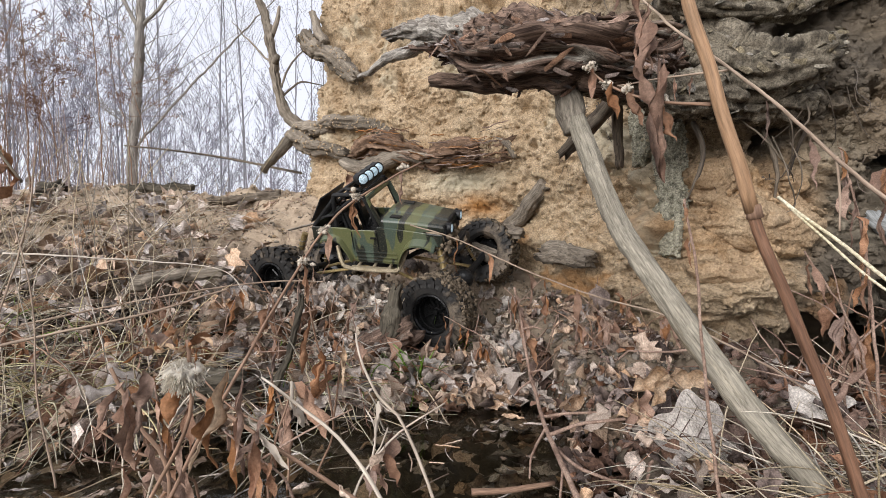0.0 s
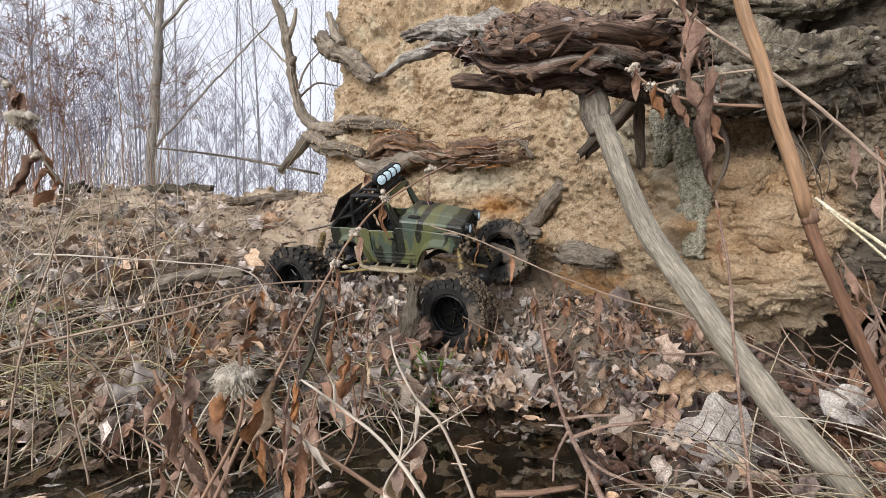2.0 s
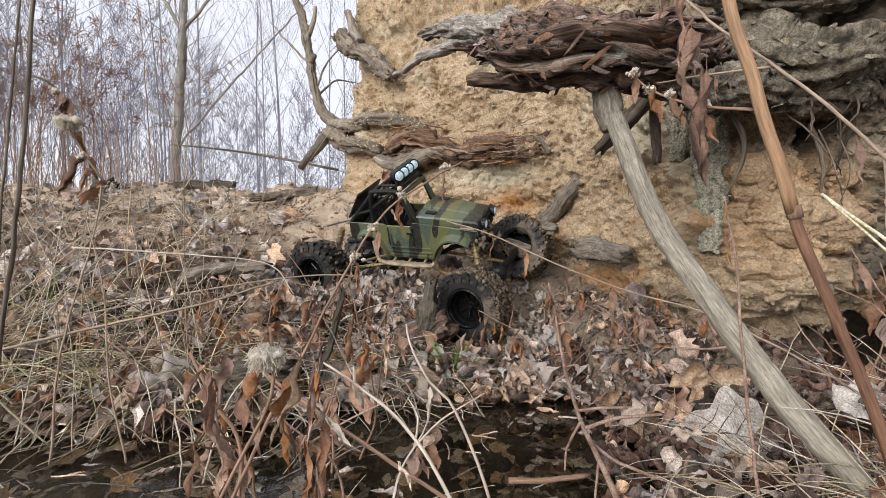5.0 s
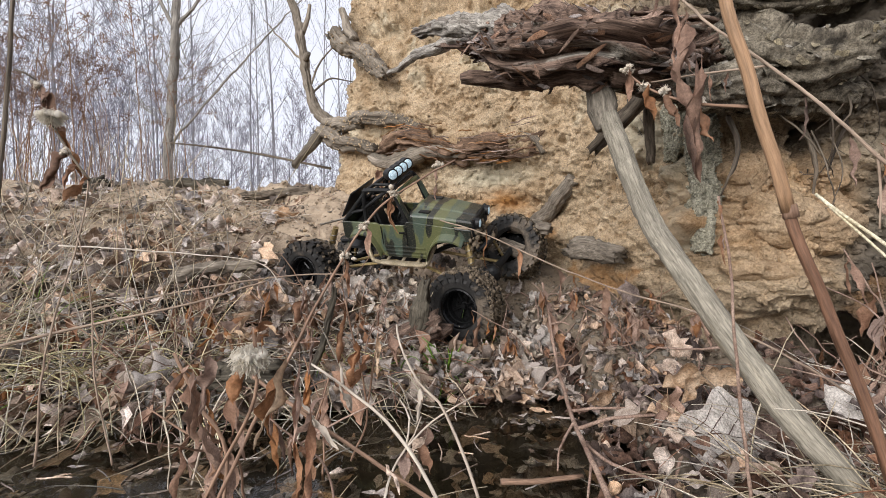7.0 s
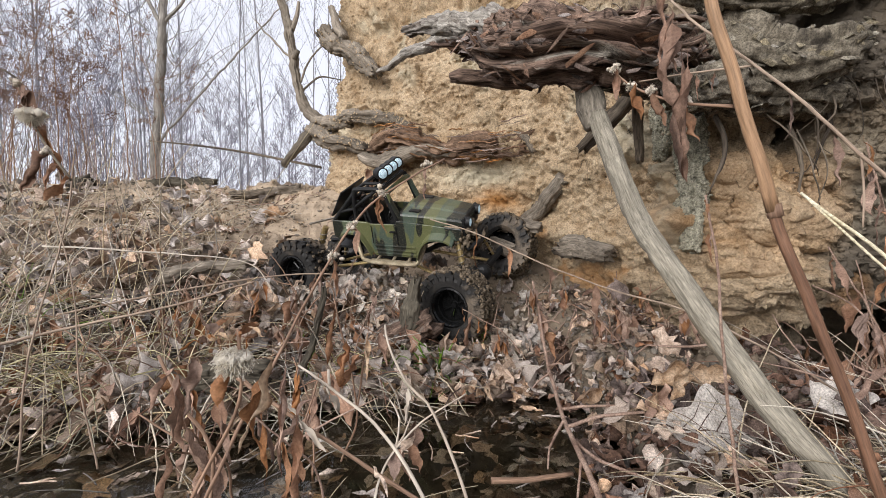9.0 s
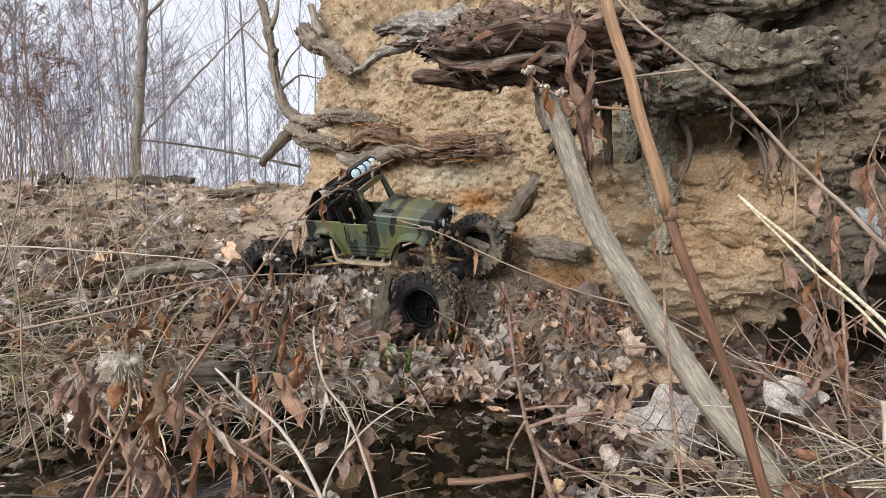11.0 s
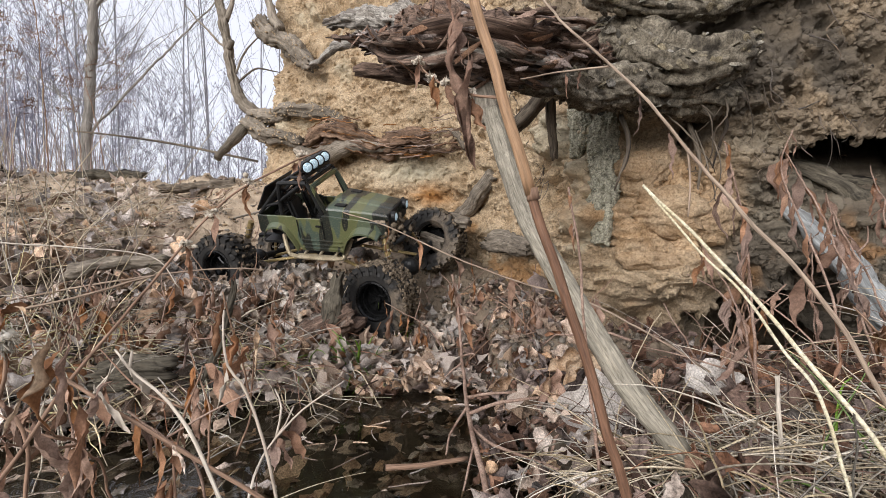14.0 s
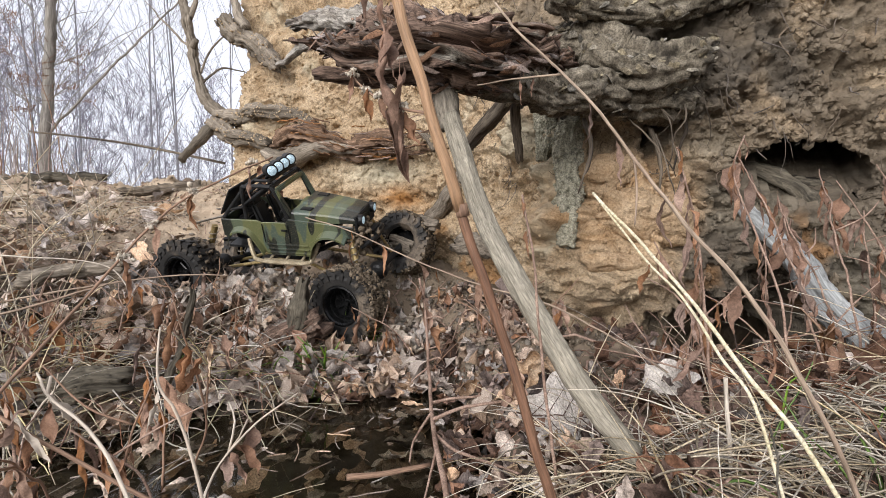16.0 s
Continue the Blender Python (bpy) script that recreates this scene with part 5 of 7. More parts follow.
        row = [(cx, -hw, 0.146), (cx, -hw, top - 0.006), (cx, -hw + 0.002, top - 0.002), (cx, -hw + 0.007, top), (cx, -0.022, top + 0.001), (cx, -0.018, top + 0.004), (cx, 0, top + 0.005), (cx, 0.018, top + 0.004),
               (cx, 0.022, top + 0.001), (cx, hw - 0.007, top), (cx, hw - 0.002, top - 0.002), (cx, hw, top - 0.006), (cx, hw, 0.146)]
        rows.append([bm.verts.new(c) for c in row])
    for a, c in zip(rows[:-1], rows[1:]):
        for j in range(12):
            bm.faces.new((a[j], c[j], c[j + 1], a[j + 1]))
    bm.faces.new(rows[-1])
    bm.faces.new(rows[0][::-1])
    hood = part("bonnet", bm, CAMO, truck)
    for y in (-0.045, 0.045):
        bm = bmesh.new()
        box(bm, (0.068, y, 0.1745), (0.026, 0.016, 0.004), 0.001, (0, 4, 0))
        part("bonnet_vent", bm, BLACK, hood)
    bm = bmesh.new()
    box(bm, (0.184, 0, 0.140), (0.008, 0.106, 0.044), 0.002)
    grille = part("grille", bm, BLACK, truck)
    for k in range(7):
        bm = bmesh.new()
        box(bm, (0.189, -0.021 + 0.007 * k, 0.140), (0.004, 0.0028, 0.032), 0.0008)
        part("slat", bm, CAMO, grille)
    for y in (-0.038, 0.038):
        bm = bmesh.new()
        bar(bm, (0.182, y, 0.150), (0.197, y, 0.150), 0.0125, 18)
        lamp = part("headlight", bm, BLACK, truck)
        bm = bmesh.new()
        bmesh.ops.create_uvsphere(bm, u_segments=14, v_segments=8, radius=0.0108, matrix=Matrix.Translation((0.195, y, 0.150)) @ Matrix.Diagonal((0.35, 1, 1, 1)))
        part("lens", bm, LENS, lamp, "clear glass lens", True)
    # windscreen frame and cage
    bm = bmesh.new()
    for y in (-0.062, 0.062):
        box(bm, (0.024, y, 0.190), (0.010, 0.010, 0.070), 0.002, (0, -24, 0))
    box(bm, (0.009, 0, 0.221), (0.011, 0.132, 0.010), 0.002)
    box(bm, (0.038, 0, 0.162), (0.012, 0.134, 0.014), 0.002)
    part("windscreen_frame", bm, CAMO, truck)
    for y in (-0.064, 0.064):
        bm = bmesh.new()
        pts, _ = spline([(0.030, y, 0.152), (0.006, y, 0.222), (-0.008, y, 0.231), (-0.062, y * 0.97, 0.229), (-0.074, y * 0.97, 0.219), (-0.078, y, 0.142)], [0] * 6, 0.012)
        for a, c in zip(pts[:-1], pts[1:]):
            bar(bm, a, c, 0.0052, 8)
        bar(bm, (-0.068, y * 0.97, 0.225), (-0.137, y, 0.152), 0.0046, 8)
        bar(bm, (-0.076, y, 0.186), (-0.012, y * 0.98, 0.229), 0.0038, 8)
        bar(bm, (-0.076, y, 0.182), (-0.118, y, 0.172), 0.0036, 8)
        part("roll_cage_side", bm, BLACK, truck)
    cage = [((cx, -0.063, cz), (cx, 0.063, cz), 0.0048) for cx, cz in ((-0.002, 0.229), (-0.064, 0.229), (-0.077, 0.184), (-0.118, 0.172))]
    cage += [((-0.002, y, 0.231), (-0.064, y, 0.231), 0.0038) for y in (-0.026, 0.026)]
    cage += [((-0.070, -y, 0.22), (-0.136, y, 0.156), 0.0036) for y in (-0.062, 0.062)]
    for a, c, thick in cage:
        bm = bmesh.new()
        bar(bm, a, c, thick, 8)
        part("roll_cage_bar", bm, BLACK, truck)
    bm = bmesh.new()
    box(bm, (-0.128, 0, 0.188), (0.004, 0.118, 0.072), 0.001, (0, 32, 0))
    part("rear_panel", bm, BLACK, truck)
    # lamp bar over the windscreen
    bm = bmesh.new()
    bar(bm, (-0.004, -0.060, 0.243), (-0.004, 0.060, 0.243), 0.0045, 8)
    lamps = part("lamp_bar", bm, BLACK, truck)
    aim = Vector((0.80, -0.58, 0.12)).normalized()
    for k in range(4):
        y = -0.042 + 0.028 * k
        bm = bmesh.new()
        c = Vector((-0.006, y, 0.262))
        bar(bm, c - 0.010 * aim, c + 0.011 * aim, 0.0138, 20)
        bar(bm, c - 0.020 * aim, c - 0.010 * aim, 0.010, 14)
        bar(bm, (-0.006, y, 0.244), (-0.006, y, 0.252), 0.004, 8)
        part("lamp_housing", bm, BLACK, lamps)
        bm = bmesh.new()
        bmesh.ops.create_uvsphere(bm, u_segments=18, v_segments=10, radius=0.0108, matrix=Matrix.Translation(c + 0.011 * aim) @ aim.to_track_quat("X", "Z").to_matrix().to_4x4() @ Matrix.Diagonal((0.4, 1, 1, 1)))
        part("lamp_lens", bm, LENS, lamps, "bluish-white glowing lamp lens", True)
    # inside
    for y in (-0.034, 0.034):
        bm = bmesh.new()
        box(bm, (-0.030, y, 0.104), (0.05, 0.044, 0.022), 0.005)
        box(bm, (-0.055, y, 0.146), (0.016, 0.044, 0.080), 0.006, (0, -14, 0))
        box(bm, (-0.064, y, 0.194), (0.012, 0.026, 0.020), 0.004, (0, -14, 0))
        part("seat", bm, BLACK, truck)
    bm = bmesh.new()
    box(bm, (0.024, 0, 0.142), (0.03, 0.126, 0.03), 0.004)
    part("dashboard", bm, BLACK, truck)
    bm = bmesh.new()
    pts = [(0.002 + 0.006 * math.sin(a), -0.033 + 0.016 * math.cos(a), 0.162 + 0.016 * math.sin(a)) for a in np.linspace(0, 2 * math.pi, 17)]
    for a, c in zip(pts[:-1], pts[1:]):
        bar(bm, a, c, 0.0022, 6)
    bar(bm, (0.002, -0.033, 0.162), (0.02, -0.033, 0.15), 0.002, 6)
    part("steering_wheel", bm, BLACK, truck)
    bm = bmesh.new()
    box(bm, (-0.105, 0.0, 0.110), (0.05, 0.10, 0.04), 0.005)
    box(bm, (-0.102, 0.016, 0.143), (0.04, 0.046, 0.028), 0.005)
    box(bm, (-0.100, -0.030, 0.138), (0.03, 0.030, 0.020), 0.004)
    part("battery_box", bm, BLACK, truck)
    bm = bmesh.new()
    bar(bm, (-0.140, -0.06, 0.154), (-0.205, -0.075, 0.140), 0.0026, 6)
    part("aerial", bm, STEEL, truck)
    # underneath
    for s in (-1, 1):
        bm = bmesh.new()
        pts, _ = spline([(-0.088, 0.060 * s, 0.098), (-0.070, 0.082 * s, 0.066), (-0.048, 0.088 * s, 0.056), (0.060, 0.088 * s, 0.056), (0.078, 0.082 * s, 0.064), (0.092, 0.064 * s, 0.100)], [0] * 6, 0.012)
        for a, c in zip(pts[:-1], pts[1:]):
            bar(bm, a, c, 0.0052, 8)
        box(bm, (0.004, 0.083 * s, 0.0565), (0.104, 0.014, 0.004), 0.001)
        for cx in (-0.03, 0.01, 0.05):
            bar(bm, (cx, 0.088 * s, 0.056), (cx, 0.04 * s, 0.066), 0.0035, 6)
        part("rock_slider", bm, SLIDER, truck, "scuffed tan metal side rail")
    for y in (-0.03, 0.03):
        bm = bmesh.new()
        pts, _ = spline([(-0.18, y, 0.075), (-0.11, y, 0.080), (-0.05, y, 0.058), (0.06, y, 0.058), (0.12, y, 0.085), (0.205, y, 0.088)], [0] * 6, 0.02)
        for a, c in zip(pts[:-1], pts[1:]):
            bar(bm, a, c, 0.006, 6)
        part("chassis_rail", bm, BLACK, truck)
    bm = bmesh.new()
    box(bm, (0.0, 0, 0.045), (0.11, 0.075, 0.022), 0.004)
    bar(bm, (-0.03, 0.0, 0.065), (0.04, 0.0, 0.065), 0.018, 14)
    part("gearbox", bm, BLACK, truck)
    bm = bmesh.new()
    pts, _ = spline([(0.192, -0.062, 0.094), (0.210, -0.040, 0.100), (0.215, 0, 0.100), (0.210, 0.040, 0.100), (0.192, 0.062, 0.094)], [0] * 5, 0.014)
    box(bm, (0.203, 0, 0.106), (0.025, 0.05, 0.022), 0.004)
    part("winch", bm, BLACK, truck)
    quads_ob("front_bumper", *tube(pts[::2], [0.0062] * len(pts[::2]), sides=8, step=0.008), BLACK, truck)
    soup, r0 = Soup(), np.random.default_rng(9)
    C = np.stack([r0.normal(0.185, 0.014, 90), r0.uniform(-0.075, 0.02, 90), r0.normal(0.112, 0.014, 90)], -1)
    V, F = crumbs(C, 0.004 + 0.006 * r0.random(90), 12)
    soup.add((V, np.hstack([F, F[:, 2:]])))
    tagged(quads_ob("mud", *soup.mesh(), CAKED, truck, True, "lumps of grey-brown mud packed round the bumper"), kind="stuff")
    tyres = [tyre_mesh(k) for k in range(2)]
    rim, nut = rim_mesh(), nut_mesh()
    ends = {}
    for k, (at, yaw, lean, roll) in enumerate(wheels):
        far = k % 2
        m = pose(*at, 0, 0, yaw) @ pose(0, 0, 0, lean, 0, 180 if far else 0) @ pose(0, 0, 0, 0, roll, 0)
        wheel = holder("wheel")
        wheel.parent = truck
        wheel.matrix_basis = inv @ m
        ends[k] = inv @ m @ Vector((0, 0, 0))
        for name, me in (("tyre", tyres[k % 2]), ("rim", rim), ("nut", nut)):
            new(name, me).parent = wheel
        tagged(quads_ob("mud", *mud_mesh(3 + k, (900, 1500, 420, 420)[k]), CAKED, wheel, True, "brown caked mud clods"), kind="stuff")
    for a, c in ((0, 1), (2, 3)):
        bm = bmesh.new()
        bar(bm, ends[a], ends[c], 0.009, 10)
        mid = (ends[a] + ends[c]) / 2
        bmesh.ops.create_uvsphere(bm, u_segments=14, v_segments=10, radius=0.024, matrix=Matrix.Translation(mid) @ Matrix.Diagonal((1, 0.8, 1, 1)))
        part("axle", bm, BLACK, truck)
        dx = 0.10 if mid.x < 0 else -0.10
        for s, end in ((-1, ends[a]), (1, ends[c])):
            foot_ = mid.lerp(end, 0.55)
            top = Vector((mid.x + dx * 0.45, 0.055 * s, 0.125))
            bm = bmesh.new()
            bar(bm, foot_, top, 0.0035, 8)
            bar(bm, foot_.lerp(top, 0.5), top, 0.0075, 10)
            shock = part("shock_absorber", bm, BRASS, truck)
            d = (top - foot_).normalized()
            side_ = d.orthogonal().normalized()
            other = d.cross(side_)
            bm = bmesh.new()
            last = None
            for q in range(73):
                f, ang = q / 72, q / 72 * 2 * math.pi * 7
                here = foot_.lerp(top, 0.08 + 0.8 * f) + 0.0095 * (math.cos(ang) * side_ + math.sin(ang) * other)
                if last is not None:
                    bar(bm, last, here, 0.0013, 5)
                last = here
            part("spring", bm, STEEL, shock)
            bm = bmesh.new()
            bar(bm, mid.lerp(end, 0.5) + Vector((0, 0, -0.008)), Vector((dx * -0.25, 0.035 * s, 0.035)), 0.0042, 8)
            part("link_rod", bm, BRASS, truck)
    return truck


toy_truck(pose(-0.135, 1.182, 0.251, 25.5, 3.9, -15.2) @ Matrix.Diagonal((0.962, 0.962, 0.962, 1)),
          [((-0.002, 1.0, 0.180), -26, 8, 20), ((0.112, 1.215, 0.298), -26, 10, 70), ((-0.380, 1.13, 0.241), -24, 6, 140), ((-0.30, 1.34, 0.275), -14, 6, 200)])

# ---- trees ----
def branching(base, height, r0, seed, spread=0.5, n1=16, n2=6, n3=4, crook=0.03):
    """A bare tree: the bent trunk, its limbs, their branches and twigs, as lists of lines and radii."""
    r = np.random.default_rng(seed)
    M = 9
    t = np.linspace(0, 1, M)
    bend = r.normal(size=2) * crook * height
    trunk = np.stack([base[0] + bend[0] * t**2 + crook * 0.25 * height * np.sin(t * 5 + r.random() * 6) * t, base[1] + bend[1] * t**2, base[2] + height * t], -1)
    sets = [(trunk[None], (r0 * (1 - 0.88 * t))[None])]
    parent, prad = trunk[None], (r0 * (1 - 0.88 * t))[None]
    for count, lo in ((n1, 0.18), (n2, 0.15), (n3, 0.1)):
        if not count:
            break
        N = len(parent) * count
        who = np.repeat(np.arange(len(parent)), count)
        at = r.uniform(lo, 0.98, N)
        f = at * (M - 1)
        i = np.minimum(f.astype(int), M - 2)
        w = (f - i)[:, None]
        P = parent[who, i] * (1 - w) + parent[who, i + 1] * w
        T = parent[who, i + 1] - parent[who, i]
        T /= np.linalg.norm(T, axis=1)[:, None]
        R0 = (prad[who, i] * (1 - w[:, 0]) + prad[who, i + 1] * w[:, 0]) * r.uniform(0.35, 0.6, N)
        side = r.normal(size=(N, 3))
        side -= T * (side * T).sum(1)[:, None]
        side /= np.linalg.norm(side, axis=1)[:, None]
        ang = r.uniform(0.45, 1.0, N)[:, None] * (spread * 2)
        D = T * np.cos(ang) + side * np.sin(ang)
        own = np.linalg.norm(parent[who, -1] - parent[who, 0], axis=1)
        L = own * r.uniform(0.22, 0.42, N) * (1.15 - 0.7 * at)
        tt = t[None, :, None]
        C = P[:, None] + D[:, None] * (L[:, None, None] * tt)
        C[..., 2] += (L[:, None] * 0.18) * t[None] ** 2
        C += 0.05 * L[:, None, None] * np.cumsum(r.normal(size=(N, M, 3)), 1) * tt * 0.5
        R = R0[:, None] * (1 - 0.85 * t[None])
        sets.append((C, R))
        parent, prad = C, R
    return sets


def tree_parts(name, base, height, r0, seed, label, material, scale_min=0.0012, **kw):
    sets = branching(base, height, r0, seed, **kw)
    tree = holder(name, pose(*base))
    tagged(tree, label, "tree")
    limb("trunk", sets[0][0][0] - np.array(base), sets[0][1][0], material, tree, sides=10, step=0.06, ridge=0.12, seed=seed)
    soup = Soup()
    for C, R in sets[1:]:
        thin = 2 if len(C) > 30 else 1
        soup.add(strand_mesh((C - np.array(base))[:, ::thin], np.maximum(R, scale_min)[:, ::thin], 4 if thin == 1 else 3))
    V, F = soup.mesh()
    put("crown", V, F, material, tree)
    return tree


main_tree = holder("tree", pose(-2.22, 3.2, 0.3))
tagged(main_tree, "slender grey bare tree standing just behind the ridge", "tree")
base = np.array((-2.22, 3.2, 0.3))
limb("trunk", np.array([(-2.225, 3.2, 0.25), (-2.20, 3.2, 0.75), (-2.161, 3.2, 1.234), (-2.129, 3.2, 1.617), (-2.10, 3.2, 2.228), (-2.05, 3.22, 3.2), (-2.0, 3.2, 4.5)]) - base,
            [0.042, 0.033, 0.031, 0.029, 0.024, 0.016, 0.007], TREEBARK, main_tree, sides=24, step=0.02, ridge=0.16, wobble=0.006, seed=201)
for k, (pts, rad) in enumerate((([(-2.12, 3.2, 1.80), (-1.948, 3.2, 1.975), (-1.788, 3.2, 2.16), (-1.5, 3.2, 2.7)], (0.013, 0.010, 0.008, 0.004)),
                                ([(-2.118, 3.2, 1.80), (-2.216, 3.2, 1.964), (-2.301, 3.2, 2.12), (-2.5, 3.1, 2.6)], (0.016, 0.012, 0.01, 0.004)),
                                ([(-2.16, 3.2, 0.99), (-2.101, 3.2, 1.066), (-1.77, 3.2, 1.41), (-1.43, 3.2, 1.739), (-1.15, 3.2, 2.0)], (0.009, 0.008, 0.007, 0.005, 0.003)),
                                ([(-2.11, 3.2, 1.95), (-2.16, 3.3, 2.2), (-2.15, 3.3, 2.6)], (0.012, 0.01, 0.006)))):
    limb("branch", np.array(pts) - base, rad, TREEBARK, main_tree, sides=10, step=0.03, wobble=0.006, seed=210 + k)
soup, r = Soup(), np.random.default_rng(5)
for k in range(46):
    a = np.array((-2.15 + 0.06 * r.normal(), 3.2, 1.0 + 1.9 * r.random()))
    d = np.array((r.normal(), 0.5 * r.normal(), 0.9 + 0.4 * r.random()))
    d /= np.linalg.norm(d)
    L = 0.25 + 0.5 * r.random()
    t = np.linspace(0, 1, 7)[:, None]
    C = a + d * L * t + 0.03 * np.cumsum(r.normal(size=(7, 3)), 0) * t
    soup.add(strand_mesh((C - base)[None], np.linspace(0.004, 0.0015, 7)[None], 4))
tagged(put("twig_crown", *soup.mesh(), TREEBARK, main_tree), kind="stuff")

# slender trees near the ridge, each its own
spots = [(-3.4, 3.6, 0.010), (-4.6, 4.4, 0.012), (-2.9, 4.6, 0.010), (-2.35, 4.9, 0.009), (-1.9, 4.3, 0.007), (-1.55, 4.6, 0.008), (-3.9, 5.4, 0.013), (-5.4, 5.6, 0.016), (-1.3, 5.0, 0.008), (-2.7, 6.0, 0.013),
         (-4.4, 3.4, 0.014), (-6.2, 4.6, 0.016), (-3.3, 6.6, 0.015), (-1.75, 6.2, 0.010), (-5.0, 7.0, 0.017), (-2.2, 7.2, 0.014)]
for k, (tx, ty, tr) in enumerate(spots):
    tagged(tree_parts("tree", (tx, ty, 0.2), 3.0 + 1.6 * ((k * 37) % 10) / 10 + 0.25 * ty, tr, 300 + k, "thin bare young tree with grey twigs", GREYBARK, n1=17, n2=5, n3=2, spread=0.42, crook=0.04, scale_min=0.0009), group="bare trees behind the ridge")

# the woods beyond
soup = Soup()
r = np.random.default_rng(11)
for k in range(84):
    dist = 8 + 22 * r.random() ** 0.8
    ang = radians(94 + 56 * r.random() ** 0.72)
    b0 = (dist * math.cos(ang), dist * math.sin(ang), 0.1)
    for C, R in branching(b0, dist * r.uniform(0.26, 0.46) * float(np.interp(math.degrees(ang), [94, 118, 130, 140], [0.62, 0.72, 0.92, 1.12])) + 0.6, 0.0013 * dist * r.uniform(0.5, 1.6), 500 + k, spread=0.40, n1=18, n2=6, n3=3, crook=0.035):
        thin = 4 if len(C) > 60 else 2
        soup.add(strand_mesh(C[:, ::thin], np.maximum(R[:, ::thin], 0.00026 * dist), 3))
woods = put("woods", *soup.mesh(), HAZE_WOODS)
tagged(woods, "dense bare winter woodland, bluish haze put into its twig colour", "woods", kind="stuff")
# dry pinkish stalks crowded behind the ridge
N = 230
x, y = r.uniform(-3.0, -1.45, N), r.uniform(1.9, 2.7, N)
t = np.linspace(0, 1, 7)
L, lean = r.uniform(0.18, 0.62, N) * smooth(-1.2, -2.3, x + 0.2 * r.normal(size=N)), 0.20 * r.normal(size=(N, 2))
C = np.stack([x[:, None] + lean[:, :1] * L[:, None] * t, y[:, None] + lean[:, 1:] * L[:, None] * t, ground(x, y)[:, None] + 0.12 * t + L[:, None] * t], -1)
C[..., 0] += (0.15 * L * r.normal(size=N))[:, None] * t**2
thicket = strand_mesh(C, r.uniform(0.0012, 0.0032, N)[:, None] * np.linspace(1.1, 0.5, 7)[None], 4)
tagged(put("ridge_stalks", *thicket, PINKSTALK), "crowded dry pinkish-tan stalks behind the ridge", "dead stems", kind="stuff")
# low brush at the foot of the woods
soup = Soup()
N = 3200
dist = 4.5 + 16 * r.random(N)
ang = np.radians(r.uniform(95, 150, N))
P0 = np.stack([dist * np.cos(ang), dist * np.sin(ang), 0 * dist + 0.15], -1)
D = np.stack([0.35 * r.normal(size=N), 0.35 * r.normal(size=N), np.ones(N)], -1)
t = np.linspace(0, 1, 5)
L = (0.25 + 0.10 * dist) * r.uniform(0.3, 1.2, N)
C = P0[:, None] + D[:, None] * (L[:, None] * t)[..., None] + 0.06 * L[:, None, None] * np.cumsum(r.normal(size=(N, 5, 3)), 1) * t[None, :, None]
soup.add(strand_mesh(C, np.maximum(0.00035 * dist[:, None] * (1.3 - t[None]), 0.0008), 3))
brush = put("brush", *soup.mesh(), HAZE_WOODS)
tagged(brush, "low tangled brush below the trees, tinted with the same bluish haze", "brush", kind="stuff")

# ---- leaves, grass and weeds ----
def leaf_shape(kind, seed, curl=0.5, bend=0.3, twist=0.0, n=14, crumple=0.03, m=5):
    """A dry leaf one metre long along x, its stalk at x = -0.5: lobed or plain edge, cupped, bent and crumpled."""
    r = np.random.default_rng(seed)
    t = np.linspace(0, 1, n)
    base = np.sin(np.pi * np.clip(t, 0, 1) ** 0.85) ** 0.75
    if kind == "oak":
        w = 0.28 * base * (1 + 0.30 * np.sin(2 * np.pi * 3.6 * t + r.random()))
    elif kind == "maple":
        w = 0.40 * base * (1 + 0.32 * np.sin(2 * np.pi * 2.6 * t + 0.4))
    elif kind == "broad":
        w = 0.36 * base * (1 + 0.13 * np.sin(2 * np.pi * 3.1 * t + 0.4))
    elif kind == "lance":
        w = 0.13 * base
    else:
        w = 0.25 * base * (1 + 0.05 * r.normal(size=n))
    w = np.maximum(w, 0.012)
    u = np.linspace(-1, 1, m)
    T, U = np.meshgrid(t, u, indexing="ij")
    W = w[:, None] * np.where(U < 0, 1 + 0.12 * np.sin(9 * T + r.random() * 6), 1 + 0.12 * np.sin(8 * T + r.random() * 6))
    angle = curl * U * (0.6 + 0.6 * np.sin(3 * T + r.random() * 6)) * 1.6
    y = W * np.sign(U) * np.abs(U) * np.cos(angle * 0.8)
    z = W * np.abs(U) * np.sin(np.abs(angle) * 0.9)
    x = T - 0.5
    z2 = z + np.where(T > 0.3, bend * (T - 0.3) ** 2, 0.3 * bend * (T - 0.3) ** 2)
    p = np.stack([x, y, z2], -1).reshape(-1, 3)
    p[:, 2] += crumple * fbm(p + seed, 0.25, 2, seed)
    p[:, 1] += 0.5 * (crumple - 0.03) * fbm(p + seed, 0.18, 2, seed + 5)
    if twist:
        ang = twist * (p[:, 0] + 0.5)
        c, s = np.cos(ang), np.sin(ang)
        p[:, 1], p[:, 2] = c * p[:, 1] - s * p[:, 2], s * p[:, 1] + c * p[:, 2]
    F = sheet_faces(n, m)
    stalk = np.array([(-0.5, 0.008, 0), (-0.5, -0.008, 0), (-0.68, -0.006, 0.03), (-0.68, 0.006, 0.03)])
    stalk[:, 2] += p[2, 2]
    return np.vstack([p, stalk]), np.vstack([F, [[len(p), len(p) + 1, len(p) + 2, len(p) + 3]]])


KINDS = ("oak", "ovate", "oak", "maple", "ovate", "oak", "lance", "oak", "ovate", "oak", "maple", "lance")
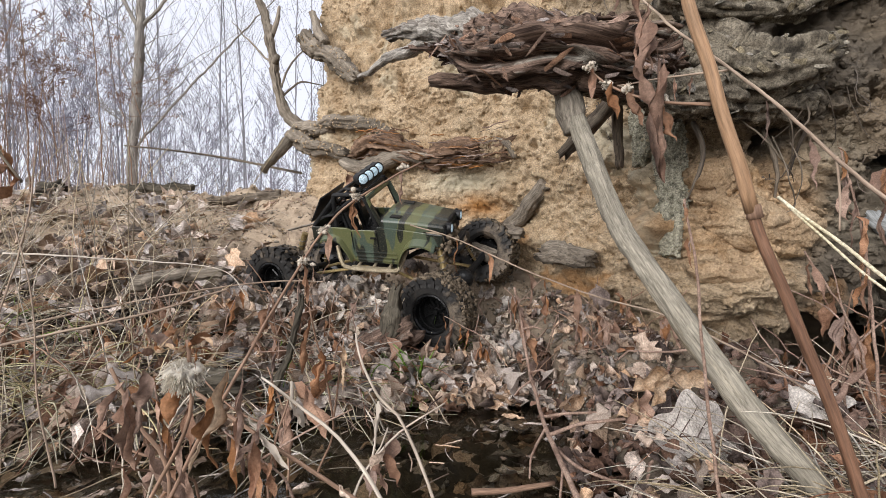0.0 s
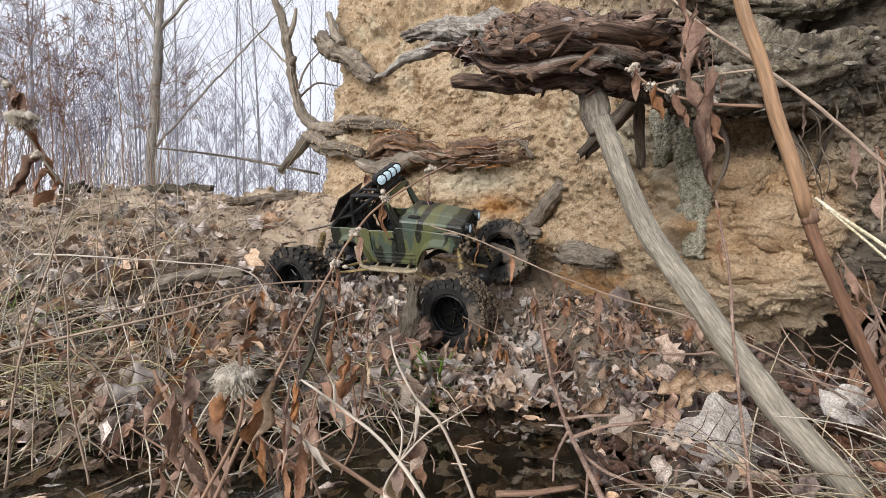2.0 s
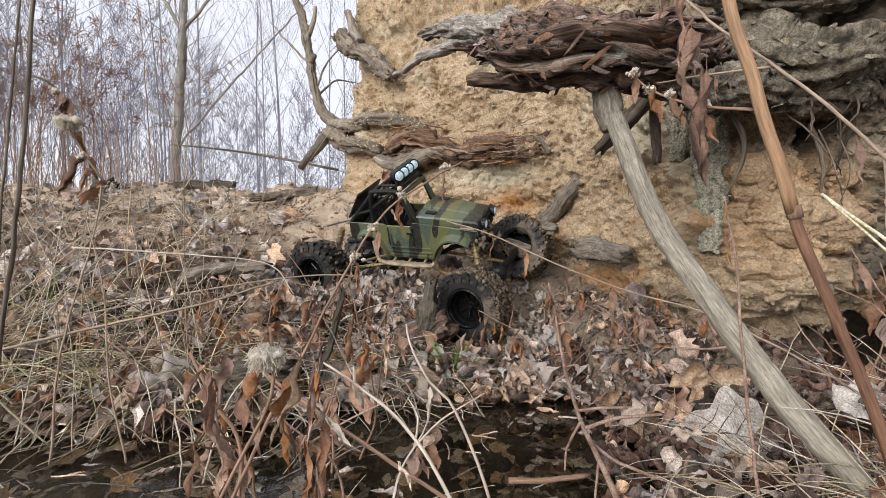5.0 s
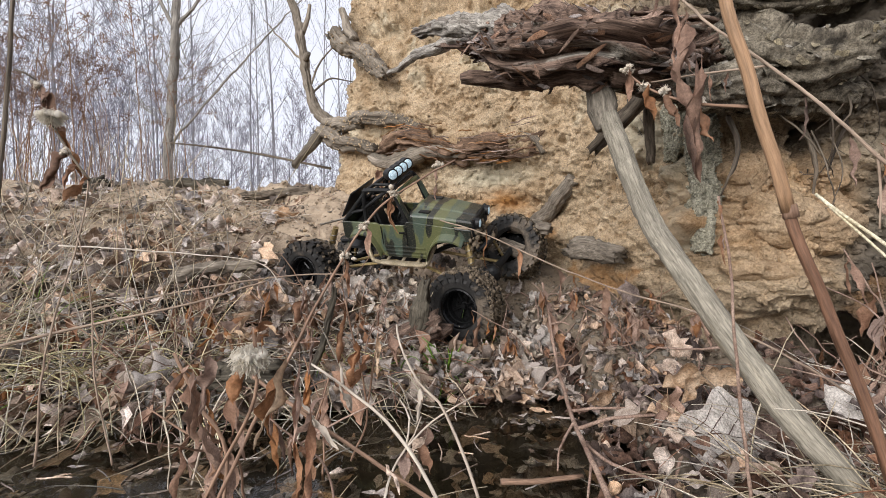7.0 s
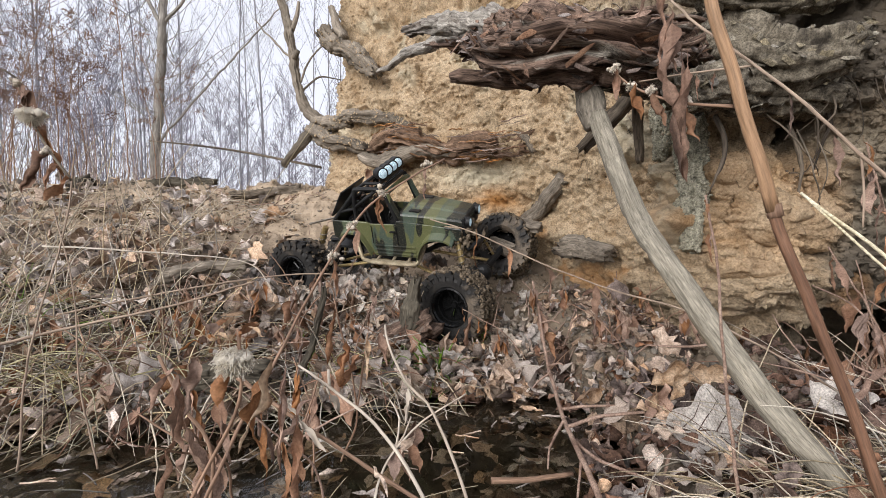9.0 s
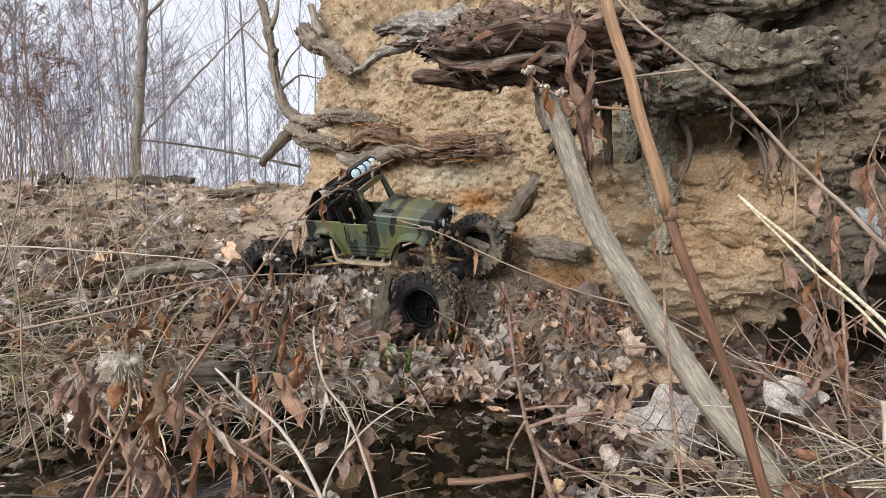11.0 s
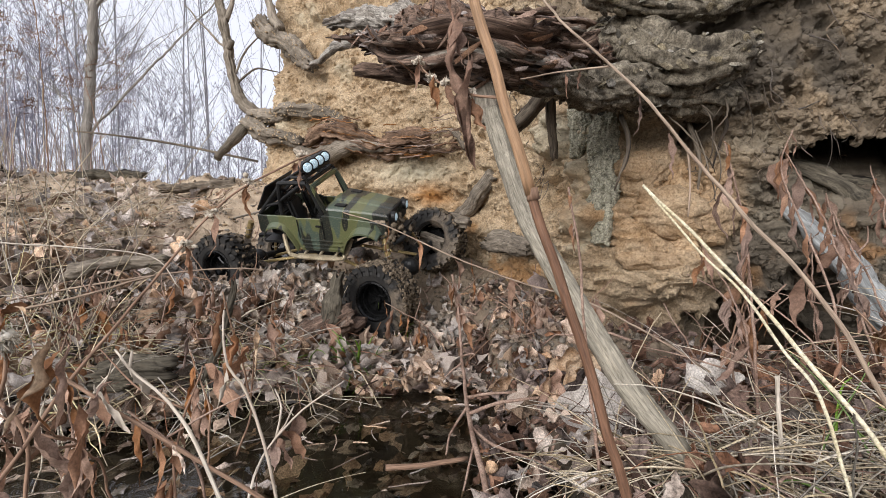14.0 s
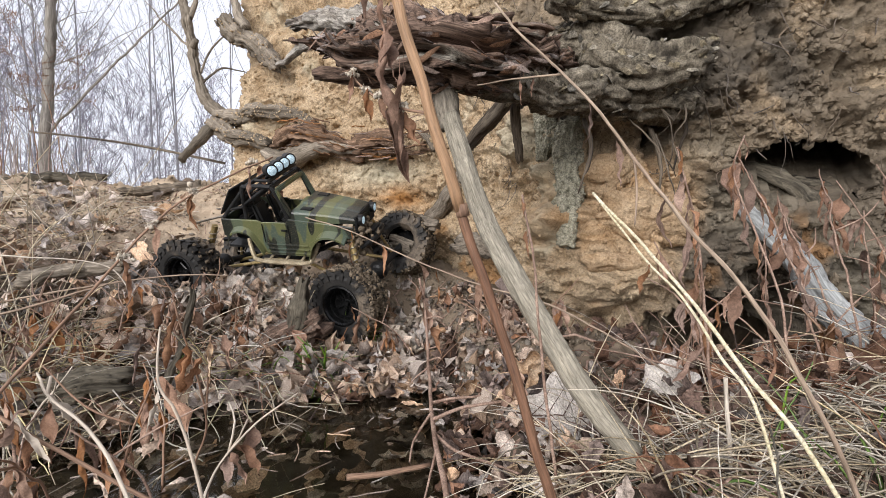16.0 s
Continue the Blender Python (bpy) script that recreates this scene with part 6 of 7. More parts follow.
SHAPES = [leaf_shape(k, 900 + i, curl=0.85 + 0.14 * i, bend=(-0.75 + 0.65 * ((i * 5) % 7) / 3), twist=0.7 * (i % 4), crumple=0.12 + 0.03 * (i % 5), n=16, m=7) for i, k in enumerate(KINDS)]
LEAF_ME = [mesh_data("leaf", V, F, LEAF) for V, F in SHAPES]
SHAPES = [leaf_shape(k, 900 + i, curl=0.85 + 0.14 * i, bend=(-0.75 + 0.65 * ((i * 5) % 7) / 3), twist=0.7 * (i % 4), crumple=0.12 + 0.03 * (i % 5), n=11, m=5) for i, k in enumerate(KINDS)]


def ground_pose(x, y, r, tilt=22, lift=0.004):
    e = 0.02
    z = ground(np.array([x, x + e, x]), np.array([y, y, y + e]))
    nrm = Vector((-(z[1] - z[0]) / e, -(z[2] - z[0]) / e, 1)).normalized()
    q = nrm.to_track_quat("Z", "Y").to_matrix().to_4x4()
    return Matrix.Translation((x, y, max(z[0], WATER_Z) + lift)) @ q @ pose(0, 0, 0, r.normal(0, tilt), r.normal(0, tilt), r.uniform(0, 360))


r = np.random.default_rng(21)
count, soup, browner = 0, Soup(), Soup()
tries = 0
while tries < 5700:
    tries += 1
    x = r.uniform(-2.0, 1.05)
    s, yb = np.interp(x, SHORE_X, SHORE_Y), np.interp(x, BACK_X, BACK_Y)
    f = r.random() ** 1.35
    y = s - 0.02 + f * (yb - s)
    if y < 0.28 or abs(y) < 0.28 and abs(x) < 0.3:
        continue
    if x < 0.3 and r.random() < smooth(0.34, 0.70, f) * (0.95 if x > -0.80 else 0.74 if x > -1.25 else 0.45):
        continue
    if 0.26 < x < 0.40 and 0.47 < y < 0.62 and r.random() < 0.8:
        continue
    if 0.58 < x < 0.98 and y > 0.86:
        continue
    if 0.12 < x < 0.48 and 0.66 < y and r.random() < 0.85:
        continue
    if abs(x + 0.01) < 0.09 and 0.93 < y < 1.06:
        continue
    size = (0.030 + 0.056 * r.random() ** 1.3) * (0.8 if x > 0.4 else 1.0)
    if x > 0.25 and y < 0.62:
        size *= 0.85 if y > 0.45 else 0.55
    k = int(r.integers(len(KINDS)))
    m = ground_pose(x, y, r, 36, 0.004 + 0.026 * r.random() ** 1.6) @ Matrix.Diagonal((size, size, size, 1))
    if count < 300 and -0.55 < x < 0.27 and y < 1.0 and r.random() < 0.75:
        ob = new("dry_leaf", LEAF_ME[k])
        ob.matrix_world = m
        tagged(ob, "curled dry brown fallen leaf lying in the litter", "leaf", "fallen leaves by the pool")
        count += 1
    else:
        V, F = SHAPES[k]
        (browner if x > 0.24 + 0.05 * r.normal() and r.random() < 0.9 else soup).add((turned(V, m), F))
for k in range(420):
    x, y = r.uniform(-0.6, 0.3), r.uniform(0.32, 0.84)
    if y > np.interp(x, SHORE_X, SHORE_Y) - 0.01:
        continue
    size = r.uniform(0.025, 0.06)
    m = pose(x, y, WATER_Z - r.uniform(0.003, 0.03), r.normal(0, 8), r.normal(0, 8), r.uniform(0, 360)) @ Matrix.Diagonal((size, size, size * 0.5, 1))
    V, F = SHAPES[int(r.integers(len(KINDS)))]
    soup.add((turned(V, m), F))
for k in range(150):
    x, y = r.uniform(0.17, 0.31), r.uniform(0.40, 0.80)
    size = r.uniform(0.022, 0.05)
    V, F = SHAPES[int(r.integers(len(KINDS)))]
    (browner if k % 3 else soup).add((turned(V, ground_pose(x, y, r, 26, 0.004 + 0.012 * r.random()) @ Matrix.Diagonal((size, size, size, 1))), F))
greyed = Soup()
for k in range(380):
    x, y = r.uniform(-0.36, 0.16), r.uniform(0.86, 1.16)
    if abs(x + 0.002) < 0.075 and 0.93 < y < 1.08:
        continue
    size = r.uniform(0.026, 0.06)
    V, F = SHAPES[int(r.integers(len(KINDS)))]
    greyed.add((turned(V, ground_pose(x, y, r, 40, 0.006 + 0.020 * r.random()) @ Matrix.Diagonal((size, size, size, 1))), F))
for k in range(340):
    x, y = r.uniform(-0.02, 0.40), r.uniform(0.80, 1.14)
    if y > np.interp(x, BACK_X, BACK_Y) - 0.02 or 0.05 < x < 0.17 and y > 1.06 or x < 0.08 and 0.92 < y < 1.08:
        continue
    size = r.uniform(0.020, 0.046)
    V, F = SHAPES[int(r.integers(len(KINDS)))]
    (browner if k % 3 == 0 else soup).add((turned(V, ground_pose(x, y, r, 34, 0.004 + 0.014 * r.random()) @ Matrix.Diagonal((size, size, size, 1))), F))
tagged(put("pale_leaf_litter", *greyed.mesh(), PALELEAF), "pale grey-tan dry leaves heaped below the toy truck", "leaf litter", kind="stuff")
litter = put("leaf_litter", *soup.mesh(), LEAFSTUFF)
tagged(litter, "matted dry brown leaf litter on the slope and pool bed", "leaf litter", kind="stuff")

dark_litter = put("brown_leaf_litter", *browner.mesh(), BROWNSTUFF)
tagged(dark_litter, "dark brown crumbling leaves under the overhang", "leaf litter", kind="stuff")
# bits of straw, bark and leaf that float on the pool
soup = Soup()
for k in range(150):
    x, y = r.uniform(-0.75, 0.28), r.uniform(0.30, 0.84)
    if y > np.interp(x, SHORE_X, SHORE_Y) - 0.005:
        continue
    if k % 3:
        L, a = r.uniform(0.01, 0.06), r.uniform(0, np.pi)
        t = np.linspace(-0.5, 0.5, 5)
        C = np.stack([x + L * t * np.cos(a), y + L * t * np.sin(a), WATER_Z + 0.0008 + 0 * t], -1)
        C[:, :2] += 0.04 * L * np.cumsum(r.normal(size=(5, 2)), 0)
        soup.add(strand_mesh(C[None], np.full((1, 5), r.uniform(0.0006, 0.0012)), 4))
    else:
        size = r.uniform(0.012, 0.04)
        m = pose(x, y, WATER_Z + 0.001, r.normal(0, 5), r.normal(0, 5), r.uniform(0, 360)) @ Matrix.Diagonal((size, size, size * 0.4, 1))
        V, F = SHAPES[int(r.integers(len(KINDS)))]
        soup.add((turned(V, m), F))
afloat = put("floating_debris", *soup.mesh(), LEAFSTUFF)
tagged(afloat, "bits of leaf and straw floating on the pool", "debris", kind="stuff")

# the one big pale leaf by the pole, with its veins, and the rolled ones behind it
V, F = leaf_shape("broad", 77, curl=0.28, bend=-0.22, n=34, crumple=0.09, m=9)
def facing(at, along, normal):
    """A pose at a point, with x along a direction and z as near as may be to a normal."""
    ax = Vector(along).normalized()
    ay = Vector(normal).cross(ax).normalized()
    az = ax.cross(ay)
    return Matrix.Translation(at) @ Matrix((ax, ay, az)).transposed().to_4x4()


big = holder("large_leaf", facing((0.322, 0.565, 0.097), (0.97, 0.0, -0.08), (0.05, -0.76, 0.66)))
tagged(big, "large pale dry leaf lying beside the leaning branch", "leaf")
size_ = np.array((0.135, 0.125, 0.10))
put("blade", V * size_, F, PALELEAF, big)
sheet = (V[: 34 * 9] * size_).reshape(34, 9, 3) + (0, 0, 0.0012)
def vein(line, thick):
    C = np.array(line)[None]
    put("vein", *strand_mesh(C, np.linspace(thick, 0.4 * thick, C.shape[1])[None], 4), VEIN, big)


vein(sheet[:31:2, 4], 0.0011)
for k in range(5):
    for s_ in (1, -1):
        vein([sheet[min(5 + 5 * k + 2 * q, 33), 4 + s_ * q] for q in range(4)], 0.0007)
for k, (place, size, mat, kind_, curl_) in enumerate(((facing((0.262, 0.60, 0.112), (0.1, 0.1, 1), (-0.3, -1, 0.1)), 0.062, CURLED, "ovate", 1.2), (facing((0.245, 0.595, 0.098), (-0.3, 0.1, 1), (0.5, -1, 0)), 0.045, MAUVE, "ovate", 1.2),
                                             (facing((0.308, 0.63, 0.142), (1, 0.1, 0.1), (0, -0.8, 0.6)), 0.090, TANLEAF, "oak", 0.7), (facing((0.285, 0.605, 0.140), (0.3, 0.1, 1), (0.2, -1, 0.2)), 0.045, TANLEAF, "ovate", 1.3),
                                             (facing((0.445, 0.57, 0.128), (0.9, 0.4, 0.05), (0, -0.5, 0.85)), 0.078, PALELEAF, "broad", 0.6), (facing((0.50, 0.50, 0.120), (0.8, -0.5, 0), (0, -0.4, 0.9)), 0.08, MAUVE, "broad", 0.5))):
    V, F = leaf_shape(kind_, 1500 + k, curl_, 0.5, 0.6, 22, 0.12, 7)
    ob = put("rolled_leaf", V * size, F, mat)
    ob.matrix_world = place
    tagged(ob, "rolled dry brown leaf propped by the large leaf", "leaf", "rolled leaves beside the branch")

# withered leaves caught in the truck's tub
for k, (at, along, size) in enumerate((((-0.205, 1.135, 0.462), (0.4, 0.1, -1), 0.055), ((-0.180, 1.125, 0.440), (-0.3, 0.2, -1), 0.05), ((-0.225, 1.15, 0.425), (1, 0.2, 0.4), 0.05), ((-0.165, 1.12, 0.415), (0.8, 0.1, -0.6), 0.04))):
    V, F = leaf_shape("ovate", 1700 + k, 1.5, 0.6, 1.8, 20, 0.2, 7)
    ob = put("withered_leaf", V * size, F, MAUVE if k % 2 else CURLED)
    ob.matrix_world = facing(at, along, (0.1, -1, 0.3))
    tagged(ob, "withered brown leaf caught in the toy truck", "leaf", "leaves in the truck")

# twigs and bits of bark among the leaves
soup = Soup()
for k in range(420):
    x = r.uniform(-1.3, 0.95)
    s, yb = np.interp(x, SHORE_X, SHORE_Y), np.interp(x, BACK_X, BACK_Y)
    y = s + r.random() * (yb - s)
    if y < 0.3:
        continue
    L, a = r.uniform(0.03, 0.16), r.uniform(0, np.pi)
    t = np.linspace(-0.5, 0.5, 6)
    px_, py_ = x + L * t * np.cos(a), y + L * t * np.sin(a)
    pz_ = ground(px_, py_) + 0.006 + 0.004 * r.normal() + 0.25 * L * t * r.normal() * 0.5
    C = np.stack([px_, py_, pz_], -1) + 0.03 * L * np.cumsum(r.normal(size=(6, 3)), 0)
    soup.add(strand_mesh(C[None], np.linspace(1, 0.5, 6)[None] * r.uniform(0.0008, 0.0028), 5))
tw = put("twig_litter", *soup.mesh(), REDTWIG)
tagged(tw, "small broken brown twigs scattered over the slope", "twigs", kind="stuff")


def blades(N, xr, yr, length, radius, lean, droop, seed):
    """Grass stems that rise from the ground, lean over and droop, as points and radii."""
    r = np.random.default_rng(seed)
    x, y = r.uniform(*xr, N), r.uniform(*yr, N)
    ok = y > np.interp(x, SHORE_X, SHORE_Y) - 0.015
    x, y = x[ok], y[ok]
    N, M = len(x), 9
    head = r.uniform(0, 2 * np.pi, N)
    el = np.clip(r.normal(lean, 0.35, N), 0.05, 1.5)
    L = r.uniform(0.5, 1.2, N) * length
    C = np.zeros((N, M, 3))
    C[:, 0] = np.stack([x, y, ground(x, y)], -1)
    kink = r.uniform(0.3, 1.7, N) * droop
    for k in range(1, M):
        st = L / (M - 1)
        C[:, k] = C[:, k - 1] + np.stack([np.cos(head) * np.cos(el), np.sin(head) * np.cos(el), np.sin(el)], -1) * st[:, None]
        el = el - kink / (M - 1)
        head = head + 0.12 * r.normal(size=N)
        floor_ = np.maximum(ground(C[:, k, 0], C[:, k, 1]), WATER_Z) + 0.003
        low = C[:, k, 2] < floor_
        C[low, k, 2] = floor_[low]
        el = np.where(low, np.maximum(el, 0.05), el)
    R = r.uniform(0.6, 1.3, N)[:, None] * radius * np.linspace(1.1, 0.45, M)[None]
    return C, R


soup = Soup()
for a in ((520, (-1.15, -0.10), (0.56, 0.92), 0.24, 0.0014, 0.45, 2.0, 31), (620, (-1.7, -0.62), (0.6, 1.65), 0.24, 0.0012, 0.6, 1.6, 33),
          (330, (0.20, 0.85), (0.26, 0.56), 0.20, 0.0009, 0.3, 1.1, 34), (360, (0.27, 0.66), (0.28, 0.46), 0.15, 0.0011, 0.3, 0.7, 35), (170, (-0.16, 0.12), (0.86, 1.08), 0.08, 0.0008, 0.6, 1.6, 36),
          (60, (0.35, 0.95), (0.52, 0.74), 0.12, 0.0009, 0.4, 1.4, 37)):
    soup.add(strand_mesh(*blades(*a), 3))
greensoup = Soup()
for a in ((620, (-1.2, -0.46), (0.58, 0.90), 0.22, 0.0012, 0.7, 1.8, 61), (260, (-0.55, -0.12), (0.64, 0.86), 0.20, 0.0012, 0.5, 2.2, 62)):
    greensoup.add(strand_mesh(*blades(*a), 3))
faded = put("faded_grass", *greensoup.mesh(), GREENSTRAW)
tagged(faded, "thick faded yellow-green grass bent over the pool edge", "dry grass", kind="stuff")
for a in ((300, (-1.0, -0.05), (0.62, 0.86), 0.20, 0.0014, 0.25, 1.2, 63), (300, (-0.9, 0.0), (0.80, 1.02), 0.16, 0.0011, 0.2, 0.8, 64), (260, (0.28, 0.62), (0.27, 0.44), 0.13, 0.0010, 0.25, 0.6, 65)):
    soup.add(strand_mesh(*blades(*a), 3))
# tall single stalks that rise out of the grass
r = np.random.default_rng(66)
N = 46
x, y = r.uniform(-1.0, -0.40, N), r.uniform(0.58, 0.85, N)
t = np.linspace(0, 1, 9)
L, lean = r.uniform(0.14, 0.42, N), 0.28 * r.normal(size=(N, 2))
C = np.stack([x[:, None] + lean[:, :1] * L[:, None] * t, y[:, None] + lean[:, 1:] * L[:, None] * t, np.maximum(ground(x, y), WATER_Z - 0.02)[:, None] + L[:, None] * t], -1)
C[..., 0] += (0.12 * L * r.normal(size=N))[:, None] * t**2
soup.add(strand_mesh(C, r.uniform(0.0007, 0.0015, N)[:, None] * np.linspace(1.1, 0.5, 9)[None], 4))
N = 60
x, y = r.uniform(-1.5, -0.62, N), r.uniform(0.85, 1.45, N)
L, lean = r.uniform(0.12, 0.34, N), 0.55 * r.normal(size=(N, 2))
C = np.stack([x[:, None] + lean[:, :1] * L[:, None] * t, y[:, None] + lean[:, 1:] * L[:, None] * t, ground(x, y)[:, None] + L[:, None] * t], -1)
C[..., 0] += (0.15 * L * r.normal(size=N))[:, None] * t**2
soup.add(strand_mesh(C, r.uniform(0.0009, 0.0017, N)[:, None] * np.linspace(1.1, 0.5, 9)[None], 4))
brownsoup = Soup()
for a in ((360, (0.30, 0.95), (0.34, 0.66), 0.12, 0.0009, 0.45, 1.2, 51), (60, (0.42, 0.95), (0.66, 0.84), 0.08, 0.0008, 0.4, 1.2, 54), (360, (-1.0, 0.0), (0.62, 0.98), 0.15, 0.0012, 0.35, 1.2, 52), (300, (-0.75, 0.02), (0.66, 0.92), 0.16, 0.0012, 0.3, 1.6, 32), (70, (0.0, 0.42), (0.84, 1.05), 0.07, 0.0008, 0.7, 1.2, 53)):
    brownsoup.add(strand_mesh(*blades(*a), 3))
stems = put("brown_stems", *brownsoup.mesh(), REDSTEM)
tagged(stems, "tangled thin reddish-brown dead weed stems", "dead stems", kind="stuff")
hay = put("dry_grass", *soup.mesh(), STRAW)
tagged(hay, "tangled pale dry grass round the pool edge", "dry grass", kind="stuff")
soup = Soup()
for a in ((70, (-0.30, 0.02), (0.74, 0.86), 0.09, 0.0012, 0.9, 1.3, 41), (26, (-0.06, -0.02), (0.855, 0.88), 0.075, 0.0022, 1.2, 0.8, 42), (40, (-0.02, 0.06), (0.98, 1.05), 0.07, 0.0008, 1.0, 1.2, 43),
          (9, (0.42, 0.62), (0.30, 0.42), 0.10, 0.0016, 1.1, 0.9, 44), (60, (-0.95, -0.6), (0.62, 0.95), 0.10, 0.0010, 1.0, 1.3, 45)):
    soup.add(strand_mesh(*blades(*a), 3))
grn = put("green_grass", *soup.mesh(), GREEN)
tagged(grn, "a few fresh green grass blades at the water", "grass", kind="stuff")


# weeds close to the camera
def hang_leaf(plant, at, length, heading, fall, material, seed, curl=1.7, kind="lance", twist=3.0):
    """A withered leaf on a plant, hanging from the point at."""
    V, F = leaf_shape(kind, seed, curl, 0.5 + 0.25 * math.sin(seed * 2.3), twist, 20, 0.15, 7)
    V = (V + (0.5, 0, 0)) * (length, (0.34 + 0.05 * (seed % 4)) * length, 0.8 * length)
    ob = put("leaf", V, F, material, plant)
    ob.matrix_basis = Matrix.Translation(Vector(at) - plant.matrix_world.translation) @ pose(0, 0, 0, 0, fall, heading)
    return ob


def weed(name, label, stems, material, category="weed"):
    """A plant of one or more stems, each (points, thick, thin)."""
    first = stems[0][0][-1]
    plant = holder(name, pose(*first))
    plant.matrix_world = pose(*first)
    tagged(plant, label, category)
    for k, (pts, a, c) in enumerate(stems):
        limb("stem", np.asarray(pts) - np.array(first), np.linspace(a, c, len(pts)), material, plant, sides=9, step=0.006, wobble=0.0008, seed=700 + k)
    return plant


def seed_head(plant, at, size, seed, material=None):
    """A soft tuft: small lumps of down at its heart and fine hairs round it; a big one hangs open like a brush under a withered crown."""
    r = np.random.default_rng(seed)
    brush = size > 0.0065
    soup = Soup()
    N = 130 if brush else 10
    heart = size * np.stack([0.34 * r.normal(size=N), 0.28 * r.normal(size=N), (-0.15 * r.random(N) if brush else 0.28 * r.normal(size=N))], -1)
    V, F = crumbs(heart, size * r.uniform(0.20, 0.34, N) * (1.0 if brush else 1.2), seed)
    soup.add((V, np.hstack([F, F[:, 2:]])))
    N = 2200 if brush else 110
    d = r.normal(size=(N, 3)) * ((0.75, 0.6, 0.25) if brush else (1, 1, 1)) + ((-0.15, -0.1, -0.62) if brush else (0, 0, -0.2))
    d /= np.linalg.norm(d, axis=1)[:, None]
    t = np.linspace(0, 1, 5)
    tuft = r.normal(size=(14, 3)) * 0.30
    C = size * (0.16 * r.normal(size=(N, 1, 3)) + (tuft[r.integers(0, 14, N)] * (1, 1, 0.3))[:, None] * (0.6 if brush else 0.2)) + d[:, None] * (size * (0.62 if brush else 0.42) * r.uniform(0.4, 1.1, N)[:, None] * t)[..., None]
    C[..., 2] -= size * (0.22 if brush else 0.0) * t**2
    C += 0.12 * size * r.normal(size=(N, 1, 3)) * t[None, :, None] ** 2
    soup.add(strand_mesh(C, np.full((N, 5), size * (0.022 if brush else 0.028)), 3))
    V, F = soup.mesh()
    ob = quads_ob("seed_head", V, F, material or (FLUFFMAT if brush else BUD), plant, True, "pale downy seed head")
    ob.matrix_basis = Matrix.Translation(Vector(at) - plant.matrix_world.translation)



tall = weed("tall_stalk", "tall brown dead weed stalk with withered leaves", [([(0.120, 0.201, 0.455), (0.131, 0.2, 0.423), (0.134, 0.2, 0.408), (0.145, 0.2, 0.371), (0.157, 0.2, 0.331), (0.168, 0.195, 0.293), (0.177, 0.19, 0.262), (0.183, 0.186, 0.236), (0.191, 0.183, 0.209), (0.21, 0.18, 0.12), (0.22, 0.18, 0.03)][::-1], 0.0021, 0.0021)], STALKDARK)
limb("upper_stem", np.array([(0.120, 0.201, 0.455), (0.131, 0.2, 0.423), (0.134, 0.2, 0.408), (0.145, 0.2, 0.371), (0.157, 0.2, 0.331)]) - np.array((0.120, 0.201, 0.455)), [0.0022, 0.0023, 0.0023, 0.0024, 0.0025], STALKGOLD, tall, "golden tan upper stem", sides=10, step=0.006, wobble=0.0008, seed=700)
limb("node", [(0.0366, -0.001, 0.3335 - 0.455), (0.0376, -0.001, 0.3285 - 0.455)], [0.0027, 0.0028], STALK, tall, sides=9, step=0.002)
for k, (q, L, hd) in enumerate((((0.121, 0.222, 0.455), 0.034, -60), ((0.124, 0.222, 0.432), 0.036, 100), ((0.127, 0.221, 0.412), 0.036, -80), ((0.130, 0.221, 0.398), 0.044, 60), ((0.133, 0.222, 0.392), 0.046, -100), ((0.129, 0.223, 0.420), 0.030, 180))):
    hang_leaf(tall, q, L, hd, 84, MAUVE, 1 + k, 1.9, "lance" if k % 2 else "ovate", 3.0 + 0.5 * (k % 3))
side = weed("budding_weed", "thin tan weed with curled leaves and pale buds", [([(0.108, 0.24, 0.40), (0.115, 0.237, 0.392), (0.13, 0.225, 0.38), (0.143, 0.203, 0.372)][::-1], 0.0007, 0.0005)], STALK)
for k, q in enumerate(((0.109, 0.24, 0.40), (0.115, 0.237, 0.391), (0.122, 0.231, 0.387), (0.132, 0.223, 0.379))):
    seed_head(side, q, 0.0038, 160 + k)
    hang_leaf(side, q, 0.018, -90 + 40 * k, 75, CURLED, 164 + k, 1.0, "ovate", 1.0)

thin = weed("thin_weed", "thin trailing weed stem with small curled leaves", [([(0.222, 0.48, 0.55), (0.231, 0.46, 0.525), (0.239, 0.45, 0.507), (0.282, 0.4, 0.436), (0.301, 0.35, 0.375), (0.312, 0.3, 0.323), (0.334, 0.28, 0.287), (0.355, 0.26, 0.238), (0.39, 0.25, 0.15), (0.40, 0.25, 0.08)][::-1], 0.0015, 0.0011),
     ([(0.301, 0.35, 0.375), (0.303, 0.35, 0.355), (0.299, 0.345, 0.326)], 0.001, 0.0006), ([(0.27, 0.42, 0.46), (0.239, 0.45, 0.465), (0.206, 0.5, 0.474)], 0.001, 0.0007)], TANSTEM)
for k, (q, L) in enumerate((((0.284, 0.398, 0.43), 0.035), ((0.296, 0.36, 0.39), 0.035), ((0.308, 0.32, 0.345), 0.035), ((0.313, 0.30, 0.322), 0.04), ((0.33, 0.283, 0.292), 0.035), ((0.345, 0.27, 0.265), 0.035), ((0.24, 0.45, 0.465), 0.025), ((0.25, 0.44, 0.465), 0.02))):
    hang_leaf(thin, q, L, 40 + 70 * k, 82, MAUVE, 20 + k)
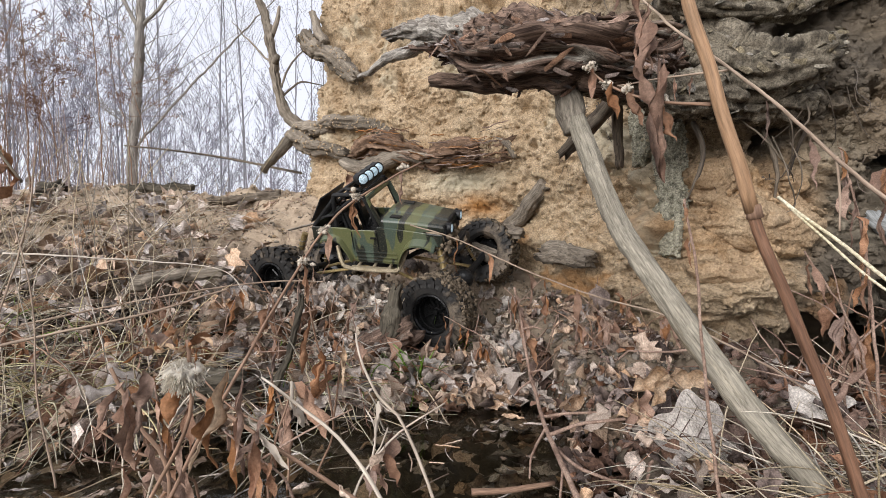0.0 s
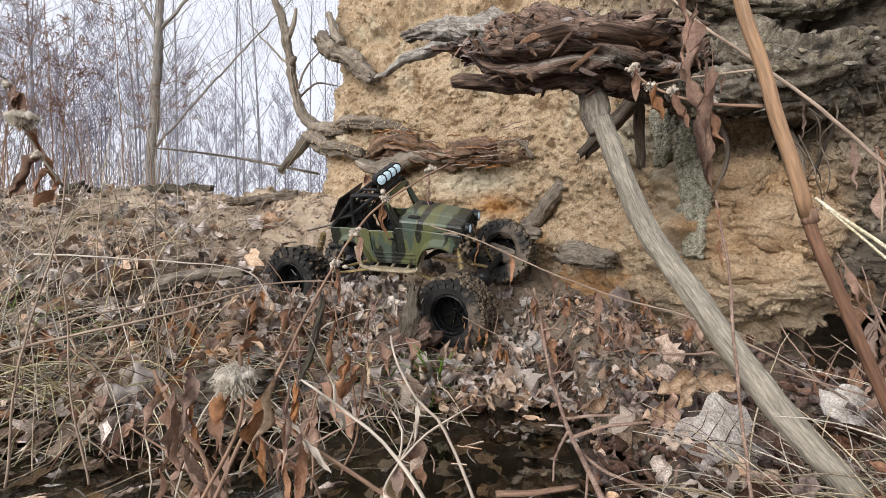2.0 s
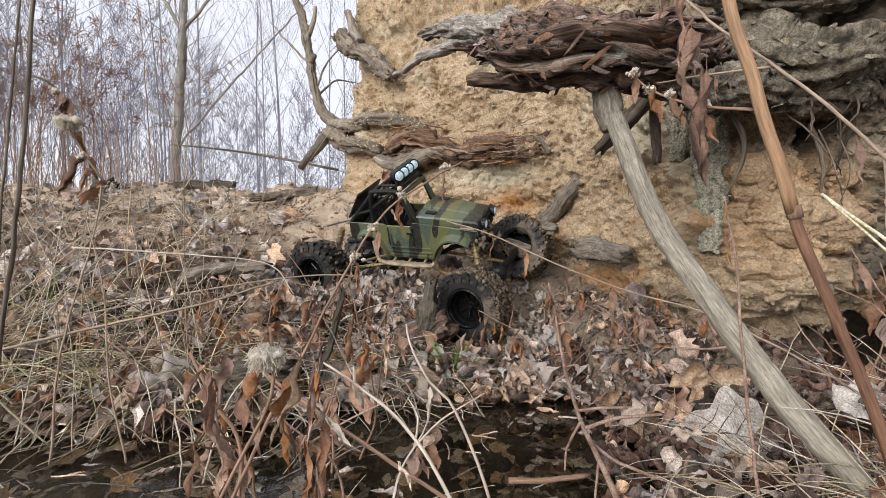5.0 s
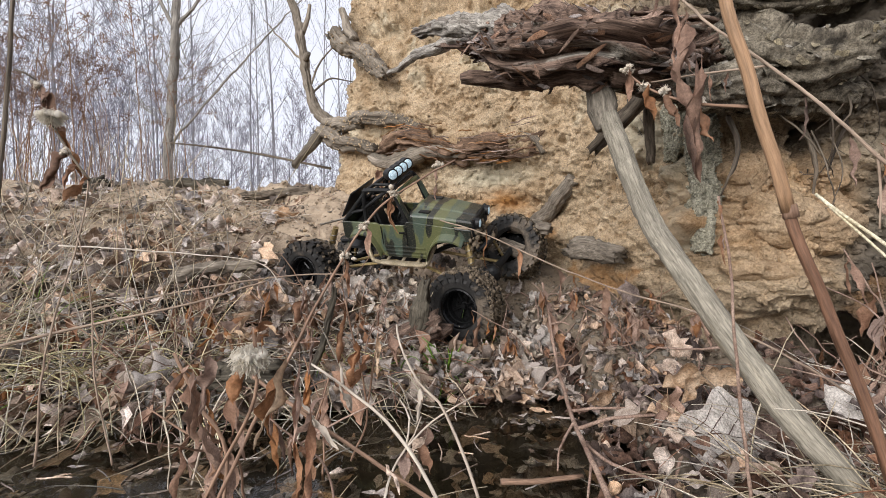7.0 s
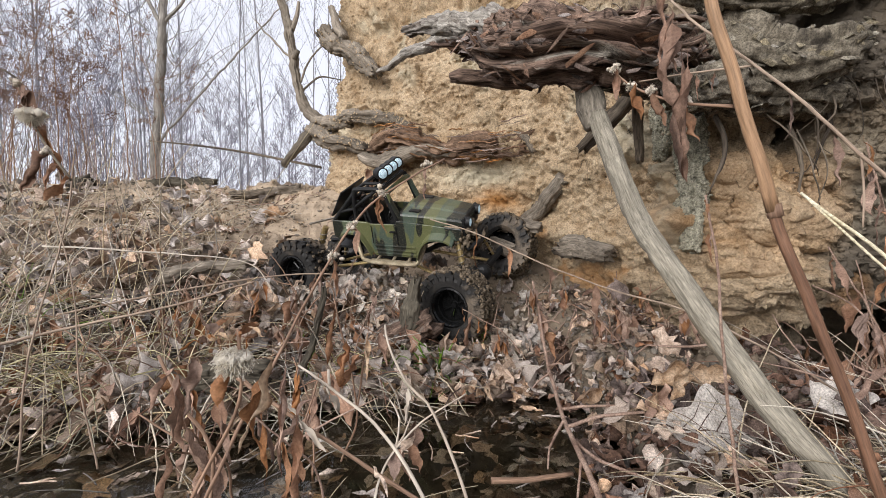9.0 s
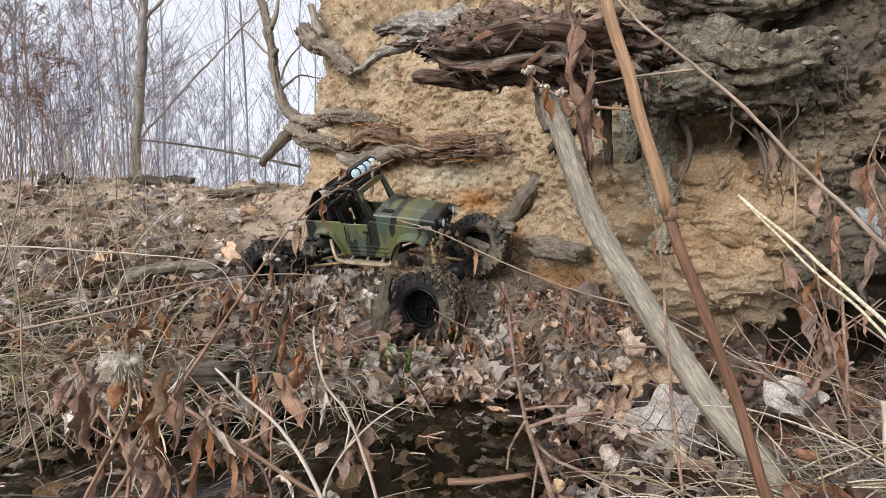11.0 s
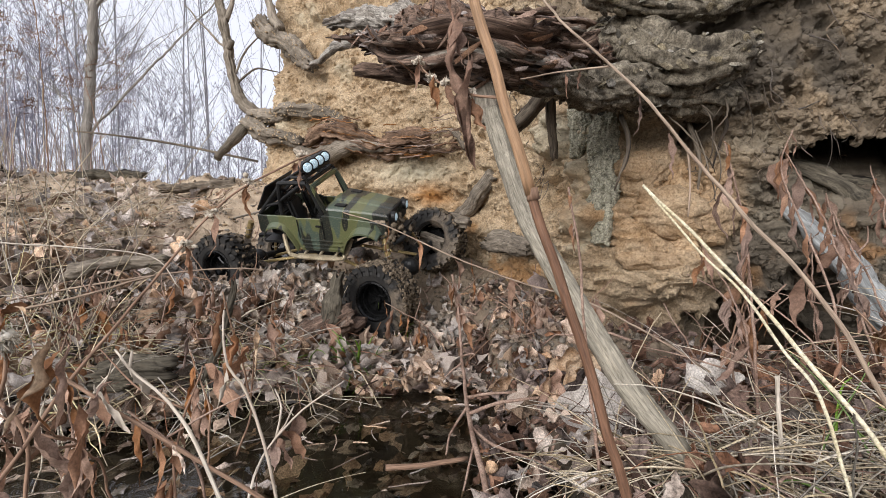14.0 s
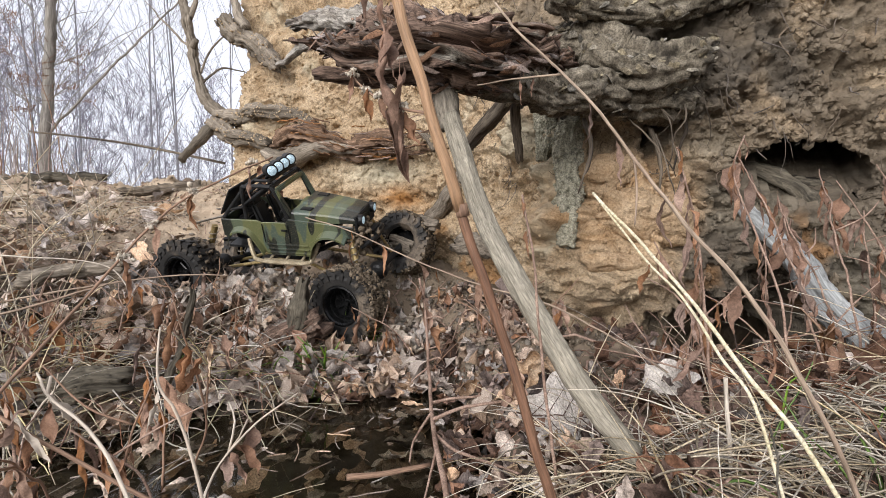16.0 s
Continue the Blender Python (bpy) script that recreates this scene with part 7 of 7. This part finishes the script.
for k, (line, L) in enumerate((([(0.420, 0.5, 0.41), (0.438, 0.5, 0.338), (0.448, 0.5, 0.272), (0.46, 0.5, 0.1)], 0.05), ([(0.582, 0.62, 0.446), (0.553, 0.6, 0.392), (0.55, 0.55, 0.307), (0.541, 0.5, 0.224), (0.54, 0.49, 0.1)], 0.05), ([(0.233, 0.42, 0.355), (0.243, 0.42, 0.298), (0.25, 0.42, 0.2), (0.262, 0.42, 0.09)], 0.03))):
    droop = weed("drooping_weed", "limp reddish dead weed hanging its shrivelled leaves", [(line[::-1], 0.0016, 0.0009)], REDTWIG)
    pts, _ = spline(line[:3], [0] * 3, 0.01)
    for j in range(3 if k == 2 else 9):
        hang_leaf(droop, tuple(pts[int((j + 0.3) / 9 * len(pts)) % len(pts)]), L * (0.7 + 0.1 * (j % 5)), 77 * j, 80, MAUVE if j % 2 else CURLED, 230 + 10 * k + j)

reed = weed("bent_reed", "pale straw-coloured reed bent over", [([(0.28, 0.376, 0.352), (0.296, 0.34, 0.318), (0.311, 0.306, 0.284), (0.313, 0.27, 0.260), (0.319, 0.25, 0.240), (0.336, 0.235, 0.210), (0.37, 0.22, 0.14), (0.39, 0.22, 0.07)][::-1], 0.0013, 0.0011),
     ([(0.281, 0.375, 0.350), (0.299, 0.33, 0.302), (0.312, 0.303, 0.276), (0.316, 0.27, 0.246), (0.325, 0.25, 0.214), (0.36, 0.25, 0.09)], 0.0008, 0.0010)], REED, "reed")
hang_leaf(reed, (0.300, 0.325, 0.298), 0.022, 200, 70, CURLED, 31, 1.2, "ovate", 2.0)
weed("pale_stem", "upright bleached dead stem", [([(0.41, 0.405, 0.19), (0.411, 0.4, 0.13), (0.414, 0.4, 0.075)][::-1], 0.0020, 0.0018)], WHITESTEM)

white = weed("bleached_weed", "bleached forked dead weed stems over the water", [([(-0.049, 0.247, 0.257), (-0.024, 0.22, 0.255), (-0.0080, 0.2130, 0.2470), (0.0042, 0.2080, 0.2361), (0.0185, 0.2000, 0.2200), (0.036, 0.19, 0.19), (0.050, 0.185, 0.14), (0.06, 0.18, 0.03)][::-1], 0.0010, 0.0006),
     ([(-0.012, 0.29, 0.27), (-0.009, 0.28, 0.261), (0.007, 0.25, 0.247), (0.0181, 0.2400, 0.2408), (0.0254, 0.2350, 0.2281), (0.0358, 0.2260, 0.2070), (0.050, 0.212, 0.165), (0.060, 0.205, 0.12), (0.065, 0.20, 0.03)], 0.0006, 0.0009),
     ([(-0.024, 0.22, 0.255), (-0.026, 0.225, 0.261)], 0.0008, 0.0006)], WHITESTEM)
for k, (q, L) in enumerate((((0.014, 0.238, 0.228), 0.014), ((0.008, 0.248, 0.244), 0.018), ((-0.004, 0.215, 0.220), 0.014), ((-0.026, 0.222, 0.253), 0.02))):
    hang_leaf(white, q, L, 200 + 80 * k, 50, WHITESTEM if k % 2 else LEAF, 40 + k, 1.3, "ovate", 2.0)
brown = weed("brown_stem", "orange-brown dead stem with a pale leaf blade", [([(-0.075, 0.23, 0.255), (-0.049, 0.23, 0.238), (-0.021, 0.23, 0.22), (0.001, 0.23, 0.206), (0.02, 0.23, 0.194), (0.038, 0.23, 0.181), (0.07, 0.23, 0.15)], 0.0009, 0.0011),
     ([(-0.126, 0.25, 0.261), (-0.113, 0.25, 0.233), (-0.098, 0.25, 0.206), (-0.104, 0.25, 0.13), (-0.104, 0.25, 0.04)], 0.0009, 0.0012)], STALK)
hang_leaf(brown, (-0.050, 0.23, 0.242), 0.03, -10, 48, WHITESTEM, 44, 2.4, "lance", 0.8)
diag = weed("leaning_weed", "long leaning brown weed with tan buds", [([(-0.10, 0.17, 0.06), (-0.085, 0.19, 0.17), (-0.077, 0.23, 0.222), (-0.067, 0.25, 0.249), (-0.064, 0.3, 0.282), (-0.049, 0.35, 0.328), (-0.03, 0.38, 0.356), (0.015, 0.43, 0.391)], 0.0010, 0.0008)], STALK)
for k, q in enumerate(((-0.048, 0.352, 0.331), (-0.055, 0.33, 0.31), (-0.03, 0.38, 0.357), (0.0, 0.42, 0.384))):
    seed_head(diag, q, 0.006, 60 + k)
    hang_leaf(diag, q, 0.03, 90 * k, 75, CURLED, 64 + k)
fluff = weed("fluffy_weed", "withered brown weed with white seed fluff", [([(-0.12, 0.19, 0.05), (-0.085, 0.187, 0.19), (-0.071, 0.185, 0.217), (-0.059, 0.185, 0.238), (-0.046, 0.182, 0.262), (-0.046, 0.18, 0.289)], 0.0008, 0.0007)], STALK)
seed_head(fluff, (-0.0475, 0.180, 0.2785), 0.0074, 71)
r = np.random.default_rng(73)
for k in range(16):
    q = (-0.049 + 0.005 * r.normal(), 0.181 + 0.003 * r.normal(), 0.2835 + 0.0035 * r.random())
    hang_leaf(fluff, q, 0.006 + 0.005 * r.random(), 360 * r.random(), -50 + 70 * r.random(), CURLED if k % 3 else TANLEAF, 740 + k, 1.6, "lance" if k % 2 else "ovate", 2.5)
for k, (q, L, hd, fall, mat) in enumerate((((-0.040, 0.195, 0.274), 0.036, 250, 76, TANLEAF), ((-0.036, 0.20, 0.270), 0.034, 290, 80, CURLED), ((-0.056, 0.20, 0.272), 0.022, 200, 62, CURLED), ((-0.033, 0.22, 0.249), 0.030, 190, 60, CURLED), ((-0.031, 0.2, 0.246), 0.034, 280, 82, MAUVE),
                                           ((-0.064, 0.2, 0.246), 0.026, 120, 60, CURLED), ((-0.085, 0.21, 0.210), 0.034, 20, 60, CURLED), ((-0.084, 0.215, 0.268), 0.030, 160, 72, CURLED), ((-0.094, 0.225, 0.255), 0.034, 230, 80, CURLED))):
    hang_leaf(fluff, q, L, hd, fall, mat, 80 + k, 1.0 + 0.16 * (k % 4), "ovate" if k % 3 else "lance", 1.0 + 0.5 * (k % 3))
for k, (q, L, hd, fall, mat) in enumerate((((-0.101, 0.220, 0.264), 0.026, 200, 72, CURLED), ((-0.095, 0.220, 0.260), 0.030, 280, 80, CURLED), ((-0.047, 0.205, 0.267), 0.034, 245, 74, CURLED))):
    hang_leaf(fluff, q, L, hd, fall, mat, 840 + k, 1.3 + 0.2 * (k % 3), "ovate" if k % 3 else "lance", 1.6 + 0.5 * (k % 3))
russet = weed("withered_weed", "withered weed with large curled russet leaves", [([(-0.117, 0.55, 0.06), (-0.092, 0.53, 0.13), (-0.107, 0.50, 0.257)], 0.0014, 0.0009), ([(-0.092, 0.53, 0.13), (-0.072, 0.50, 0.222)], 0.0012, 0.0008)], STALK)
for k, (q, L, hd, fall, mat) in enumerate((((-0.107, 0.500, 0.245), 0.055, 260, 80, CURLED),
                                           ((-0.089, 0.500, 0.212), 0.048, 235, 76, CURLED),
                                           ((-0.072, 0.500, 0.215), 0.045, 300, 80, TANLEAF),
                                           ((-0.084, 0.500, 0.200), 0.040, 200, 70, CURLED),
                                           ((-0.142, 0.500, 0.215), 0.040, 280, 80, MAUVE),
                                           ((-0.059, 0.500, 0.222), 0.036, 320, 66, CURLED))):
    hang_leaf(russet, q, L, hd, fall, mat, 860 + k, 1.0 + 0.2 * (k % 3), "broad" if k % 2 else "ovate", 1.2 + 0.4 * (k % 3))
red = weed("red_twig", "reddish forked twig standing in the pool", [([(0.146, 0.90, 0.238), (0.156, 0.88, 0.178), (0.157, 0.80, 0.117), (0.157, 0.66, 0.080), (0.158, 0.56, 0.074), (0.164, 0.50, 0.060), (0.168, 0.45, 0.03)][::-1], 0.0036, 0.0022),
     ([(0.157, 0.67, 0.082), (0.19, 0.66, 0.090), (0.230, 0.66, 0.092), (0.262, 0.65, 0.090)], 0.0022, 0.0014), ([(0.157, 0.62, 0.078), (0.20, 0.62, 0.092), (0.256, 0.62, 0.098), (0.32, 0.62, 0.10)], 0.0026, 0.0016),
     ([(0.157, 0.64, 0.080), (0.142, 0.62, 0.066), (0.131, 0.60, 0.056), (0.126, 0.58, 0.04)], 0.0020, 0.0012), ([(0.158, 0.58, 0.075), (0.18, 0.55, 0.068), (0.2185, 0.52, 0.0656), (0.25, 0.50, 0.06)], 0.0024, 0.0013),
     ([(0.156, 0.87, 0.165), (0.175, 0.86, 0.172), (0.188, 0.85, 0.168)], 0.0018, 0.0012), ([(0.157, 0.78, 0.112), (0.172, 0.775, 0.118), (0.178, 0.77, 0.116)], 0.0018, 0.0012), ([(0.157, 0.76, 0.106), (0.14, 0.76, 0.094), (0.128, 0.75, 0.086)], 0.0018, 0.0010),
     ([(0.160, 0.55, 0.072), (0.150, 0.52, 0.056), (0.140, 0.49, 0.036)], 0.0018, 0.0010), ([(0.152, 0.885, 0.20), (0.14, 0.88, 0.225), (0.125, 0.875, 0.24)], 0.0016, 0.0008)], REDTWIG, "twig")
for k, q in enumerate(((0.150, 0.888, 0.215), (0.155, 0.882, 0.186), (0.157, 0.875, 0.165), (0.148, 0.885, 0.225), (0.142, 0.88, 0.222))):
    hang_leaf(red, q, 0.045 + 0.012 * (k % 3), 250 + 50 * k, 70, CURLED, 330 + k, 1.4, "ovate", 1.5)
stick = limb("floating_stick", [(0.057, 0.53, 0.052), (0.098, 0.54, 0.049), (0.152, 0.56, 0.046)], [0.0035, 0.0032, 0.0028], STALK, sides=9, wobble=0.001, seed=3)
tagged(stick, "short peeled brown stick lying at the water", "stick")
cross = weed("trailing_stem", "thin tan stem trailing across the bank foot", [([(-0.03, 0.755, 0.35), (0.044, 0.74, 0.325), (0.148, 0.72, 0.277), (0.229, 0.7, 0.246), (0.328, 0.66, 0.217), (0.413, 0.6, 0.169), (0.48, 0.56, 0.12)][::-1], 0.0015, 0.001)], TANSTEM)
for k, q in enumerate(((0.044, 0.74, 0.325), (0.09, 0.73, 0.305), (0.148, 0.72, 0.277), (0.17, 0.715, 0.268))):
    hang_leaf(cross, q, 0.05, 260 + 60 * k, 80, CURLED, 110 + k)
left = weed("dark_stalk", "dark thin dead stalks standing by the water", [([(-0.30, 0.27, 0.05), (-0.268, 0.27, 0.251), (-0.255, 0.27, 0.322), (-0.245, 0.27, 0.386), (-0.24, 0.27, 0.433), (-0.234, 0.27, 0.49)], 0.0015, 0.0011), ([(-0.31, 0.28, 0.05), (-0.275, 0.28, 0.329), (-0.265, 0.28, 0.409), (-0.256, 0.28, 0.48)], 0.0009, 0.0007),
     ([(-0.269, 0.3, 0.435), (-0.253, 0.3, 0.427), (-0.247, 0.3, 0.408), (-0.233, 0.3, 0.382), (-0.217, 0.3, 0.361)], 0.0006, 0.0008)], DARKWOOD)
seed_head(left, (-0.243, 0.3, 0.405), 0.0078, 139)
for k, q in enumerate(((-0.253, 0.3, 0.425), (-0.247, 0.3, 0.405), (-0.233, 0.3, 0.38), (-0.217, 0.3, 0.361), (-0.250, 0.3, 0.422), (-0.240, 0.3, 0.395), (-0.226, 0.3, 0.372))):
    hang_leaf(left, q, 0.022 + 0.006 * (k % 3), 90 * k, 70 - 12 * (k % 4), CURLED if k % 2 else MAUVE, 120 + k, 1.5, "ovate", 2.0)
    if k < 3:
        seed_head(left, q, 0.005, 130 + k)


for line, thick, mat, text in (([(-0.62, 0.50, 0.175), (-0.50, 0.56, 0.205), (-0.36, 0.62, 0.235), (-0.27, 0.66, 0.262)], 0.0022, TANSTEM, "long tan stalk leaning across the dry grass"),
                                 ([(-0.325, 0.44, 0.10), (-0.350, 0.45, 0.18), (-0.362, 0.46, 0.27), (-0.392, 0.47, 0.36)], 0.0010, TANSTEM, "thin bleached stalk standing at the water"),
                                 ([(-0.44, 0.47, 0.08), (-0.43, 0.48, 0.21), (-0.405, 0.50, 0.34), (-0.40, 0.51, 0.43)], 0.0013, TANSTEM, "thin tan stalk standing at the water"),
                                 ([(-0.55, 0.62, 0.315), (-0.40, 0.66, 0.302), (-0.30, 0.70, 0.285), (-0.26, 0.70, 0.24)], 0.0012, WHITESTEM, "thin bent straw lying over the grass"),
                                 ([(-0.70, 0.80, 0.19), (-0.52, 0.86, 0.225), (-0.33, 0.92, 0.25), (-0.22, 0.94, 0.248)], 0.0020, TANSTEM, "long tan stalk lying on the leaves")):
    weed("dry_stalk", text, [(line, thick, 0.6 * thick)], mat, "dry stalk")

# withered weeds among the grass, on the slope and under the bank
def small_weed(x, y, height, lean, seed, stem_mat, leaf_mat, leaves, group, label):
    r = np.random.default_rng(seed)
    z = float(max(ground(x, y), WATER_Z))
    top = np.array((x + lean[0], y + lean[1], z + height))
    mid = np.array((x + 0.35 * lean[0] + 0.01 * r.normal(), y + 0.35 * lean[1], z + 0.55 * height))
    plant = holder("withered_weed", pose(x, y, z))
    plant.matrix_world = pose(x, y, z)
    tagged(plant, label, "weed", group)
    pts = np.array([(x, y, z - 0.01), mid, top])
    limb("stem", pts - (x, y, z), [0.0015, 0.0012, 0.0008], stem_mat, plant, sides=7, step=0.008, wobble=0.003, seed=seed)
    line, _ = spline(pts, [0, 0, 0], 0.01)
    for k in range(leaves):
        q = line[int(len(line) * r.uniform(0.35, 0.99))]
        hang_leaf(plant, tuple(q), r.uniform(0.03, 0.065), r.uniform(0, 360), r.uniform(50, 85), leaf_mat, seed * 10 + k, r.uniform(1.1, 2.0), "ovate" if r.random() < 0.5 else "lance", r.uniform(1.5, 4))
    for k in range(int(r.integers(1, 3))):
        a = line[int(len(line) * r.uniform(0.3, 0.8))]
        e = a + np.array((0.05 * r.normal(), 0.04 * r.normal(), 0.02 + 0.04 * r.random()))
        limb("twig", np.array([a, (a + e) / 2 + 0.005 * r.normal(size=3), e]) - (x, y, z), [0.0012, 0.001, 0.0006], stem_mat, plant, sides=6, step=0.01, seed=seed + k)
    return plant


r = np.random.default_rng(61)
for k in range(44):
    if k < 26:
        x, y = r.uniform(-0.75, 0.0), 0
        y = np.interp(x, SHORE_X, SHORE_Y) + r.uniform(-0.01, 0.22)
    elif k < 34:
        x, y = r.uniform(0.12, 0.40), r.uniform(0.84, 0.98)
    else:
        x, y = r.uniform(0.38, 0.85), r.uniform(0.48, 0.80)
    small_weed(x, y, r.uniform(0.07, 0.17) * (0.7 if 26 <= k < 34 else 1), 0.05 * r.normal(size=2), 800 + k, REDTWIG if k % 2 else STALK, (CURLED, MAUVE, CURLED)[k % 3], int(r.integers(2, 5)) + (3 if 26 <= k < 34 else 0), "withered weeds by the pool", "withered brown weed with shrivelled hanging leaves")
for k, (x, y, h, lean) in enumerate(((0.60, 0.50, 0.27, (-0.03, 0.12)), (0.64, 0.50, 0.25, (0.12, 0.2)), (0.68, 0.55, 0.22, (-0.04, 0.08)), (0.76, 0.55, 0.24, (-0.02, 0.1)), (0.48, 0.52, 0.2, (-0.06, 0.03)), (0.72, 0.62, 0.26, (-0.05, 0.05)), (0.80, 0.64, 0.22, (0.03, 0.06)), (0.66, 0.66, 0.2, (0.02, 0.05)), (0.56, 0.64, 0.18, (0.0, 0.06)), (0.85, 0.60, 0.28, (-0.06, 0.04)))):
    small_weed(x, y, h, lean, 860 + k, REDTWIG, MAUVE, 7, "reddish weeds under the overhang", "tall reddish dead weed with limp leaves")


# brown seed-topped weeds on the ridge
def ridge_weed(x, y, h, seed):
    r = np.random.default_rng(seed)
    z = float(ground(x, y))
    plant = holder("seed_weed", pose(x, y, z))
    plant.matrix_world = pose(x, y, z)
    tagged(plant, "tall brown dead weed with tufted seed heads", "weed", "seed weeds on the ridge")
    lean = 0.14 * h * r.normal(size=2)
    pts = np.array([(0, 0, -0.01), (0.3 * lean[0], 0.3 * lean[1], 0.5 * h), (lean[0], lean[1], h)])
    limb("stem", pts, [0.0026, 0.002, 0.001], STALK, plant, sides=6, step=0.02, wobble=0.004, seed=seed)
    line, _ = spline(pts, [0, 0, 0], 0.01)
    soup = Soup()
    for k in range(16):
        q = line[int(len(line) * r.uniform(0.45, 0.999))]
        e = q + np.array((0.09 * r.normal(), 0.09 * r.normal(), 0.03 + 0.05 * r.random()))
        C = np.linspace(q, e, 5)
        soup.add(strand_mesh(C[None], np.full((1, 5), 0.0009), 3))
        d = r.normal(size=(14, 3))
        C = e + 0.009 * r.normal(size=(14, 1, 3)) + d[:, None] * (0.009 * np.linspace(0, 1, 3))[None, :, None]
        soup.add(strand_mesh(C, np.full((14, 3), 0.0013), 3))
    tagged(put("seed_tuft", *soup.mesh(), MAUVE, plant), kind="stuff")


for k in range(17):
    ridge_weed(r.uniform(-2.3, -1.25), r.uniform(1.35, 2.2), r.uniform(0.35, 0.85), 900 + k)


# thick tangle of withered weeds in front of the water
r = np.random.default_rng(71)
for k, (x, y, h) in enumerate(((-0.12, 0.42, 0.17), (-0.24, 0.48, 0.17), (-0.07, 0.40, 0.13), (-0.20, 0.47, 0.17), (-0.10, 0.45, 0.14), (-0.30, 0.52, 0.17), (-0.15, 0.55, 0.15))):
    small_weed(x, y, 0.85 * h, 0.10 * r.normal(size=2), 960 + k, (STALK, REDTWIG, WHITESTEM)[k % 3], (CURLED, CURLED, MAUVE)[k % 3], 6, "withered weeds in the water", "withered brown weed rising from the shallow water")
soup = Soup()
N = 50
x, y = r.uniform(-0.55, 0.0, N), r.uniform(0.32, 0.75, N)
head, el, L = r.uniform(0, 2 * np.pi, N), r.uniform(0.1, 1.0, N), r.uniform(0.05, 0.16, N)
t = np.linspace(0, 1, 7)
C = np.stack([x[:, None] + np.cos(head)[:, None] * np.cos(el)[:, None] * L[:, None] * t, y[:, None] + np.sin(head)[:, None] * np.cos(el)[:, None] * L[:, None] * t,
              WATER_Z - 0.005 + np.sin(el)[:, None] * L[:, None] * t - 0.6 * L[:, None] * t**2 * r.random((N, 1))], -1)
C[..., 2] = np.maximum(C[..., 2], WATER_Z - 0.006)
soup.add(strand_mesh(C, r.uniform(0.0005, 0.0011, N)[:, None] * np.linspace(1.1, 0.5, 7)[None], 3))
wet = put("wet_grass", *soup.mesh(), STRAW)
tagged(wet, "dead grass stems standing in shallow water", "dry grass", kind="stuff")


# crumpled leaves caught upright in the grass along the shore
CRUMPLED = [mesh_data("leaf", *leaf_shape("ovate" if i % 3 else "oak", 1300 + i, 1.3 + 0.15 * (i % 5), (-0.9 + 0.45 * (i % 5)), 1.2 * (i % 4) - 1.5, 20, 0.10 + 0.03 * (i % 3), 7), CURLED if i % 3 else LEAF) for i in range(12)]
r = np.random.default_rng(83)
for k in range(150):
    x = r.uniform(-0.95, 0.02) if k < 125 else r.uniform(0.24, 0.7)
    s = np.interp(x, SHORE_X, SHORE_Y)
    y = s + (r.uniform(-0.03, 0.24) if k < 125 else r.uniform(0.02, 0.3))
    z = float(max(ground(x, y), WATER_Z))
    size = r.uniform(0.045, 0.095) * (1 if k < 125 else 0.8 if y > 0.45 else 0.42)
    ob = new("crumpled_leaf", CRUMPLED[int(r.integers(12))])
    ob.matrix_world = pose(x, y, z + 0.22 * size, r.normal(0, 40), r.uniform(20, 100), r.uniform(0, 360)) @ Matrix.Diagonal((size, size, size, 1))
    tagged(ob, "crumpled orange-brown dead leaf caught in dry grass", "leaf", "crumpled leaves in the grass")
